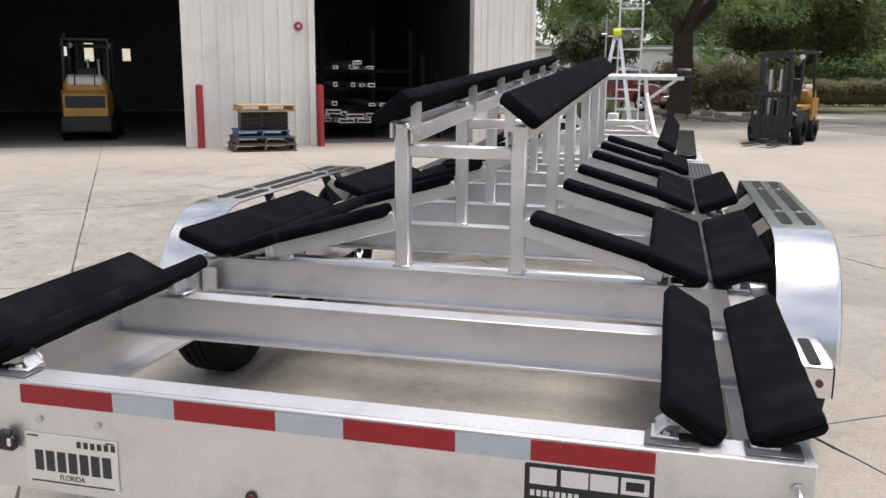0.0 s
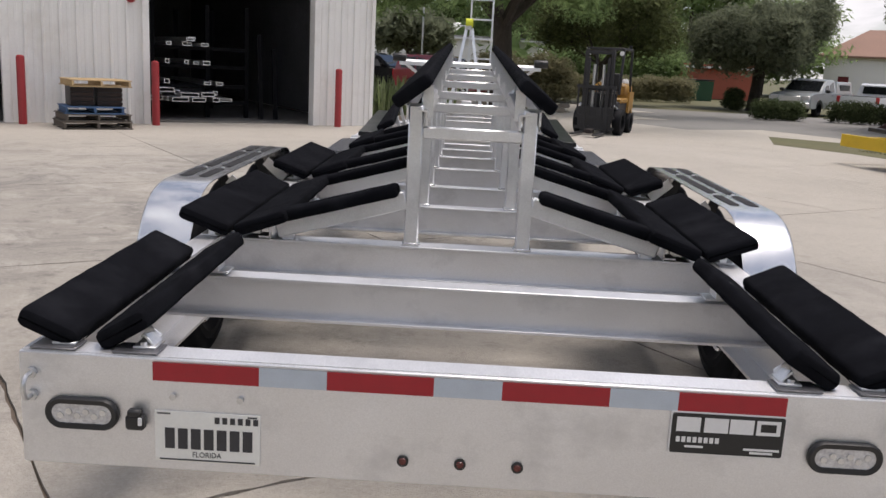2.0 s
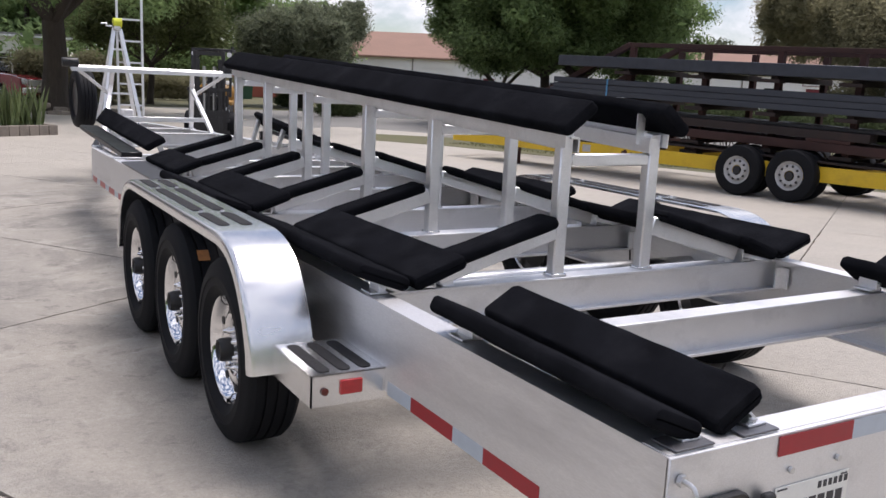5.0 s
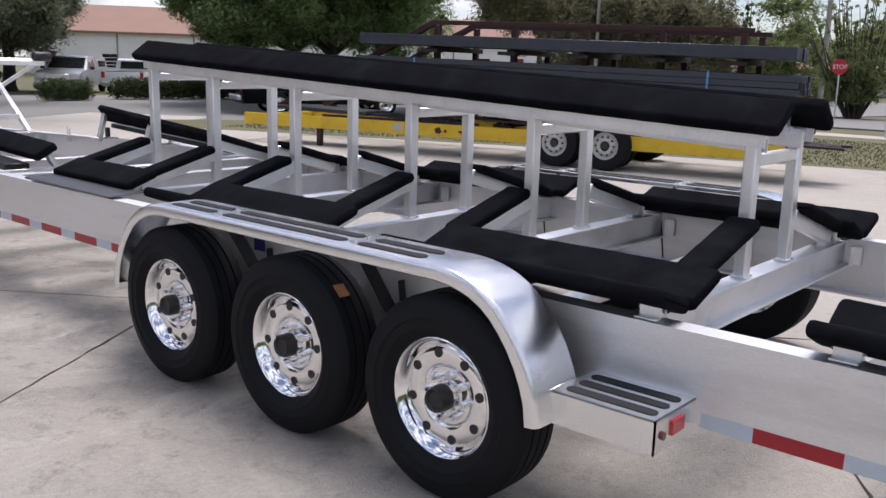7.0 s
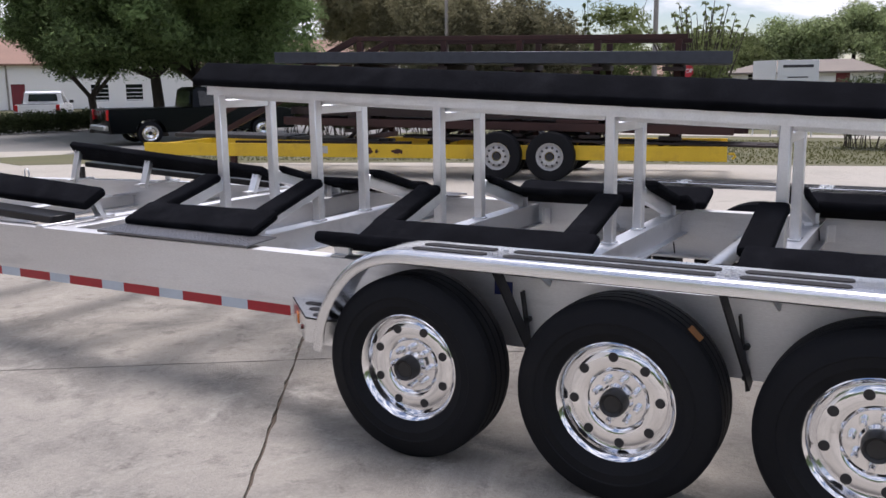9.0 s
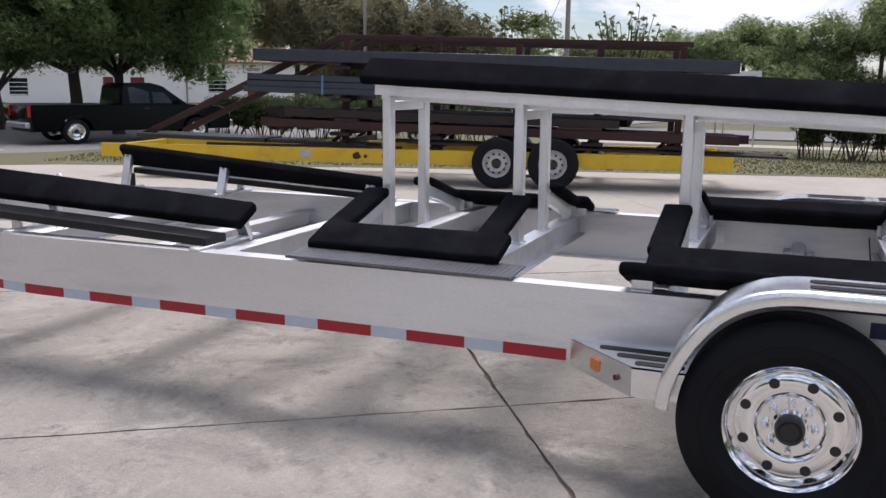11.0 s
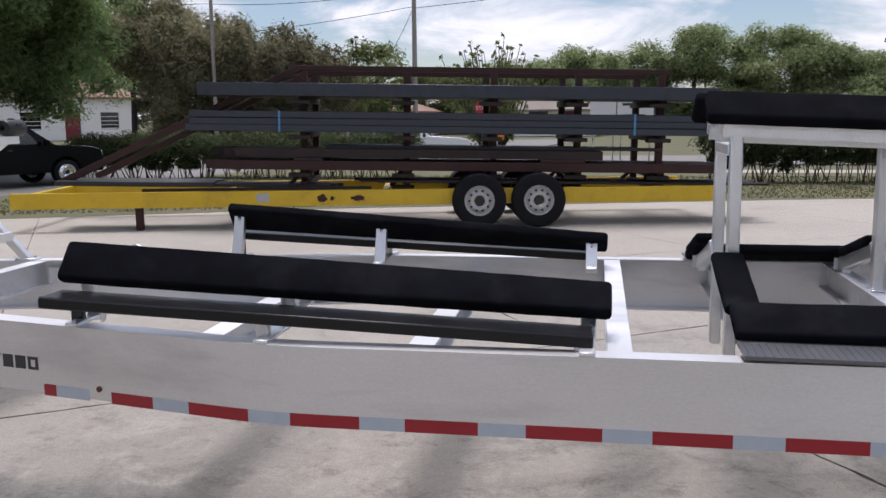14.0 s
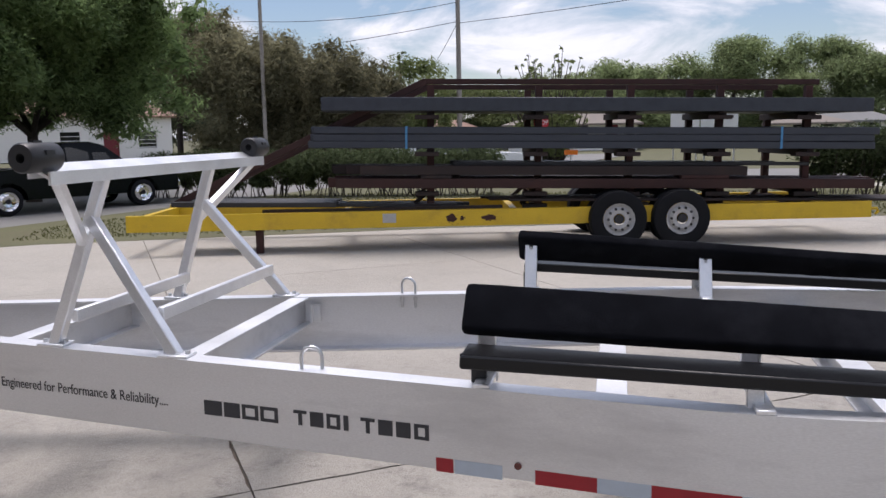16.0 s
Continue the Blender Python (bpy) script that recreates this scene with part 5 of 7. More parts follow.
# lining added inside the walls; the bays' shade is put into its grey
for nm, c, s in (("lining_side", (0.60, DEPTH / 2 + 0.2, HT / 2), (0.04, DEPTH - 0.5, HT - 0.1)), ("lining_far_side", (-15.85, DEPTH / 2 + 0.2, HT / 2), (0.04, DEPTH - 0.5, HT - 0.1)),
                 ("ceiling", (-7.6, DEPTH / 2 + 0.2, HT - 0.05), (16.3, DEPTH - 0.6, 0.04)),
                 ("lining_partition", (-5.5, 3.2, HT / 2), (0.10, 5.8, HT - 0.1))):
    ob = link(nm, Geo().box(c, s), BAY_SHADE)
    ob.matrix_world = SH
    tagged(ob, "inside lining of the shed, the bays' shade put into its grey", "wall", kind="structure")
# back wall with small openings that let daylight in
BACK = ((-10.76, -10.5, 1.98, 2.3), (-10.03, -9.71, 1.8, 2.44), (-8.74, -8.46, 1.82, 2.26))


def pierced(u0, u1, z0, z1, y, t):
    """A wall with the openings of BACK cut through it."""
    g, at = Geo(), u0
    for a, b, lo, hi in BACK:
        g.box(((at + a) / 2, y, (z0 + z1) / 2), (a - at, t, z1 - z0))
        g.box(((a + b) / 2, y, (z0 + lo) / 2), (b - a, t, lo - z0))
        g.box(((a + b) / 2, y, (hi + z1) / 2), (b - a, t, z1 - hi))
        at = b
    return g.box(((at + u1) / 2, y, (z0 + z1) / 2), (u1 - at, t, z1 - z0))


for nm, g, mat, text in (("wall_back", pierced(-16.0, 0.8, 0.0, HT, DEPTH, 0.12), WALL_METAL, "plain sheet metal of the shed"), ("lining_back", pierced(-15.75, 0.55, 0.05, HT - 0.05, DEPTH - 0.10, 0.06), BAY_SHADE, "inside lining of the shed, the bays' shade put into its grey")):
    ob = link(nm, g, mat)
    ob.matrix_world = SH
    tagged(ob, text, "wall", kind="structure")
# alarm bell on the wall
bell = thing("alarm_bell", "round red alarm bell on the white shed wall", "bell", SH @ pose(-4.50, -0.06, 2.45))
part("gong", Geo().lathe([(0, 0.0), (-0.04, 0.035), (-0.03, 0.07), (0.0, 0.09), (0.02, 0.09)], pose(0, 0, 0, 0, 0, 90), 20), RED_PAINT, bell)
part("hub", Geo().cyl((0, -0.07, 0), (0, -0.02, 0), 0.03, n=12), SIGN_WHITE, bell)
part("back_box", Geo().box((0, 0.03, 0), (0.12, 0.07, 0.12), e=0.005), RED_PAINT, bell)


def bollard(x, y):
    ob = thing("bollard", "red painted steel bollard beside the shed bay", "bollard", pose(x, y, 0), "bollards at the bays")
    part("pipe", Geo().cyl((0, 0, -0.02), (0, 0, 1.24), 0.074, n=20), RED_PAINT, ob)
    part("cap", Geo().lathe([(-0.01, 0.074), (0.015, 0.062), (0.028, 0.03), (0.03, 0.0)], pose(0, 0, 1.24, 0, -90, 0), 20), RED_PAINT, ob)


for u in (-6.54, -4.12, -0.20):
    p = SH @ Vector((u, -0.36, 0))
    bollard(p.x, p.y)


def pallet(name, m, mat, w=1.2, d=1.0, label="", n=7):
    ob = thing(name, label, "pallet", m)
    for i in range(n):
        part("board", Geo().box((0, -d / 2 + 0.05 + (d - 0.1) * i / (n - 1), 0.133), (w, 0.095, 0.02), e=0.003), mat, ob)
    for i in range(3):
        x = (i - 1) * (w / 2 - 0.05)
        part("stringer", Geo().box((x, 0, 0.072), (0.045, d, 0.09), e=0.003), mat, ob)
    for y in (-d / 2 + 0.05, 0, d / 2 - 0.05):
        part("board", Geo().box((0, y, 0.014), (w, 0.095, 0.02), e=0.003), mat, ob)
    return ob


PM = SH @ pose(-5.40, -0.95, 0, 0, 0, 4) @ Matrix.Diagonal((0.87, 0.9, 0.94, 1))
pallet("pallet", PM, GREY_WOOD, 1.42, 1.1, "weathered grey wooden pallet on the concrete")
pallet("pallet", PM @ pose(0.02, 0.03, 0.146, 0, 0, 1), GREY_WOOD, 1.36, 1.05, "weathered grey wooden pallet on another pallet", 5)
pallet("pallet", PM @ pose(-0.02, 0, 0.29, 0, 0, -3), BLUE_WOOD, 1.22, 1.0, "faded blue wooden pallet in a stack")
for x in (-0.26, 0.30):
    crate = thing("crate", "dark brown wooden crate on the blue pallet", "crate", PM @ pose(x, 0, 0.436))
    for i in range(4):
        part("board", Geo().box((0, -0.30, 0.05 + 0.09 * i), (0.46 if x < 0 else 0.52, 0.025, 0.065), e=0.003), RUST_DARK, crate)
    part("body", Geo().box((0, 0, 0.185), (0.44 if x < 0 else 0.50, 0.56, 0.36), e=0.004), DARK_STEEL, crate)
pallet("pallet", PM @ pose(0.08, 0, 0.81, 0, 0, 2), WOOD, 1.25, 1.0, "new yellow wooden pallet on top of the stack")


# ---- fork lift trucks ----
def wheel_simple(r, w, rim_mat, parent, m, rim=0.58, name="wheel"):
    ob = part(name, Geo().lathe([(-w * 0.42, r * 0.2), (-w * 0.46, r * rim * 0.6), (-w * 0.30, r * rim * 0.8), (-w * 0.46, r * rim)], Matrix.Identity(4), 20), rim_mat, parent)
    part("tyre", Geo().lathe([(-w * 0.42, r * rim), (-w * 0.5, r * 0.75), (-w * 0.42, r * 0.96), (-w * 0.3, r), (w * 0.3, r), (w * 0.42, r * 0.96), (w * 0.5, r * 0.75), (w * 0.42, r * rim)], Matrix.Identity(4), 28, True), RUBBER, ob)
    part("cap", Geo().cyl((-w * 0.48, 0, 0), (-w * 0.3, 0, 0), r * 0.16, n=12), DARK_STEEL, ob)
    ob.matrix_basis = m
    return ob


def fork_lift(m, label):
    """Faces +x: mast and forks in front, counterweight behind."""
    ob = thing("fork_lift", label, "forklift", m)
    for s in (-1, 1):
        wheel_simple(0.33, 0.24, FORK_YELLOW, ob, pose(0.45, s * 0.50, 0.33, 0, 0, 90 * s))
        wheel_simple(0.26, 0.20, FORK_YELLOW, ob, pose(-0.85, s * 0.46, 0.26, 0, 0, 90 * s))
        part("mast_channel", Geo().box((0.86, s * 0.33, 1.10), (0.10, 0.09, 2.05), e=0.006), DARK_STEEL, ob)
        part("inner_mast", Geo().box((0.93, s * 0.25, 1.02), (0.07, 0.07, 1.80), e=0.006), DARK_STEEL, ob)
        part("guard_post", Geo().bar((0.50, s * 0.46, 1.02), (0.30, s * 0.46, 2.16), 0.06, 0.06, up=(0, 1, 0), e=0.008), DARK_STEEL, ob)
        part("guard_post", Geo().bar((-0.78, s * 0.46, 1.02), (-0.66, s * 0.46, 2.16), 0.06, 0.06, up=(0, 1, 0), e=0.008), DARK_STEEL, ob)
        g = Geo().box((1.50, s * 0.28, 0.07), (1.05, 0.11, 0.04), e=0.006).box((0.99, s * 0.28, 0.30), (0.04, 0.11, 0.5), e=0.006)
        part("fork", g, DARK_STEEL, ob)
        part("tilt_ram", Geo().cyl((0.82, s * 0.42, 0.75), (0.30, s * 0.42, 0.62), 0.035, n=12), GALV, ob)
    g = Geo().box((-0.15, 0, 0.58), (1.15, 0.88, 0.52), e=0.04).box((0.45, 0, 0.78), (0.12, 0.80, 0.55), e=0.02)
    part("body", g, DARK_STEEL, ob)
    out = [(-1.30, 0.35), (-1.36, 0.60), (-1.33, 1.00), (-1.18, 1.08), (-0.62, 1.08), (-0.58, 0.55), (-0.72, 0.52), (-0.80, 0.60), (-0.92, 0.60), (-1.02, 0.50), (-1.05, 0.32)]
    k = len(out)
    vs = [(x, y * (0.50 if -1.28 < x else 0.44), z) for y in (-1, 1) for x, z in out]
    fs = [(i, (i + 1) % k, k + (i + 1) % k, k + i) for i in range(k)] + [tuple(range(k)), tuple(range(k, 2 * k))]
    g = Geo().put(vs, fs)
    part("counterweight", g, FORK_YELLOW, ob, "worn yellow counterweight")
    part("side_panel", Geo().box((-0.25, 0, 0.86), (0.85, 0.94, 0.12), e=0.03), FORK_YELLOW, ob)
    part("grille", Geo().box((-1.340, 0, 0.835), (0.05, 0.80, 0.25), e=0.02), DARK_STEEL, ob, "dark radiator grille")
    part("skirt", Geo().box((-1.19, 0, 0.36), (0.37, 1.02, 0.34), e=0.03), DARK_STEEL, ob, "scuffed black lower counterweight")
    part("tow_slot", Geo().box((-1.378, 0, 0.40), (0.012, 0.26, 0.08), e=0.003), BLACK, ob)
    part("seat", Geo().box((-0.32, 0, 1.04), (0.48, 0.46, 0.12), e=0.04).box((-0.56, 0, 1.30), (0.12, 0.44, 0.50), e=0.04), BLACK, ob)
    part("tank", Geo().lathe([(-0.40, 0.0), (-0.395, 0.09), (-0.33, 0.16), (0.33, 0.16), (0.395, 0.09), (0.40, 0.0)], pose(-1.02, 0, 1.25, 0, 0, 90), 24), TANK, ob, "grey propane cylinder")
    for y in (-0.2, 0.2):
        part("tank_band", Geo().lathe([(-0.015, 0.163), (0.015, 0.163), (0.015, 0.167), (-0.015, 0.167)], pose(-1.02, y, 1.25, 0, 0, 90), 24, True), DARK_STEEL, ob)
    part("steering_wheel", Geo().tube([(0.22 + 0.09 * math.sin(a), 0.17 * math.cos(a), 1.30 + 0.12 * math.sin(a)) for a in [2 * math.pi * i / 16 for i in range(17)]], 0.014, 6), BLACK, ob)
    part("steering_column", Geo().bar((0.42, 0, 0.95), (0.22, 0, 1.30), 0.05, 0.05), BLACK, ob)
    for x in (0.30, -0.66):
        part("guard_bar", Geo().bar((x, -0.49, 2.16), (x, 0.49, 2.16), 0.06, 0.06, e=0.008), DARK_STEEL, ob)
    for y in (-0.46, 0.46):
        part("guard_bar", Geo().bar((0.27, y, 2.16), (-0.63, y, 2.16), 0.06, 0.06, e=0.008), DARK_STEEL, ob)
    for i in range(6):
        part("guard_slat", Geo().bar((0.27, -0.33 + 0.132 * i, 2.16), (-0.63, -0.33 + 0.132 * i, 2.16), 0.025, 0.04), DARK_STEEL, ob)
    part("cowl", Geo().box((-0.86, 0, 1.12), (0.62, 0.90, 0.36), e=0.08), FORK_YELLOW, ob, "yellow engine cowl")
    part("carriage_plate", Geo().box((0.965, 0, 0.44), (0.03, 0.86, 0.52), e=0.006), DARK_STEEL, ob)
    for z in (0.35, 1.15, 2.05):
        part("mast_tie", Geo().bar((0.88, -0.36, z), (0.88, 0.36, z), 0.05, 0.09), DARK_STEEL, ob)
    part("lift_ram", Geo().cyl((0.86, 0.12, 0.2), (0.86, 0.12, 1.75), 0.04, n=12), GALV, ob)
    part("lift_ram", Geo().cyl((0.86, -0.12, 0.2), (0.86, -0.12, 1.75), 0.04, n=12), GALV, ob)
    for i in range(7):
        part("rest_bar", Geo().box((0.985, -0.45 + 0.15 * i, 0.82), (0.02, 0.04, 0.75)), DARK_STEEL, ob)
    for z in (0.18, 0.46, 1.20):
        part("rest_rail", Geo().box((0.985, 0, z), (0.03, 1.0, 0.08)), DARK_STEEL, ob)
    for y in (-0.42, 0.42):
        part("lamp", Geo().cyl((0.36, y, 2.05), (0.30, y, 2.05), 0.06, n=14), SIGN_WHITE, ob)
    part("beacon", Geo().cyl((-0.70, 0.40, 2.16), (-0.70, 0.40, 2.28), 0.04, n=12), BLACK, ob)
    return ob


fork_lift(pose(3.42, 20.1, 0, 0, 0, 248) @ Matrix.Diagonal((0.96, 0.96, 0.95, 1)), "yellow and black forklift truck parked on the open concrete")
FP = SH @ Vector((-8.82, 2.9, 0))
fork_lift(pose(FP.x, FP.y, 0.02, 0, 0, 31 + 89), "yellow forklift with a propane cylinder in the dark bay")
fork_load = thing("steel_block", "rusty steel block resting on the fork tips", "block", pose(3.42, 20.1, 0, 0, 0, 248) @ pose(1.75, 0.1, 0.09))
part("block", Geo().box((0, 0, 0.05), (0.30, 0.16, 0.10), e=0.01), RUST_DARK, fork_load)


# ---- rack of aluminium lengths in the second bay ----
rack = thing("storage_rack", "steel rack inside the shed bay, near-black for the shade it stands in", "rack", SH @ pose(-2.75, 1.2, 0))
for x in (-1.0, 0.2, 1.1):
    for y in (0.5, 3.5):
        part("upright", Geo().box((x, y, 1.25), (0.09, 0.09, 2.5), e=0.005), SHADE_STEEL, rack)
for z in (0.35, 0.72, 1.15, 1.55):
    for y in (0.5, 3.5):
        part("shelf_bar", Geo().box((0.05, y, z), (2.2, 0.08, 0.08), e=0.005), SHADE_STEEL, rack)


def hollow(m, w, h, L, mat, label, n_group):
    """A hollow box section that points at the viewer."""
    ob = thing("box_section", label, "metal section", m, n_group)
    t = 0.018
    g = Geo()
    for c, s in (((0, L / 2, h - t / 2), (w, L, t)), ((0, L / 2, t / 2), (w, L, t)), ((-w / 2 + t / 2, L / 2, h / 2), (t, L, h - 2 * t)), ((w / 2 - t / 2, L / 2, h / 2), (t, L, h - 2 * t))):
        g.box(c, s)
    part("section", g, mat, ob)


rnd = random.Random(11)
for z, xs in ((0.395, (-0.95, -0.62, 0.25, 0.55)), (0.535, (-0.95, -0.55, 0.30)), (0.765, (-0.75, 0.05, 0.30)), (1.195, (-0.7, -0.30, -0.12, 0.05)), (1.595, (-0.8, -0.35, -0.22, 0.02)), (1.70, (-0.30, -0.18))):
    for x in xs:
        w = rnd.choice((0.12, 0.16, 0.24, 0.30)) if z < 0.7 else rnd.choice((0.09, 0.12, 0.16))
        hollow(SH @ pose(-2.75 + x, 1.35 + rnd.uniform(-0.35, 0.35), z), w, rnd.choice((0.07, 0.09, 0.10)), 3.2, ALU_END, "sawn aluminium box section lying on the rack", "stock on the rack")
for x, z, w in ((-0.55, 0.395, 0.36), (-0.15, 0.395, 0.30), (-0.35, 0.50, 0.40), (0.05, 0.515, 0.30), (-0.85, 0.60, 0.34)):
    hollow(SH @ pose(-2.75 + x, 1.05, z), w, 0.095, 3.4, ALU_END, "wide sawn aluminium box section low on the rack", "stock on the rack")
drums = ((-1.1, 1.6), (-1.45, 1.9))
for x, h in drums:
    lean = thing("steel_section", "steel length leaning beside the bay wall, near-black for the shade there", "metal section", SH @ pose(x, 1.2, 0, -6))
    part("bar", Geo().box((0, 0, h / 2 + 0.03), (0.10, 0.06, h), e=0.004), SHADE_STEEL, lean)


# ---- trees ----
def leafy(name, clumps, count, size, mat, parent, seed, droop=0.0, inner=0.16):
    """Many small folded leaves scattered through lumpy clumps: (centre, radii)."""
    rnd = random.Random(seed)
    g = Geo()
    weights = [max(0.02, (r[0] * r[1] * r[2]) ** 0.66) for _, r in clumps]
    total = sum(weights)
    for (c, r), w in zip(clumps, weights):
        many = int(count * w / total)
        for q in range(many):
            core = q < many * inner
            d = Vector((rnd.gauss(0, 1), rnd.gauss(0, 1), rnd.gauss(0, 1))).normalized()
            k = rnd.uniform(0.0, 0.72) if core else rnd.uniform(0.55, 1.0) ** 0.5 * rnd.uniform(0.85, 1.16)
            p = Vector((c[0] + d.x * r[0] * k, c[1] + d.y * r[1] * k, c[2] + d.z * r[2] * k - droop * rnd.random()))
            up = Vector((rnd.gauss(0, 0.7) + d.x * 0.5, rnd.gauss(0, 0.7) + d.y * 0.5, 0.35 + abs(rnd.gauss(0, 0.6)))).normalized()
            a = up.cross(Vector((rnd.gauss(0, 1), rnd.gauss(0, 1), rnd.gauss(0, 1)))).normalized()
            b = up.cross(a)
            L = size * rnd.uniform(0.6, 1.3) * (2.3 if core else 1.0)
            n = a.cross(b) * L * 0.15
            g.put([p - a * L, p - b * L * 0.45 + n, p + a * L, p + b * L * 0.45 + n], [(0, 1, 2), (0, 2, 3)] if core else [(0, 1, 2)])
    ob = raw(name, g, mat)
    ob.parent = parent
    return ob


def limbs(base, r, h, spread, n, seed, tiers=2):
    """A tapered trunk that divides into crooked limbs. Gives the mesh and the limb tips."""
    rnd = random.Random(seed)
    g, tips = Geo(), []
    top = Vector(base) + Vector((rnd.uniform(-0.1, 0.1), rnd.uniform(-0.1, 0.1), h))
    pts = [Vector(base) + Vector((0, 0, -0.1)), Vector(base) + Vector((0, 0, h * 0.12)), Vector(base).lerp(top, 0.55) + Vector((rnd.uniform(-0.08, 0.08), rnd.uniform(-0.08, 0.08), 0)), top]
    g.tube(pts, [r * 1.5, r * 1.1, r * 0.95, r * 0.85], 12)

    def grow(p, d, r, L, tier):
        q1 = p + d * L * 0.5 + Vector((rnd.uniform(-0.12, 0.12), rnd.uniform(-0.12, 0.12), rnd.uniform(-0.05, 0.1))) * L
        q2 = p + d * L + Vector((rnd.uniform(-0.1, 0.1), rnd.uniform(-0.1, 0.1), rnd.uniform(0, 0.1))) * L
        g.tube([p, q1, q2], [r, r * 0.75, r * 0.45], 7)
        tips.append(q2)
        tips.append(q1.lerp(q2, 0.5))
        if tier:
            for _ in range(3):
                dd = (d + Vector((rnd.uniform(-0.8, 0.8), rnd.uniform(-0.8, 0.8), rnd.uniform(-0.25, 0.5)))).normalized()
                grow(q1.lerp(q2, rnd.uniform(0.2, 1.0)), dd, r * 0.5, L * 0.62, tier - 1)

    for i in range(n):
        a = 2 * math.pi * (i + rnd.uniform(-0.25, 0.25)) / n
        d = Vector((math.cos(a), math.sin(a), rnd.uniform(0.5, 1.1))).normalized()
        grow(top - Vector((0, 0, rnd.uniform(0, 0.25) * h * 0.3)), d, r * 0.55, spread * rnd.uniform(0.7, 1.0), tiers)
    return g, tips


def tree(name, label, base, r, h, spread, n, leaves, size, mat, seed, clump=1.0, droop=0.0, extra=(), tiers=2, fill=10, skirt=0):
    ob = thing(name, label, "tree", pose(base[0], base[1], 0))
    g, tips = limbs((0, 0, 0), r, h, spread, n, seed, tiers)
    part("trunk", g, BARK, ob)
    rnd = random.Random(seed + 1)
    clumps = [((t.x, t.y, t.z), (clump * rnd.uniform(0.6, 1.2), clump * rnd.uniform(0.6, 1.2), clump * rnd.uniform(0.45, 0.8))) for t in tips]
    lo = [min(t[k] for t in tips) for k in range(3)]
    hi = [max(t[k] for t in tips) for k in range(3)]
    for _ in range(fill):
        d = Vector((rnd.gauss(0, 1), rnd.gauss(0, 1), rnd.gauss(0, 1))).normalized() * rnd.uniform(0.35, 0.95)
        q = [(lo[k] + hi[k]) / 2 + d[k] * (hi[k] - lo[k]) / 2 for k in range(3)]
        clumps.append((q, (clump * rnd.uniform(0.7, 1.3), clump * rnd.uniform(0.7, 1.3), clump * rnd.uniform(0.5, 0.9))))
    for i in range(skirt):
        ang, rad = 2 * math.pi * i / skirt + rnd.uniform(-0.2, 0.2), spread * rnd.uniform(0.55, 1.15)
        clumps.append(((rad * math.cos(ang), rad * math.sin(ang), h + rnd.uniform(0.38, 1.4)), (clump * rnd.uniform(0.7, 1.2), clump * rnd.uniform(0.7, 1.2), clump * rnd.uniform(0.45, 0.7))))
    clumps += list(extra)
    leafy("crown", clumps, leaves, size, mat, ob, seed + 2, droop)
    return ob


# last two clumps: unseen boughs added to shade the forklift
tree("oak_tree", "big spreading live oak with a dark forked trunk", (1.15, 31.2), 0.40, 3.0, 5.2, 7, 130000, 0.085, LEAF, 101, 1.05, fill=40, skirt=14, extra=[((4.5, -2.0, 5.0), (3.6, 2.5, 0.9)), ((9.0, 0.0, 5.6), (4.0, 3, 0.9)), ((-4.5, 0, 5.3), (2.5, 2.5, 1.0)), ((2.6, -9.2, 7.0), (2.6, 2.0, 0.7)), ((6.2, -8.2, 6.9), (2.4, 2.2, 0.7))])
tree("young_tree", "light green broad-leaved tree behind the oak", (6.2, 40.5), 0.14, 1.8, 2.6, 6, 40000, 0.08, LEAF_LIGHT, 103, 1.4)
tree("willow_tree", "grey-green drooping tree beside the drive", (13.9, 41.5), 0.26, 2.3, 2.7, 7, 100000, 0.08, LEAF_GREY, 105, 0.85, droop=1.2, fill=22, skirt=12)
tree("oak_tree", "broad dense oak with a forked trunk beside the drive", (17.1, 25.3), 0.19, 2.0, 3.3, 8, 210000, 0.075, LEAF, 107, 0.85, droop=0.2, fill=50, skirt=18,
     extra=[((1.1 + 0.55 * k, -2.8 + 0.5 * (k % 3), 3.0 + 0.75 * (k % 4)), (1.1, 1.0, 0.65)) for k in range(6)] + [((-2.4 - 0.5 * k, -0.4 * k, 3.1 + 0.6 * (k % 3)), (1.1, 1.0, 0.6)) for k in range(4)])
tree("oak_tree", "slim leaning oak close to the broad one", (17.9, 24.4), 0.16, 1.9, 3.2, 6, 90000, 0.075, LEAF, 111, 0.8, droop=0.3, fill=26, skirt=8,
     extra=[((1.5 + 0.42 * k, -1.7 + 0.3 * (k % 3), 2.15 + 0.62 * ((k * 2) % 5)), (0.75, 0.7, 0.5)) for k in range(8)] + [((0.7 + 0.25 * (k % 3), -2.3 - 0.32 * k, 2.75 + 0.6 * ((k * 2) % 5)), (0.85, 0.75, 0.5)) for k in range(8)])
tree("oak_tree", "oak forked close to the ground in front of the white building", (18.1, 29.8), 0.15, 1.3, 2.9, 4, 80000, 0.075, LEAF, 109, 0.75, droop=0.1, fill=24, skirt=0)
for x, y, h, sp, leaves, seed in ((44.0, 33.6, 4.9, 3.1, 90000, 117), (43.4, 30.2, 4.2, 2.9, 80000, 125), (41.8, 27.0, 3.2, 2.9, 90000, 119), (42.0, 24.6, 2.7, 2.8, 80000, 121), (42.6, 22.4, 1.6, 2.1, 50000, 123)):
    tree("olive_tree", "olive-brown drooping tree in a thicket behind the hedge", (x, y), 0.17, h, sp, 7, leaves, 0.085, LEAF_OLIVE, seed, 0.8, droop=1.8, fill=30, skirt=22)
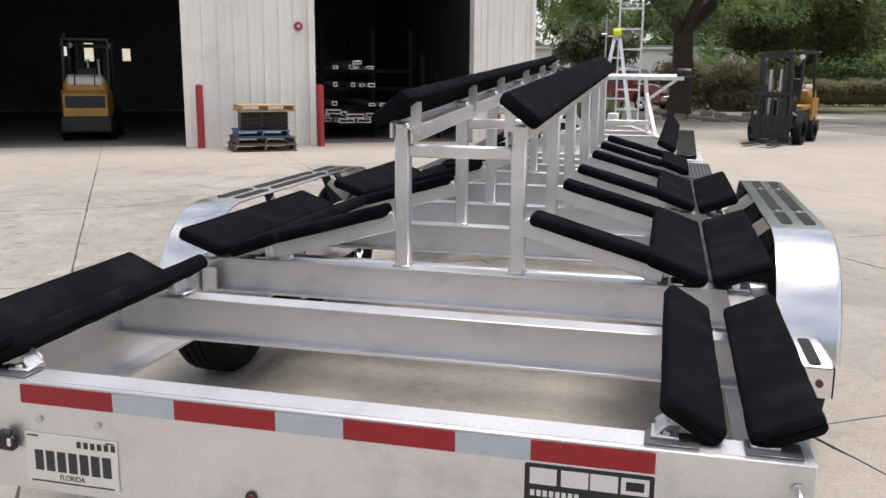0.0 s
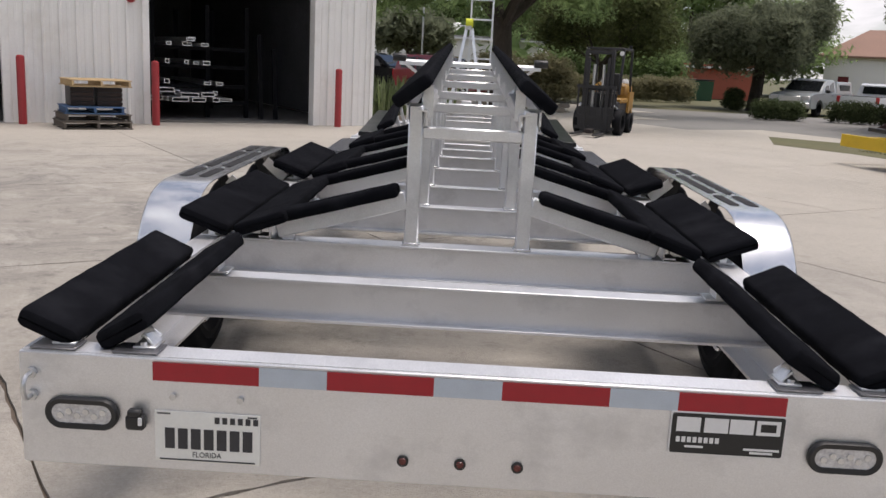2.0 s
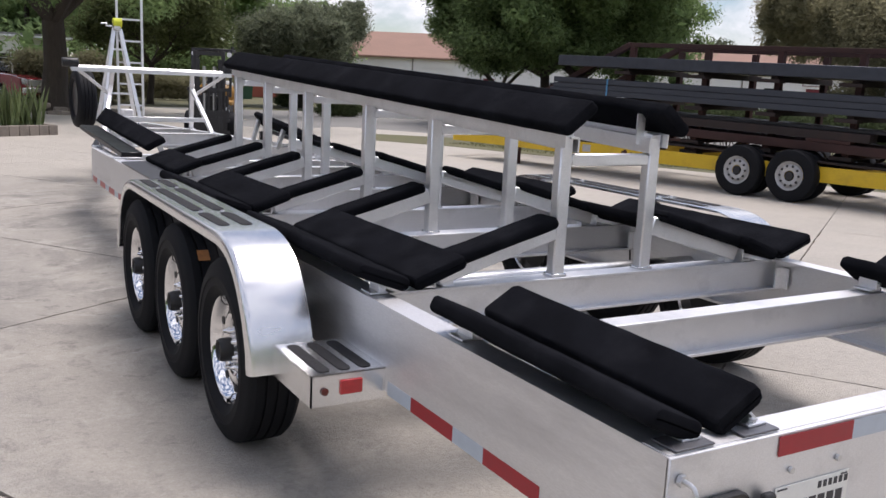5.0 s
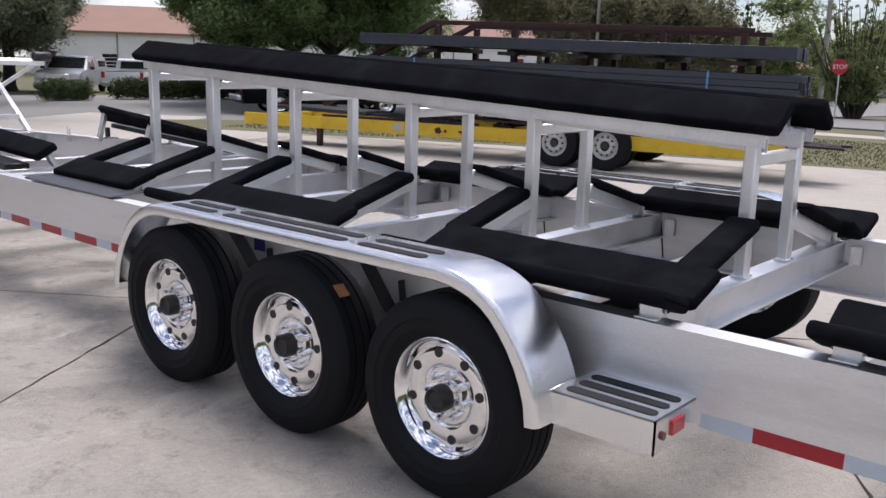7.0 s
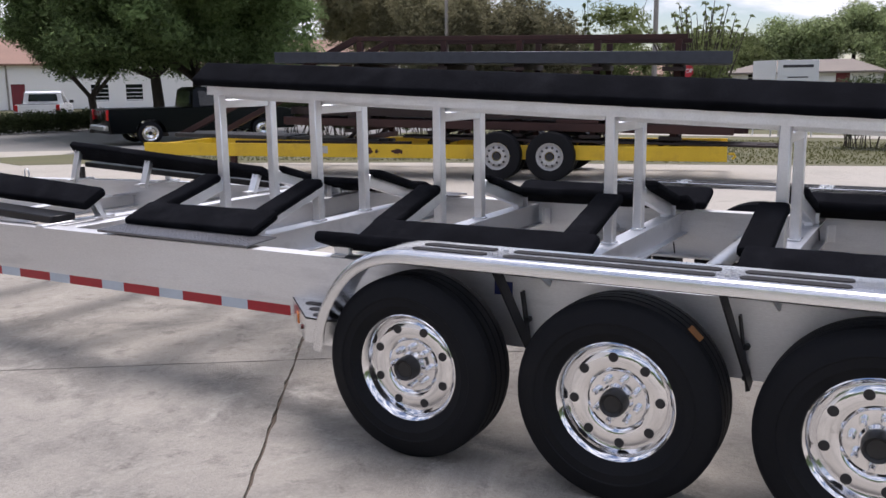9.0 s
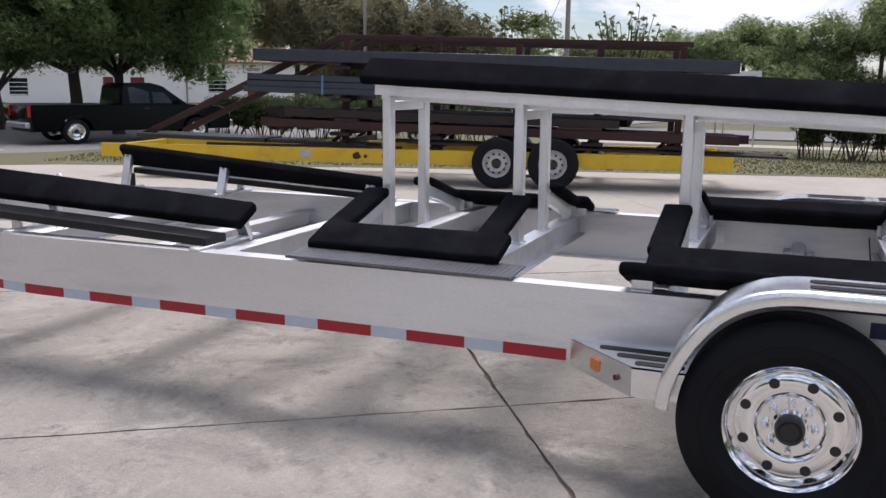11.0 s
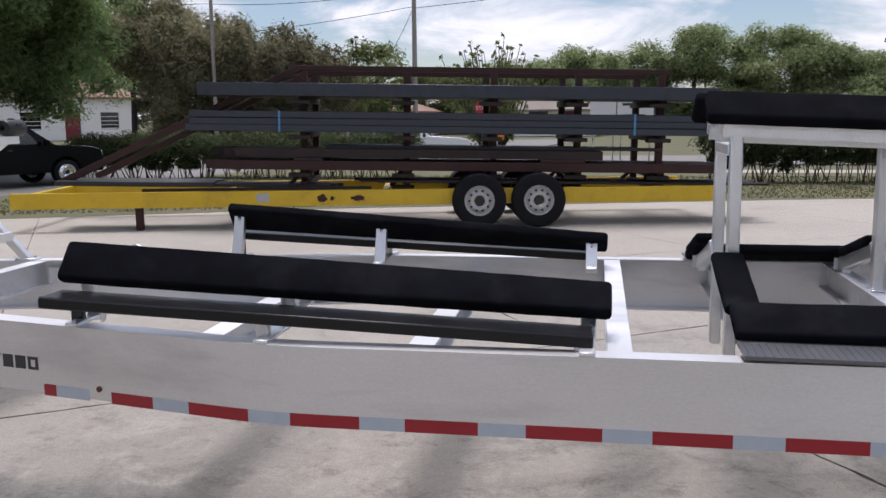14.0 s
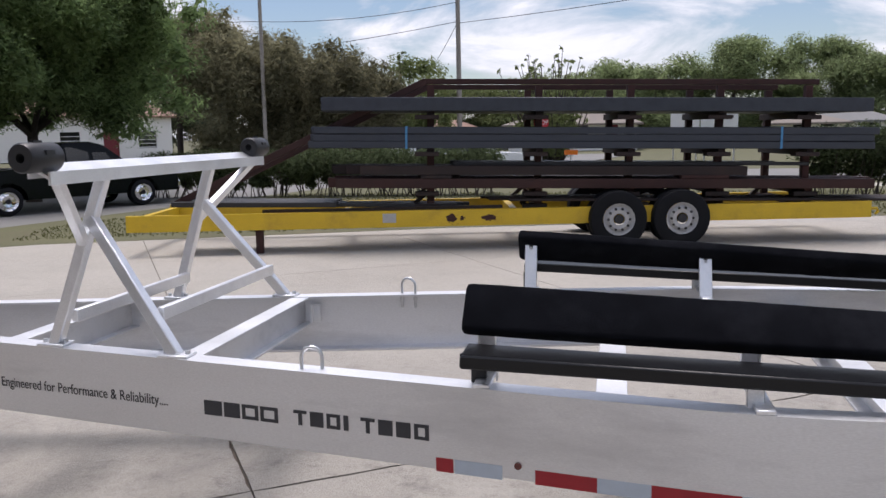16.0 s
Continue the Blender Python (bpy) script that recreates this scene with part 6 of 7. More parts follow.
tree("palm_tree", "shaggy palm behind the parked cars", (-3.2, 47.0), 0.18, 2.2, 1.4, 7, 3500, 0.22, LEAF_GREY, 113, 0.8, droop=0.9)
STONES = thing("stone_ring", "ring of rough border stones round the oak", "stones", pose(1.9, 29.6, 0))
rnd = random.Random(5)
for i in range(22):
    a = 2 * math.pi * i / 22
    part("stone", Geo().box((1.6 * math.cos(a), 0.9 * math.sin(a), 0.07), (0.42, 0.26, 0.15), pose(0, 0, 0, rnd.uniform(-8, 8), rnd.uniform(-8, 8), 0), 0.05), STONE, STONES)
part("stone", Geo().box((0.9, -0.5, 0.20), (0.9, 0.3, 0.14), pose(0, 0, 0, 4, 3, 8), 0.05), STONE, STONES)


def shrub_row(name, label, pts, h, w, leaves, size, mat, seed, stems=True, gap=1.0):
    ob = thing(name, label, "hedge", pose(pts[0][0], pts[0][1], 0))
    rnd = random.Random(seed)
    clumps, g = [], Geo()
    for (x0, y0), (x1, y1) in zip(pts, pts[1:]):
        L = math.hypot(x1 - x0, y1 - y0)
        n = max(1, int(L / gap))
        for i in range(n):
            k = (i + rnd.uniform(0.2, 0.8)) / n
            x, y = x0 + (x1 - x0) * k - pts[0][0], y0 + (y1 - y0) * k - pts[0][1]
            hh = h * rnd.uniform(0.92, 1.06)
            clumps.append(((x, y, hh * 0.66), (w * rnd.uniform(0.8, 1.1), w * rnd.uniform(0.8, 1.1), hh * 0.34)))
            if stems:
                for _ in range(7):
                    a, k, s = rnd.uniform(0, 6.28), rnd.uniform(0.15, 0.42), rnd.uniform(0.008, 0.02)
                    bx, by = x + rnd.uniform(-0.22, 0.22), y + rnd.uniform(-0.22, 0.22)
                    mx, my = bx + k * 0.45 * math.cos(a) + rnd.uniform(-0.07, 0.07), by + k * 0.45 * math.sin(a) + rnd.uniform(-0.07, 0.07)
                    g.tube([(bx, by, -0.02), (mx, my, hh * rnd.uniform(0.22, 0.38)), (bx + k * math.cos(a), by + k * math.sin(a), hh * 0.68)], [s, s * 0.8, s * 0.5], 5)
                for _ in range(2):
                    clumps.append(((x + rnd.uniform(-0.2, 0.2), y + rnd.uniform(-0.2, 0.2), hh * rnd.uniform(0.26, 0.42)), (w * rnd.uniform(0.25, 0.5), w * rnd.uniform(0.25, 0.5), hh * rnd.uniform(0.06, 0.14))))
            else:
                clumps.append(((x, y, hh * 0.28), (w, w, hh * 0.30)))
    if stems:
        part("stem", g, BARK, ob)
    leafy("foliage", clumps, leaves, size, mat, ob, seed + 1)
    return ob


shrub_row("hedge", "open leggy dark green hedge along the lawn", [(17.6, -8.0), (17.9, 4.2)], 1.62, 0.62, 60000, 0.06, LEAF_DARK, 201, True, 0.42)
shrub_row("hedge", "open leggy dark green hedge behind the loaded trailer", [(19.2, 11.8), (19.0, 21.5)], 1.3, 0.6, 52000, 0.055, LEAF_DARK, 203, True, 0.42)
shrub_row("hedge", "short clipped dark hedge beside the willow", [(11.0, 31.9), (12.8, 32.2)], 0.8, 0.42, 6000, 0.06, LEAF_DARK, 205, False, 0.3)
shrub_row("hedge", "low clipped dark hedge along the drive", [(14.2, 32.6), (19.6, 31.2)], 0.85, 0.45, 16000, 0.06, LEAF_DARK, 206, False, 0.3)
shrub_row("shrub", "small bush at the foot of the willow", [(12.5, 40.8), (13.0, 40.9)], 1.0, 0.6, 2500, 0.08, LEAF_DARK, 211, False, 0.5)
shrub_row("shrub", "small bush by the drooping tree", [(15.0, 40.6), (15.5, 40.6)], 0.9, 0.5, 2500, 0.08, LEAF_DARK, 213, False, 0.5)
shrub_row("shrubs", "tall brownish shrubs behind the oak", [(0.5, 37.0), (4.6, 37.6)], 2.1, 0.9, 14000, 0.10, LEAF_OLIVE, 207, False, 0.7)
shrub_row("hedge", "low rough brownish hedge across the drive", [(5.4, 46.0), (12.2, 47.5)], 1.35, 0.6, 14000, 0.09, LEAF_OLIVE, 215, False, 0.5)
shrub_row("shrubs", "brownish undergrowth below the olive-brown trees", [(40.6, 20.6), (40.4, 30.4)], 2.5, 1.0, 24000, 0.10, LEAF_OLIVE, 219, False, 0.7)
shrub_row("shrubs", "dark bank of shrubs across the drive", [(5.5, 53.0), (13.2, 54.0)], 3.2, 1.4, 14000, 0.13, LEAF, 209, False, 1.0)


def far_trees(name, label, spots, leaves, size, mat, seed):
    ob = thing(name, label, "trees", pose(spots[0][0], spots[0][1], 0))
    rnd = random.Random(seed)
    clumps, g = [], Geo()
    for x, y, w, h in spots:
        x, y = x - spots[0][0], y - spots[0][1]
        g.tube([(x, y, -0.1), (x + 0.1, y, h * 0.35), (x, y, h * 0.7)], [0.25, 0.2, 0.1], 7)
        for _ in range(15):
            a, k = rnd.uniform(0, 6.28), rnd.uniform(0, 1) ** 0.5
            z = rnd.uniform(0.10, 0.90) * h
            q = min(1.0, 1.45 - z / h)
            clumps.append(((x + w * 0.6 * k * q * math.cos(a), y + w * 0.6 * k * q * math.sin(a), z), (w * rnd.uniform(0.24, 0.42), w * rnd.uniform(0.24, 0.42), h * rnd.uniform(0.11, 0.19))))
    part("trunk_group", g, BARK, ob)
    crown = leafy("crowns", clumps, leaves, size, mat, ob, seed + 1)
    tagged(ob, kind="stuff")
    return ob


rnd = random.Random(77)
BELT = ((14.0, 7.2), (9.5, 7.9), (5.0, 8.0), (1.4, 8.4), (-2.0, 9.9), (-5.6, 8.6), (-9.2, 9.8), (-13.6, 9.8), (-17.0, 7.4), (-21.5, 7.3), (-26.5, 7.8), (-32.0, 8.2), (-38.0, 8.0), (-44.0, 8.4))
far_trees("tree_belt", "belt of rounded green trees behind the houses on the road side", [(84 + rnd.uniform(-2, 2), y, 6.6, h) for y, h in BELT], 300000, 0.17, LEAF_FAR, 301)
far_trees("tree_belt", "belt of lighter trees beyond the crossing", [(86 + rnd.uniform(-4, 4), 19 + 5.5 * i, 7, rnd.uniform(5.2, 6.6)) for i in range(5)], 100000, 0.17, LEAF_LIGHT, 303)
far_trees("tree_belt", "tall grey-green trees behind the white building", [(88 - 9.0 * i, 58 + 6.2 * i, 12, rnd.uniform(7, 9)) for i in range(3)], 30000, 0.34, LEAF_GREY, 305)
far_trees("tree_belt", "dark tall trees across the drive", [(4 + 7.5 * i, 72 + 2.5 * i, 12, rnd.uniform(10, 14)) for i in range(4)], 36000, 0.34, LEAF, 307)
far_trees("tree_belt", "trees behind the low white buildings", [(-16 + 7 * i, 82 + rnd.uniform(-4, 4), 9, rnd.uniform(7, 10)) for i in range(4)], 20000, 0.32, LEAF, 309)


def tufted(label, x, y, w, h, shoots, seed):
    """A thin many-stemmed tree: bare upright shoots with small tufts of leaves near their tips."""
    ob = thing("tufted_tree", label, "tree", pose(x, y, 0))
    rnd = random.Random(seed)
    g, clumps = Geo(), []
    for i in range(shoots):
        a, k = rnd.uniform(0, 6.28), rnd.uniform(0.1, 1.0)
        top = Vector((w * k * math.cos(a), w * k * math.sin(a), h * rnd.uniform(0.72, 1.0) * (1.06 - 0.16 * k)))
        foot = Vector((top.x * 0.12, top.y * 0.12, -0.05))
        mid = foot.lerp(top, 0.5) + Vector((rnd.uniform(-0.2, 0.2), rnd.uniform(-0.2, 0.2), -0.15))
        g.tube([foot, mid, top], [0.045, 0.03, 0.012], 6)
        for f in (0.25, 0.4, 0.52, 0.64, 0.76, 0.88, 1.0):
            q = mid.lerp(top, f * 2 - 1) if f > 0.5 else foot.lerp(mid, f * 2)
            r = (0.09 if f > 0.85 else 0.17 if f > 0.6 else 0.34) * rnd.uniform(0.5, 1.5)
            clumps.append(((q.x + rnd.uniform(-0.15, 0.15), q.y + rnd.uniform(-0.15, 0.15), q.z), (r, r, r * 0.8)))
    part("trunk", g, BARK, ob)
    leafy("crown", clumps, 18000, 0.06, LEAF_LIGHT, ob, seed + 1)
    return ob


tufted("thin many-stemmed tree with sparse tufted shoots across the lawn", 34.4, 11.3, 2.5, 4.95, 56, 315)
tufted("thin tufted sapling beside the round green tree", 45.0, 20.3, 0.9, 6.2, 9, 317)
far_trees("tree_group", "round green tree by the far utility pole", [(54, 21.4, 4.3, 6.9)], 9000, 0.16, LEAF_LIGHT, 313)
# two unseen belts, added so the bare metal reflects something darker
far_trees("tree_belt", "unseen line of trees added beyond the yard to darken reflections", [(-52 + rnd.uniform(-2, 2), -34 + 8.5 * i, 12, rnd.uniform(8, 11)) for i in range(10)], 40000, 0.40, LEAF, 317)
far_trees("tree_belt", "unseen line of trees added behind the trailer tail to darken reflections", [(-40 + 8.5 * i, -36 + rnd.uniform(-2, 2), 12, rnd.uniform(8, 11)) for i in range(8)], 32000, 0.40, LEAF, 319)


# ---- bed of spear-leaved plants at the shed corner ----
bed = thing("planter_bed", "low brick-edged bed at the corner of the shed", "planter", SH @ pose(0.9, 0.6, 0))
for i in range(10):
    part("edging_brick", Geo().box((0.35 + 0.24 * i, -0.1, 0.10), (0.23, 0.14, 0.24), e=0.012), STONE, bed)
for j in range(8):
    part("edging_brick", Geo().box((2.65, 0.12 + 0.24 * j, 0.10), (0.14, 0.23, 0.24), e=0.012), STONE, bed)
part("soil", Geo().box((1.4, 1.1, 0.08), (2.4, 2.2, 0.18)), BARK, bed)
g, rnd = Geo(), random.Random(9)
for _ in range(420):
    x, y = rnd.uniform(0.25, 2.55), rnd.uniform(0.05, 2.0)
    h, a = rnd.uniform(0.55, 1.05), rnd.uniform(0, 6.28)
    w = rnd.uniform(0.025, 0.045)
    dx, dy = math.cos(a) * w, math.sin(a) * w
    lx, ly = rnd.uniform(-0.3, 0.3) * h, rnd.uniform(-0.3, 0.3) * h
    g.put([(x - dx, y - dy, 0.15), (x + dx, y + dy, 0.15), (x + dx * 1.1 + lx * 0.4, y + dy * 1.1 + ly * 0.4, 0.15 + h * 0.55), (x + lx, y + ly, 0.15 + h), (x - dx * 1.1 + lx * 0.4, y - dy * 1.1 + ly * 0.4, 0.15 + h * 0.55)], [(0, 1, 2, 3, 4)])
plants = raw("spear_plants", g, SPEAR)
plants.matrix_world = SH @ pose(0.9, 0.6, 0)
tagged(plants, "thick stand of upright spear-leaved plants in the bed", "plants", kind="stuff")


# ---- vehicles ----
def loft(sections, mat, name, parent, label=""):
    """A skin through outlines of equal length."""
    n = len(sections[0])
    vs = [p for s in sections for p in s]
    fs = [(i * n + j, i * n + (j + 1) % n, (i + 1) * n + (j + 1) % n, (i + 1) * n + j) for i in range(len(sections) - 1) for j in range(n)]
    fs += [tuple(range(n)), tuple(range((len(sections) - 1) * n, len(sections) * n))]
    return part(name, Geo().put(vs, fs), mat, parent, label)


def body_from(profile, half, parent, mat, name, tuck=0.06, label=""):
    """A body whose side outline is profile (x, z); the sides lean in a little towards the top and are rounded."""
    zs = [z for _, z in profile]
    z0, z1 = min(zs), max(zs)
    secs = []
    for y, shrink in ((-half, 0.05), (-half + 0.05, 0.0), (half - 0.05, 0.0), (half, 0.05)):
        cx, cz = sum(x for x, _ in profile) / len(profile), (z0 + z1) / 2
        sec = []
        for x, z in profile:
            k = (z - z0) / (z1 - z0)
            yy = y * (1 - tuck * k * k)
            sec.append((x + (cx - x) * shrink * 0.25, yy, z + (cz - z) * shrink))
        secs.append(sec)
    return loft(secs, mat, name, parent, label)


def vehicle(kind, m, paint, label, category, L=5.6, cap=False):
    """Faces +x. kind: pickup or wagon."""
    ob = thing(kind, label, category, m)
    hw, f, r = 0.95, L / 2, -L / 2
    fx, rx = f - (1.08 if kind == 'pickup_truck' else 0.95), r + 1.15
    arch = lambda cx: [(cx + 0.44 * math.cos(radians(a)), 0.36 + 0.46 * math.sin(radians(a))) for a in (0, 25, 50, 75, 100, 125, 150, 180)]
    low = [(f - 0.02, 0.42), (f, 0.62), (f - 0.05, 0.98), (f - 0.35, 1.08), (f - 1.45, 1.16)]
    low += [(r + 0.02, 1.12), (r, 0.95), (r + 0.02, 0.50)]
    under = [(r + 0.05, 0.36)] + list(reversed(arch(rx))) + list(reversed(arch(fx))) + [(f - 0.06, 0.36)]
    body_from(low + under, hw, ob, paint, "body", 0.05)
    if kind == "pickup_truck":
        cab = [(f - 1.30, 1.13), (f - 2.05, 1.72), (f - 2.35, 1.80), (f - 3.00, 1.79), (f - 3.15, 1.70), (f - 3.22, 1.10)]
        back = f - 3.05
    else:
        cab = [(f - 1.35, 1.13), (f - 2.05, 1.68), (f - 2.35, 1.78), (r + 0.45, 1.78), (r + 0.20, 1.62), (r + 0.06, 1.10)]
        back = r + 0.35
    body_from(cab, hw - 0.09, ob, paint, "cab", 0.14)
    for s in (-1, 1):
        n = 2 if kind == "pickup_truck" else 3
        x1, x0 = f - 1.72, back
        for i in range(n):
            a, b = x1 - (x1 - x0) * i / n - 0.05, x1 - (x1 - x0) * (i + 1) / n + 0.05
            top = 0.36 if i == 0 else 0.0
            y = s * (hw - 0.09)
            part("window", Geo().put([(a, y * 1.006 + s * 0.004, 1.18), (b, y * 1.006 + s * 0.004, 1.18), (b, y * 0.885 + s * 0.004, 1.66), (a - top * 0.9, y * 0.885 + s * 0.004, 1.66),
                                      (a, y * 0.98, 1.18), (b, y * 0.98, 1.18), (b, y * 0.86, 1.66), (a - top * 0.9, y * 0.86, 1.66)],
                                     [(0, 1, 2, 3), (4, 5, 6, 7), (0, 1, 5, 4), (1, 2, 6, 5), (2, 3, 7, 6), (3, 0, 4, 7)]), GLASS, ob)
        for x in (fx, rx):
            wheel_simple(0.36, 0.24, POLISHED, ob, pose(x, s * (hw - 0.12), 0.36, 0, 0, -90 * s + 180 if s > 0 else 90 * -s + 180 - 180), 0.66)
        part("headlamp", Geo().box((f - 0.05, s * 0.70, 0.86), (0.10, 0.36, 0.20), e=0.03), CLEAR_LENS, ob)
        part("tail_lamp", Geo().box((r + 0.015, s * 0.84, 0.95), (0.06, 0.15, 0.32), e=0.01), RED_LENS, ob)
        part("mirror", Geo().box((f - 1.65, s * (hw + 0.09), 1.22), (0.10, 0.18, 0.16), e=0.03), paint if paint is CAR_BLACK else BLACK, ob)
        part("door_handle", Geo().box((f - 2.55, s * (hw + 0.002), 1.02), (0.14, 0.025, 0.03), e=0.008), BLACK, ob)
    part("windscreen", Geo().put([(f - 1.36, -0.76, 1.20), (f - 1.36, 0.76, 1.20), (f - 1.98, 0.70, 1.70), (f - 1.98, -0.70, 1.70), (f - 1.44, -0.76, 1.16), (f - 1.44, 0.76, 1.16), (f - 2.06, 0.70, 1.66), (f - 2.06, -0.70, 1.66)],
                                 [(0, 1, 2, 3), (4, 5, 6, 7), (0, 1, 5, 4), (1, 2, 6, 5), (2, 3, 7, 6), (3, 0, 4, 7)]), GLASS, ob)
    part("grille", Geo().box((f - 0.005, 0, 0.80), (0.06, 0.95, 0.26), e=0.02), GALV, ob)
    part("front_bumper", Geo().box((f + 0.02, 0, 0.54), (0.14, 1.80, 0.20), e=0.04), GALV if paint is not CAR_BLACK else POLISHED, ob)
    part("rear_bumper", Geo().box((r - 0.03, 0, 0.55), (0.14, 1.75, 0.16), e=0.04), GALV, ob)
    if kind == "pickup_truck":
        part("rear_window", Geo().put([(f - 3.235, -0.62, 1.26), (f - 3.235, 0.62, 1.26), (f - 3.175, 0.58, 1.64), (f - 3.175, -0.58, 1.64), (f - 3.15, -0.62, 1.26), (f - 3.15, 0.62, 1.26), (f - 3.09, 0.58, 1.64), (f - 3.09, -0.58, 1.64)],
                                      [(0, 1, 2, 3), (4, 5, 6, 7), (0, 1, 5, 4), (1, 2, 6, 5), (2, 3, 7, 6), (3, 0, 4, 7)]), GLASS, ob)
        if cap:
            body_from([(f - 3.25, 1.12), (f - 3.30, 1.70), (r + 0.12, 1.72), (r + 0.05, 1.12)], hw - 0.08, ob, paint, "canopy", 0.10)
            for s in (-1, 1):
                part("window", Geo().box(((f - 3.3 + r) / 2, s * (hw - 0.115), 1.40), (1.3, 0.03, 0.32), e=0.01), GLASS, ob)
        else:
            part("bed_rail", Geo().box(((f - 3.2 + r) / 2, 0, 1.10), (L - 3.3, 1.5, 0.06), e=0.01), BLACK, ob)
            part("bed_floor", Geo().box(((f - 3.2 + r) / 2, 0, 1.135), (L - 3.4, 1.55, 0.012)), BLACK, ob)
    else:
        for s in (-1, 1):
            part("roof_rail", Geo().bar((f - 2.5, s * 0.62, 1.83), (r + 0.6, s * 0.62, 1.83), 0.04, 0.03), BLACK, ob)
    return ob


vehicle("pickup_truck", pose(15.4, 21.9, 0, 0, 0, -27) @ Matrix.Diagonal((1, 1, 0.90, 1)), CAR_BLACK, "black pickup truck parked on the drive under the oak", "car", 5.65)
vehicle("pickup_truck", pose(15.9, 39.4, 0, 0, 0, 229) @ Matrix.Diagonal((1, 1, 0.9, 1)), CAR_SILVER, "silver pickup truck with a white canopy", "car", 5.4, True)
vehicle("pickup_truck", pose(18.9, 39.2, 0, 0, 0, 46) @ Matrix.Diagonal((1, 1, 0.86, 1)), CAR_WHITE, "white pickup truck parked by the hedge", "car", 5.3)
vehicle("pickup_truck", pose(22.4, 38.3, 0, 0, 0, 46) @ Matrix.Diagonal((1, 1, 0.86, 1)), CAR_WHITE, "white pickup truck with a dark rear window before the red doors", "car", 5.3)
vehicle("estate_car", pose(-0.9, 37.2, 0, 0, 0, -35), CAR_RED, "dark red off-road wagon parked behind the shed", "car", 4.7)
vehicle("estate_car", pose(-4.2, 40.0, 0, 0, 0, -20), CAR_BLACK, "dark wagon parked beside the red one", "car", 4.6)
vehicle("estate_car", pose(27.0, 13.6, 0, 0, 0, -78) @ Matrix.Diagonal((1, 1, 0.84, 1)), CAR_WHITE, "low white car on the far side road", "car", 4.6)
dump = thing("waste_skip", "dark green steel waste skip by the red wall", "skip", pose(14.0, 54.0, -0.13, 0, 0, 10))
part("bin", Geo().prism([(-0.8, 0.1), (0.8, 0.1), (0.95, 1.2), (-0.95, 1.3)], (-1.0, 0, 0), (1.0, 0, 0)), CAR_GREEN, dump)
part("lid", Geo().box((0, 0, 1.32), (2.05, 1.95, 0.06), pose(0, 0, 0, -3), 0.01), BLACK, dump)


# ---- buildings ----
def house(label, m, L, D, H, roof_h, wall, roof, openings, seed=0, flat=False):
    """A plain building: its front lies along local x at y = 0 and faces -y. openings: (kind, x, width, sill, height)."""
    ob = thing("house", label, "building", m)
    g = Geo()
    t = 0.25
    xs = sorted({0.0, L} | {o[1] for o in openings} | {o[1] + o[2] for o in openings})
    for a, b in zip(xs, xs[1:]):
        o = next((o for o in openings if o[1] <= a + 1e-6 and b <= o[1] + o[2] + 1e-6), None)
        if o is None:
            g.box(((a + b) / 2, t / 2, H / 2), (b - a, t, H))
        else:
            if o[3] > 0:
                g.box(((a + b) / 2, t / 2, o[3] / 2), (b - a, t, o[3]))
            z = o[3] + o[4]
            g.box(((a + b) / 2, t / 2, (z + H) / 2), (b - a, t, H - z))
    for x in (t / 2, L - t / 2):
        g.box((x, D / 2 + t / 2, H / 2), (t, D - t, H))
    g.box((L / 2, D, H / 2), (L, t, H))
    part("wall", g, wall, ob)
    for kind, x, w, z, h in openings:
        if kind == "window":
            fr = part("window", Geo().box((x + w / 2, 0.16, z + h / 2), (w, 0.03, h)), GLASS, ob)
            part("frame", Geo().box((x + w / 2, 0.12, z + h / 2), (w, 0.05, 0.06)).box((x + w / 2, 0.12, z + h * 0.05), (w, 0.06, 0.08)).box((x + w / 2, 0.12, z + h * 0.75), (w, 0.05, 0.05)).box((x + w / 2, 0.12, z + h * 0.27), (w, 0.05, 0.05)), SIGN_WHITE, fr)
        elif kind == "door":
            dr = part("door", Geo().box((x + w / 2, 0.15, h / 2), (w, 0.06, h), e=0.01), DOOR_RED, ob, "dark red door")
            part("handle", Geo().box((x + w * 0.85, 0.10, 1.0), (0.10, 0.05, 0.04)), GALV, dr)
        else:
            dr = part("shutter", Geo().box((x + w / 2, 0.16, h / 2), (w, 0.05, h)), STUCCO, ob, "white roller shutter")
            for i in range(8):
                part("slat", Geo().box((x + w / 2, 0.125, h * (i + 0.5) / 8), (w - 0.05, 0.03, h / 8 - 0.05)), STUCCO, dr)
    if flat:
        part("roof", Geo().box((L / 2, D / 2, H + 0.12), (L + 0.5, D + 0.5, 0.25), e=0.02), roof, ob)
        part("gutter", Geo().box((L / 2, -0.30, H + 0.05), (L + 0.4, 0.10, 0.14)), SIGN_WHITE, ob)
    else:
        e = 0.5
        vs = [(-e, -e, H), (L + e, -e, H), (L + e, D + e, H), (-e, D + e, H), (2.0, D / 2, H + roof_h), (L - 2.0, D / 2, H + roof_h)]
        vs += [(x, y, z - 0.15) for x, y, z in vs[:4]]
        part("roof", Geo().put(vs, [(0, 1, 5, 4), (1, 2, 5), (2, 3, 4, 5), (3, 0, 4), (6, 7, 8, 9), (0, 1, 7, 6), (1, 2, 8, 7), (2, 3, 9, 8), (3, 0, 6, 9)]), roof, ob, smooth=False)
    return ob


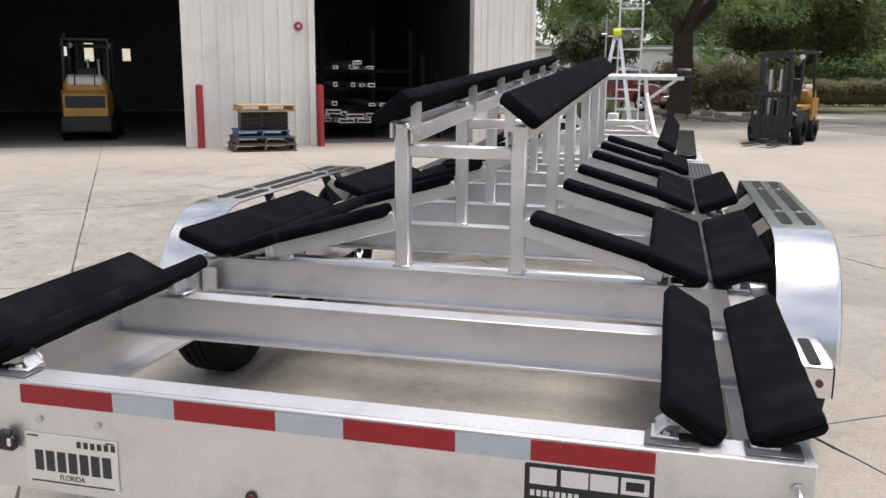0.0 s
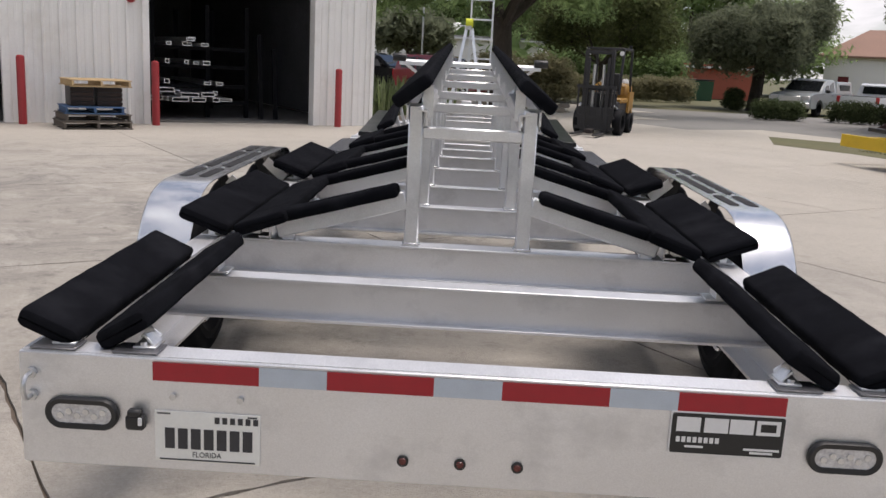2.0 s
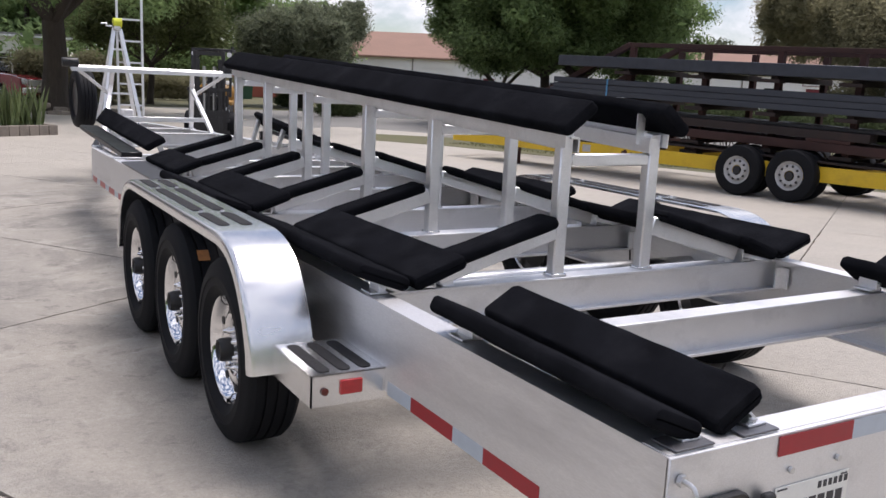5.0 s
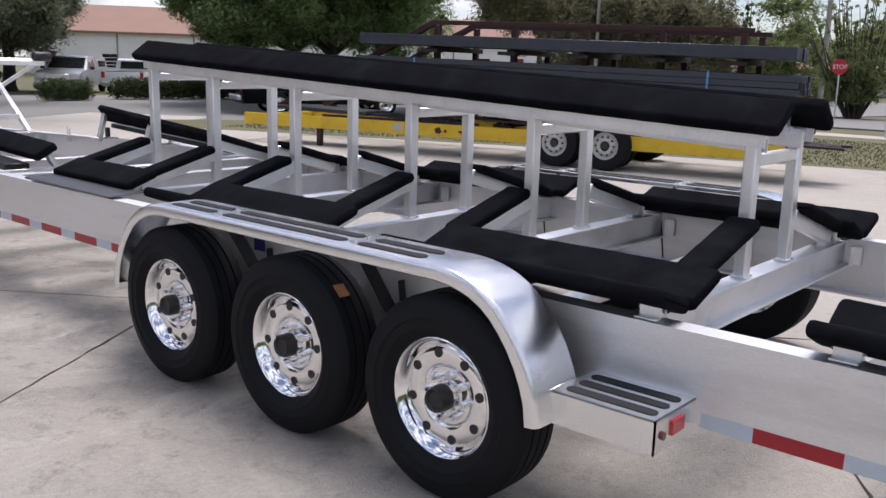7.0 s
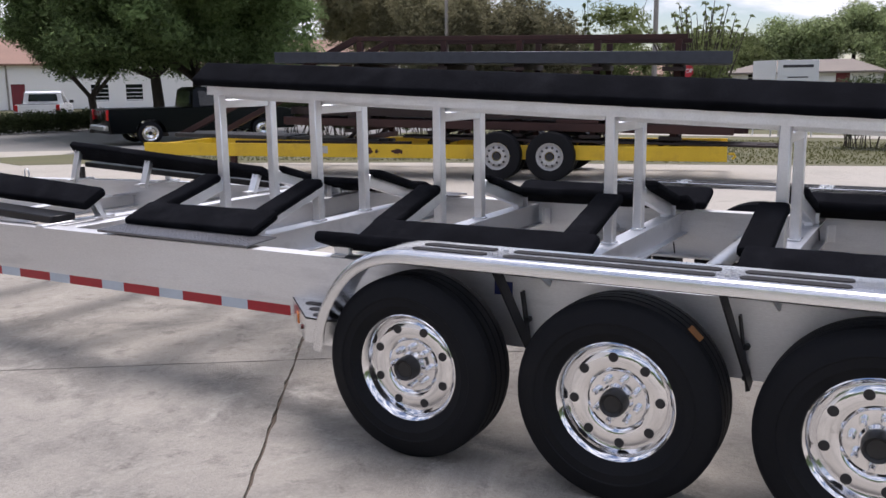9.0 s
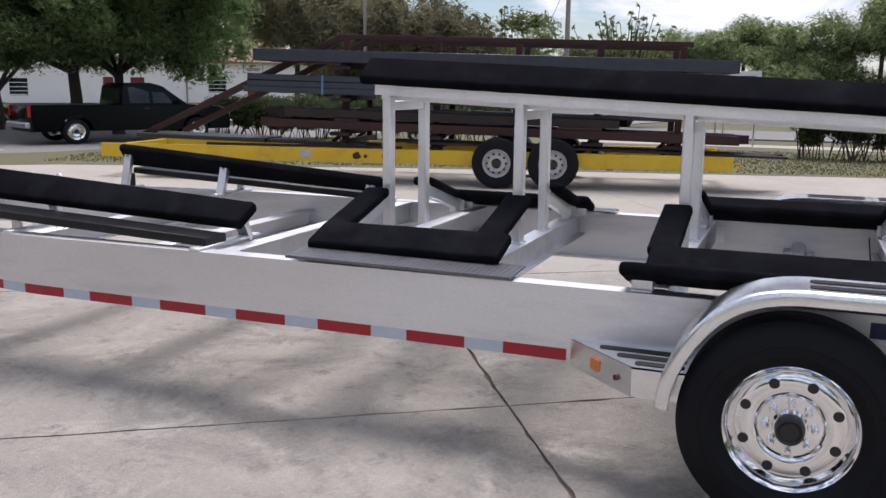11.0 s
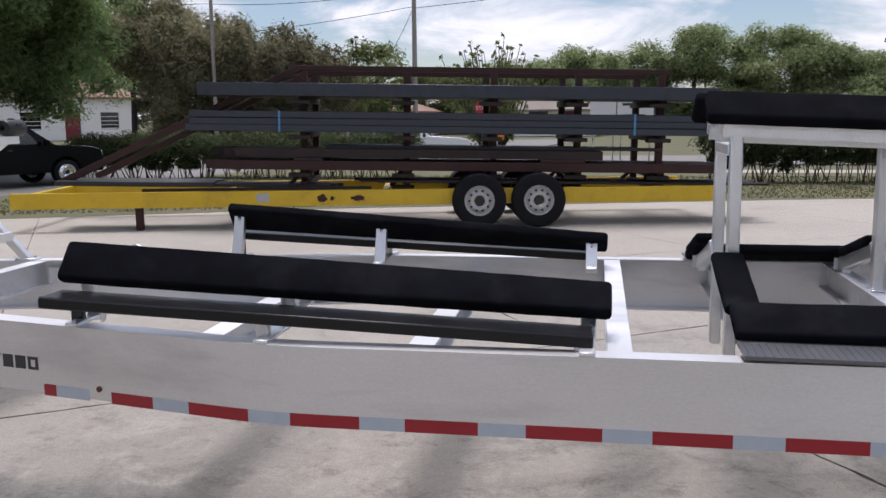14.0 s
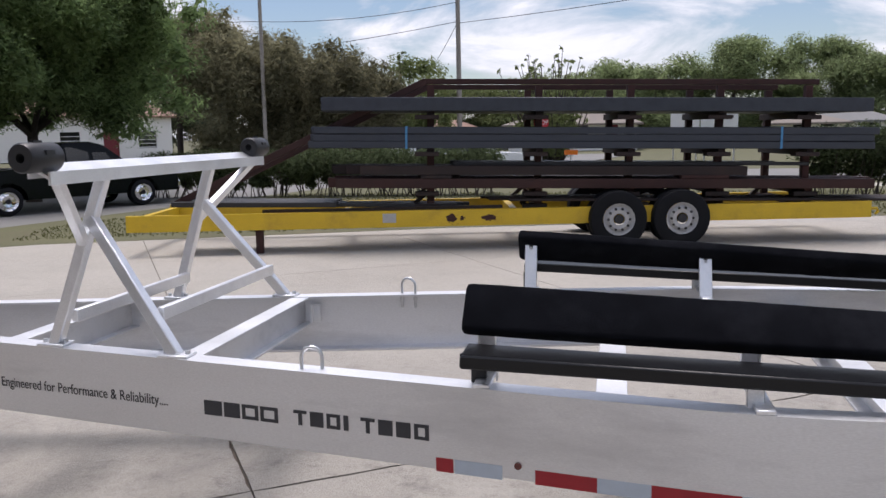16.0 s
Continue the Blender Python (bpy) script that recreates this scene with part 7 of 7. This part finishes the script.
ops = [("door", 1.2, 0.9, 0, 2.0), ("window", 5.8, 1.25, 0.6, 1.25), ("shutter", 7.86, 3.0, 0, 2.8), ("door", 11.36, 1.0, 0, 2.1), ("door", 13.75, 1.05, 0, 2.1), ("window", 19.9, 1.4, 0.6, 1.4), ("window", 22.7, 1.4, 0.6, 1.4),
       ("door", 30.0, 0.9, 0, 2.2), ("door", 32.3, 1.2, 0, 2.2), ("window", 39.2, 1.7, 0.9, 1.5), ("door", 42.9, 1.4, 0, 2.5), ("window", 46.1, 1.7, 0.9, 1.5)]
white = house("long low white stucco building with a brown shingle roof", pose(31, 77.0, 0, 0, 0, -35), 49.3, 12, 3.75, 2.5, STUCCO, ROOF, ops)
sg = part("sign", Geo().box((43.5, -0.04, 3.20), (2.0, 0.05, 0.95), e=0.01), SIGN_WHITE, white, "white sign board over the door")
for z, k, h in ((3.40, 0.5, 0.14), (3.12, 1.4, 0.10), (2.96, 1.1, 0.08)):
    part("text_bar", Geo().box((43.5, -0.068, z), (k, 0.006, h)), DOOR_RED, sg)
for z in (2.755, 3.645):
    part("sign_border", Geo().box((43.5, -0.068, z), (1.96, 0.010, 0.05)), DOOR_RED, sg)
for x in (42.545, 44.455):
    part("sign_border", Geo().box((x, -0.068, 3.20), (0.05, 0.010, 0.84)), DOOR_RED, sg)
for x in (7.1, 13.5, 37.2):
    part("downpipe", Geo().cyl((x, -0.08, 0), (x, -0.08, 3.62), 0.07, n=10), POLE_WOOD, white)
house("low white flat-roofed building behind the cars", pose(-16, 62, 0, 0, 0, 6), 22, 9, 3.2, 0, STUCCO, ROOF_GREY, [("window", 4, 1.4, 1.0, 1.1), ("window", 11.5, 1.2, 1.0, 1.1), ("window", 17, 1.4, 1.0, 1.1)], flat=True)
house("small plain red painted shed across the drive", pose(14.4, 58, 0, 0, 0, -4), 4.8, 5, 2.0, 0, RED_WALL, RED_WALL, [], flat=True)
house("pale bungalow with a tan shingle roof across the road", pose(70, 17.5, 0, 0, 0, -92), 10.5, 10, 2.2, 1.0, STUCCO, ROOF_TAN, [("window", 1.5, 1.2, 0.9, 1.2), ("window", 5.0, 1.6, 0.9, 1.2), ("door", 8, 1.0, 0, 2.1)])
house("small pale bungalow with a tan roof among the trees", pose(69, -3.6, 0, 0, 0, -94), 5.0, 7, 1.9, 0.75, STUCCO, ROOF_TAN, [("window", 1.2, 1.2, 0.8, 1.0), ("window", 3.2, 1.0, 0.8, 1.0)])
house("pale bungalow with a grey hipped roof at the road", pose(72, -7.2, 0, 0, 0, -94), 5.6, 8, 2.0, 1.1, STUCCO, ROOF_GREY, [("window", 1.2, 1.2, 0.8, 1.0), ("window", 3.4, 1.2, 0.8, 1.0)])
house("pale bungalow with a grey roof far down the road", pose(66, -24, 0, 0, 0, -96), 16, 10, 2.2, 0.9, STUCCO, ROOF_GREY, [("window", 4, 2, 0.9, 1.2), ("window", 11, 2, 0.9, 1.2)])
house("pale bungalow with a brown roof beyond the crossing", pose(72, 36, 0, 0, 0, -88), 14, 10, 2.2, 0.95, STUCCO, ROOF, [("window", 4, 2, 0.9, 1.2), ("window", 9, 2, 0.9, 1.2)])
board = thing("yard_sign", "white two-board yard sign on thin steel posts in a V", "sign", pose(22.0, 6.25, 0))
for p, q, text in (((-0.25, 0.02), (0.45, 0.75), False), ((-0.25, -0.02), (0.05, -1.05), True)):
    p, q = Vector((*p, 1.72)), Vector((*q, 1.72))
    m = axes(p, q)
    pn = part("panel", Geo().box((0, 0, 0), ((q - p).length, 0.03, 0.78), m, 0.004), CAR_WHITE, board, "white sign board")
    if text:
        for z, k, h in ((0.22, 0.74, 0.075), (-0.08, 0.50, 0.035)):
            for sd in (-1, 1):
                part("text_bar", Geo().box((0, sd * 0.017, z), ((q - p).length * k, 0.004, h), m), INK, pn)
    for f in (0.1, 0.9):
        r = p.lerp(q, f)
        part("post", Geo().cyl((r.x, r.y, -0.1), (r.x, r.y, 1.4), 0.025, n=8), GALV, board)


# ---- poles, wires, signs ----
def pole(label, x, y, h, r, arms=True):
    ob = thing("utility_pole", label, "pole", pose(x, y, 0))
    part("post", Geo().cyl((0, 0, -0.2), (0, 0, h), r, r * 0.7, 12), POLE_WOOD, ob)
    if arms:
        part("crossarm", Geo().box((0, 0, h - 0.7), (0.12, 2.0, 0.12), e=0.01), POLE_WOOD, ob)
        for y_ in (-0.9, -0.45, 0.45, 0.9):
            part("insulator", Geo().cyl((0, y_, h - 0.64), (0, y_, h - 0.48), 0.05, n=10), GLASS, ob)
    return ob


pole("tall wooden utility pole behind the loaded trailer", 52.0, 18.4, 13.5, 0.18)
pole("slim grey utility pole among the trees", 38.5, 26.0, 12.5, 0.11)
pole("distant wooden utility pole", 62.0, -13.5, 7.2, 0.14)
pole("distant wooden utility pole above the trees", 100.0, -5.0, 9.3, 0.16)
pole("wooden utility pole at the edge of the yard", 19.0, -19.0, 9.4, 0.16)
for a, b, sag in (((52, 18.4, 8.5), (19, -19.0, 8.75), 0.55), ((52, 18.4, 9.8), (49, 31, 8.8), 0.4), ((52, 18.4, 8.6), (44, 40, 6.0), 0.5), ((52, 18.4, 8.6), (70, 26, 5.0), 0.6), ((49, 31, 8.8), (20, 60, 9.5), 1.2), ((49, 31, 8.2), (20, 60, 8.9), 1.2)):
    w = thing("overhead_wire", "thin black overhead wire between poles", "wire")
    A, B = Vector(a), Vector(b)
    part("strand", Geo().tube([A.lerp(B, i / 10) - Vector((0, 0, sag * 4 * (i / 10) * (1 - i / 10))) for i in range(11)], 0.018, 5), WIRE, w)
warn = thing("warning_sign", "small orange notice board on a thin steel post", "sign", pose(23.55, 9.9, 0, 0, 0, -66))
part("post", Geo().box((0, 0.02, 0.55), (0.04, 0.03, 1.15)), GALV, warn)
part("board", Geo().box((0, -0.005, 0.98), (0.44, 0.015, 0.15), e=0.004), AMBER_LENS, warn)
lamp = thing("street_lamp", "slim grey street lamp behind the shed", "street lamp", pose(-2.4, 44, 0))
part("post", Geo().cyl((0, 0, -0.1), (0, 0, 4.9), 0.06, 0.04, 10), GALV, lamp)
part("arm", Geo().tube([(0, 0, 4.85), (0.7, 0, 5.05), (1.4, 0, 5.0)], 0.03, 6), GALV, lamp)
part("head", Geo().box((1.5, 0, 4.98), (0.5, 0.2, 0.1), e=0.02), GALV, lamp)
stop = thing("stop_sign", "red octagonal stop sign on a steel post", "sign", pose(33.0, 11.6, 0, 0, 0, -84))
o = [(0.32 * math.cos(radians(22.5 + 45 * i)), 0.32 * math.sin(radians(22.5 + 45 * i))) for i in range(8)]
part("post", Geo().box((0, 0.04, 1.0), (0.05, 0.04, 2.1)), GALV, stop)
pl = part("plate", Geo().prism([(a, b) for a, b in o], (0, 0.012, 2.0), (0, -0.006, 2.0)), STOP_RED, stop)
letters("lettering", "STOP", 0.24, SIGN_WHITE, pl, Matrix.Translation((-0.265, -0.010, 1.92)) @ pose(0, 0, 0, 90), 0.95)


# ---- the yellow flat trailer loaded with steel ----
YT = Matrix.Translation((9.47, 4.98, 0)) @ pose(0, 0, 0, 0, 0, math.degrees(math.atan2(10.3, -2.12)))   # x runs from tail to nose
flat = thing("flatbed_trailer", "yellow steel tandem-axle flat trailer carrying a steel rack", "trailer", YT)
YL, YW = 10.5, 2.1
for y in (0.0, -YW):
    g = Geo().prism([(0.05, 0.115), (-0.05, 0.115), (-0.05, -0.115), (0.05, -0.115)], (0, y, 0.455), (YL, y, 0.455))
    b = part("side_beam", g, YELLOW, flat, "yellow painted beam with chipped paint")
    if y == 0:
        part("paint_patch", Geo().box((6.80, 0.0505, 0.470), (0.19, 0.003, 0.13), e=0.001), GREY_PAINT, b, "square of bare grey primer")
        rnd = random.Random(63)
        for x, w, h, n in ((5.93, 0.15, 0.15, 10), (5.78, 0.07, 0.08, 4), (5.39, 0.25, 0.10, 12)):
            ring = [(0.5 * w * math.cos(2 * math.pi * i / 18) * rnd.uniform(0.55, 1.15), 0.5 * h * math.sin(2 * math.pi * i / 18) * rnd.uniform(0.55, 1.15)) for i in range(18)]
            g = Geo().put([(x + p, 0.0512, 0.450 + q) for p, q in ring] + [(x + p, 0.049, 0.450 + q) for p, q in ring], [tuple(range(18))] + [(i, (i + 1) % 18, 18 + (i + 1) % 18, 18 + i) for i in range(18)])
            for _ in range(n):
                p, q, s = x + rnd.gauss(0, 0.36) * w, 0.450 + rnd.gauss(0, 0.36) * h, rnd.uniform(0.004, 0.013)
                g.put([(p - s, 0.0508, q), (p, 0.0508, q - s * 1.3), (p + s, 0.0508, q + 0.3 * s), (p, 0.0508, q + s)], [(0, 1, 2, 3)])
            part("rust_patch", g, RUST, b, "rust-brown patch of chipped paint")
for x in (0.05, 2.0, 5.0, 7.5, 10.4):
    part("cross_beam", Geo().box((x, -YW / 2, 0.45), (0.10, YW, 0.16)), YELLOW, flat)
part("deck_edge", Geo().box((6.9, -0.10, 0.592), (3.4, 0.10, 0.04)), RUST_DARK, flat)
part("tail_hook", Geo().tube([(-0.02, 0, 0.46), (-0.10, 0, 0.46), (-0.12, 0, 0.42), (-0.08, 0, 0.38)], 0.02, 8), YELLOW, flat)
part("prop_leg", Geo().box((8.65, -0.05, 0.17), (0.10, 0.10, 0.38), e=0.005), RUST, flat)
for x in (2.72, 3.60):
    for y in (0.02, -YW - 0.02):
        s = 1 if y > -1 else -1
        w = wheel_simple(0.40, 0.24, GREY_PAINT, flat, pose(x, y + s * 0.10, 0.40, 0, 0, -90 * s), 0.56)
        for i in range(10):
            a = 2 * math.pi * i / 10
            part("hand_hole", Geo().cyl((-0.112, 0.15 * math.cos(a), 0.15 * math.sin(a)), (-0.098, 0.15 * math.cos(a), 0.15 * math.sin(a)), 0.02, n=8), DARK_STEEL, w)
        part("wheel", Geo().lathe([(-0.1, 0.22), (-0.12, 0.30), (-0.1, 0.385), (-0.07, 0.40), (0.07, 0.40), (0.1, 0.385), (0.12, 0.30), (0.1, 0.22)], pose(x, y - s * 0.20, 0.40, 0, 0, 90), 28, True), RUBBER, flat)
    part("axle", Geo().cyl((x, 0, 0.40), (x, -YW, 0.40), 0.06, n=12), DARK_STEEL, flat)

RT = YT @ pose(5, 0, 0) @ pose(0, 0, 0, 0, -1.2, 0) @ pose(-5, 0, 0)      # the load leans a little towards the tail
rk = thing("steel_rack", "tall rusty steel storage rack standing on the yellow trailer", "rack", RT)
RX = (0.84, 2.10, 3.38, 4.69, 6.23)
for x in RX:
    for y in (-0.32, -1.85):
        part("upright", Geo().box((x, y, (0.575 + 2.30) / 2), (0.10, 0.10, 2.30 - 0.575), e=0.004), RUST, rk)
        part("knee", Geo().bar((x + 0.05, y, 0.78), (x + 0.24, y, 0.60), 0.06, 0.06, up=(0, 1, 0), e=0.004), RUST_DARK, rk)
    for z in (0.62, 0.795, 1.355, 1.875):
        part("cross_arm", Geo().box((x, -1.1, z), (0.11, 1.9, 0.09), e=0.004), RUST_DARK if z > 1 else RUST, rk)
        part("arm_bracket", Geo().box((x + 0.05, -0.20, z - 0.03), (0.34, 0.20, 0.06), e=0.004), RUST_DARK, rk)
for y in (-0.32, -1.85):
    part("top_rail", Geo().bar((0.70, y, 2.345), (6.32, y, 2.345), 0.08, 0.075, e=0.004), RUST, rk)
    part("slant_brace", Geo().bar((6.30, y, 2.345), (9.90, y, 0.60), 0.10, 0.11, up=(0, 1, 0), e=0.004), RUST, rk)

rnd = random.Random(31)


def lengths(name, label, group, x0, x1, z, count, w, h, mat, y0=-0.12, spread=0.16):
    for i in range(count):
        ob = thing(name, label, "steel section", RT, group)
        d0, d1 = rnd.uniform(-spread, spread), rnd.uniform(-spread, spread)
        m = pose((x0 + x1 + d0 + d1) / 2, y0 - i * (w + 0.010), z + h / 2, 0, rnd.uniform(-0.08, 0.08), rnd.uniform(-0.1, 0.1) * (1 if spread > 0.1 else 0))
        part("bar", Geo().box((0, 0, 0), (x1 - x0 + d1 - d0, w, h), m, 0.006), mat, ob)


Z1, Z2, Z3 = 1.925, 1.405, 0.845
lengths("steel_tube", "long blue-grey square steel tube on the upper rack arm", "tubes on the top arm", 0.05, 7.78, Z1, 8, 0.19, 0.19, TUBE_STEEL, -0.13, 0.03)
for k in range(3):
    lengths("steel_tube", "long blue-grey square steel tube in a strapped bundle", "tubes on the second arm", -0.08, 7.91, Z2 + 0.101 * k, 9, 0.10, 0.098, TUBE_STEEL, -0.13 - 0.008 * (k % 2), 0.04)
lengths("steel_channel", "long rusty brown steel channel on the lower arm", "channels on the third arm", -0.16, 7.55, Z3, 7, 0.14, 0.135, RUST, -0.12, 0.22)
lengths("steel_channel", "long dark rusty steel channel on the lower arm", "channels on the third arm", 1.9, 7.45, Z3 + 0.185, 6, 0.14, 0.13, RUST_DARK, -0.14, 0.35)
lengths("steel_channel", "short rusty steel piece wedged between the channels", "channels on the third arm", 2.0, 2.6, Z3 + 0.137, 4, 0.14, 0.05, RUST, -0.12, 0.1)
lengths("steel_channel", "short rusty steel piece wedged between the channels", "channels on the third arm", 5.9, 6.4, Z3 + 0.137, 4, 0.14, 0.046, RUST_DARK, -0.12, 0.1)
lengths("steel_bar", "thin black steel bar lying over the channels", "bars over the channels", 1.3, 5.6, Z3 + 0.317, 6, 0.12, 0.05, DARK_STEEL, -0.25, 0.5)
lengths("steel_bar", "flat rusty steel bar near the trailer deck", "bars on the deck", -0.75, 5.2, 0.668, 5, 0.16, 0.035, RUST_DARK, -0.10, 0.40)
lengths("steel_bar", "thin dark steel bar near the trailer deck", "bars on the deck", 5.9, 9.4, 0.575, 5, 0.10, 0.05, DARK_STEEL, -0.18, 0.3)
lengths("steel_bar", "flat black steel bar lying at the nose of the trailer", "bars on the deck", 7.56, 9.90, 0.575, 6, 0.13, 0.07, DARK_STEEL, -0.12, 0.06)
for x in (1.28, 6.57):
    st = thing("strap", "blue strap round a bundle of steel tubes", "strap", RT)
    part("band", Geo().box((x, -0.076, Z2 + 0.15), (0.032, 0.004, 0.31)).box((x, -0.5, Z2 + 0.308), (0.032, 0.85, 0.004)), BLUE_STRAP, st)
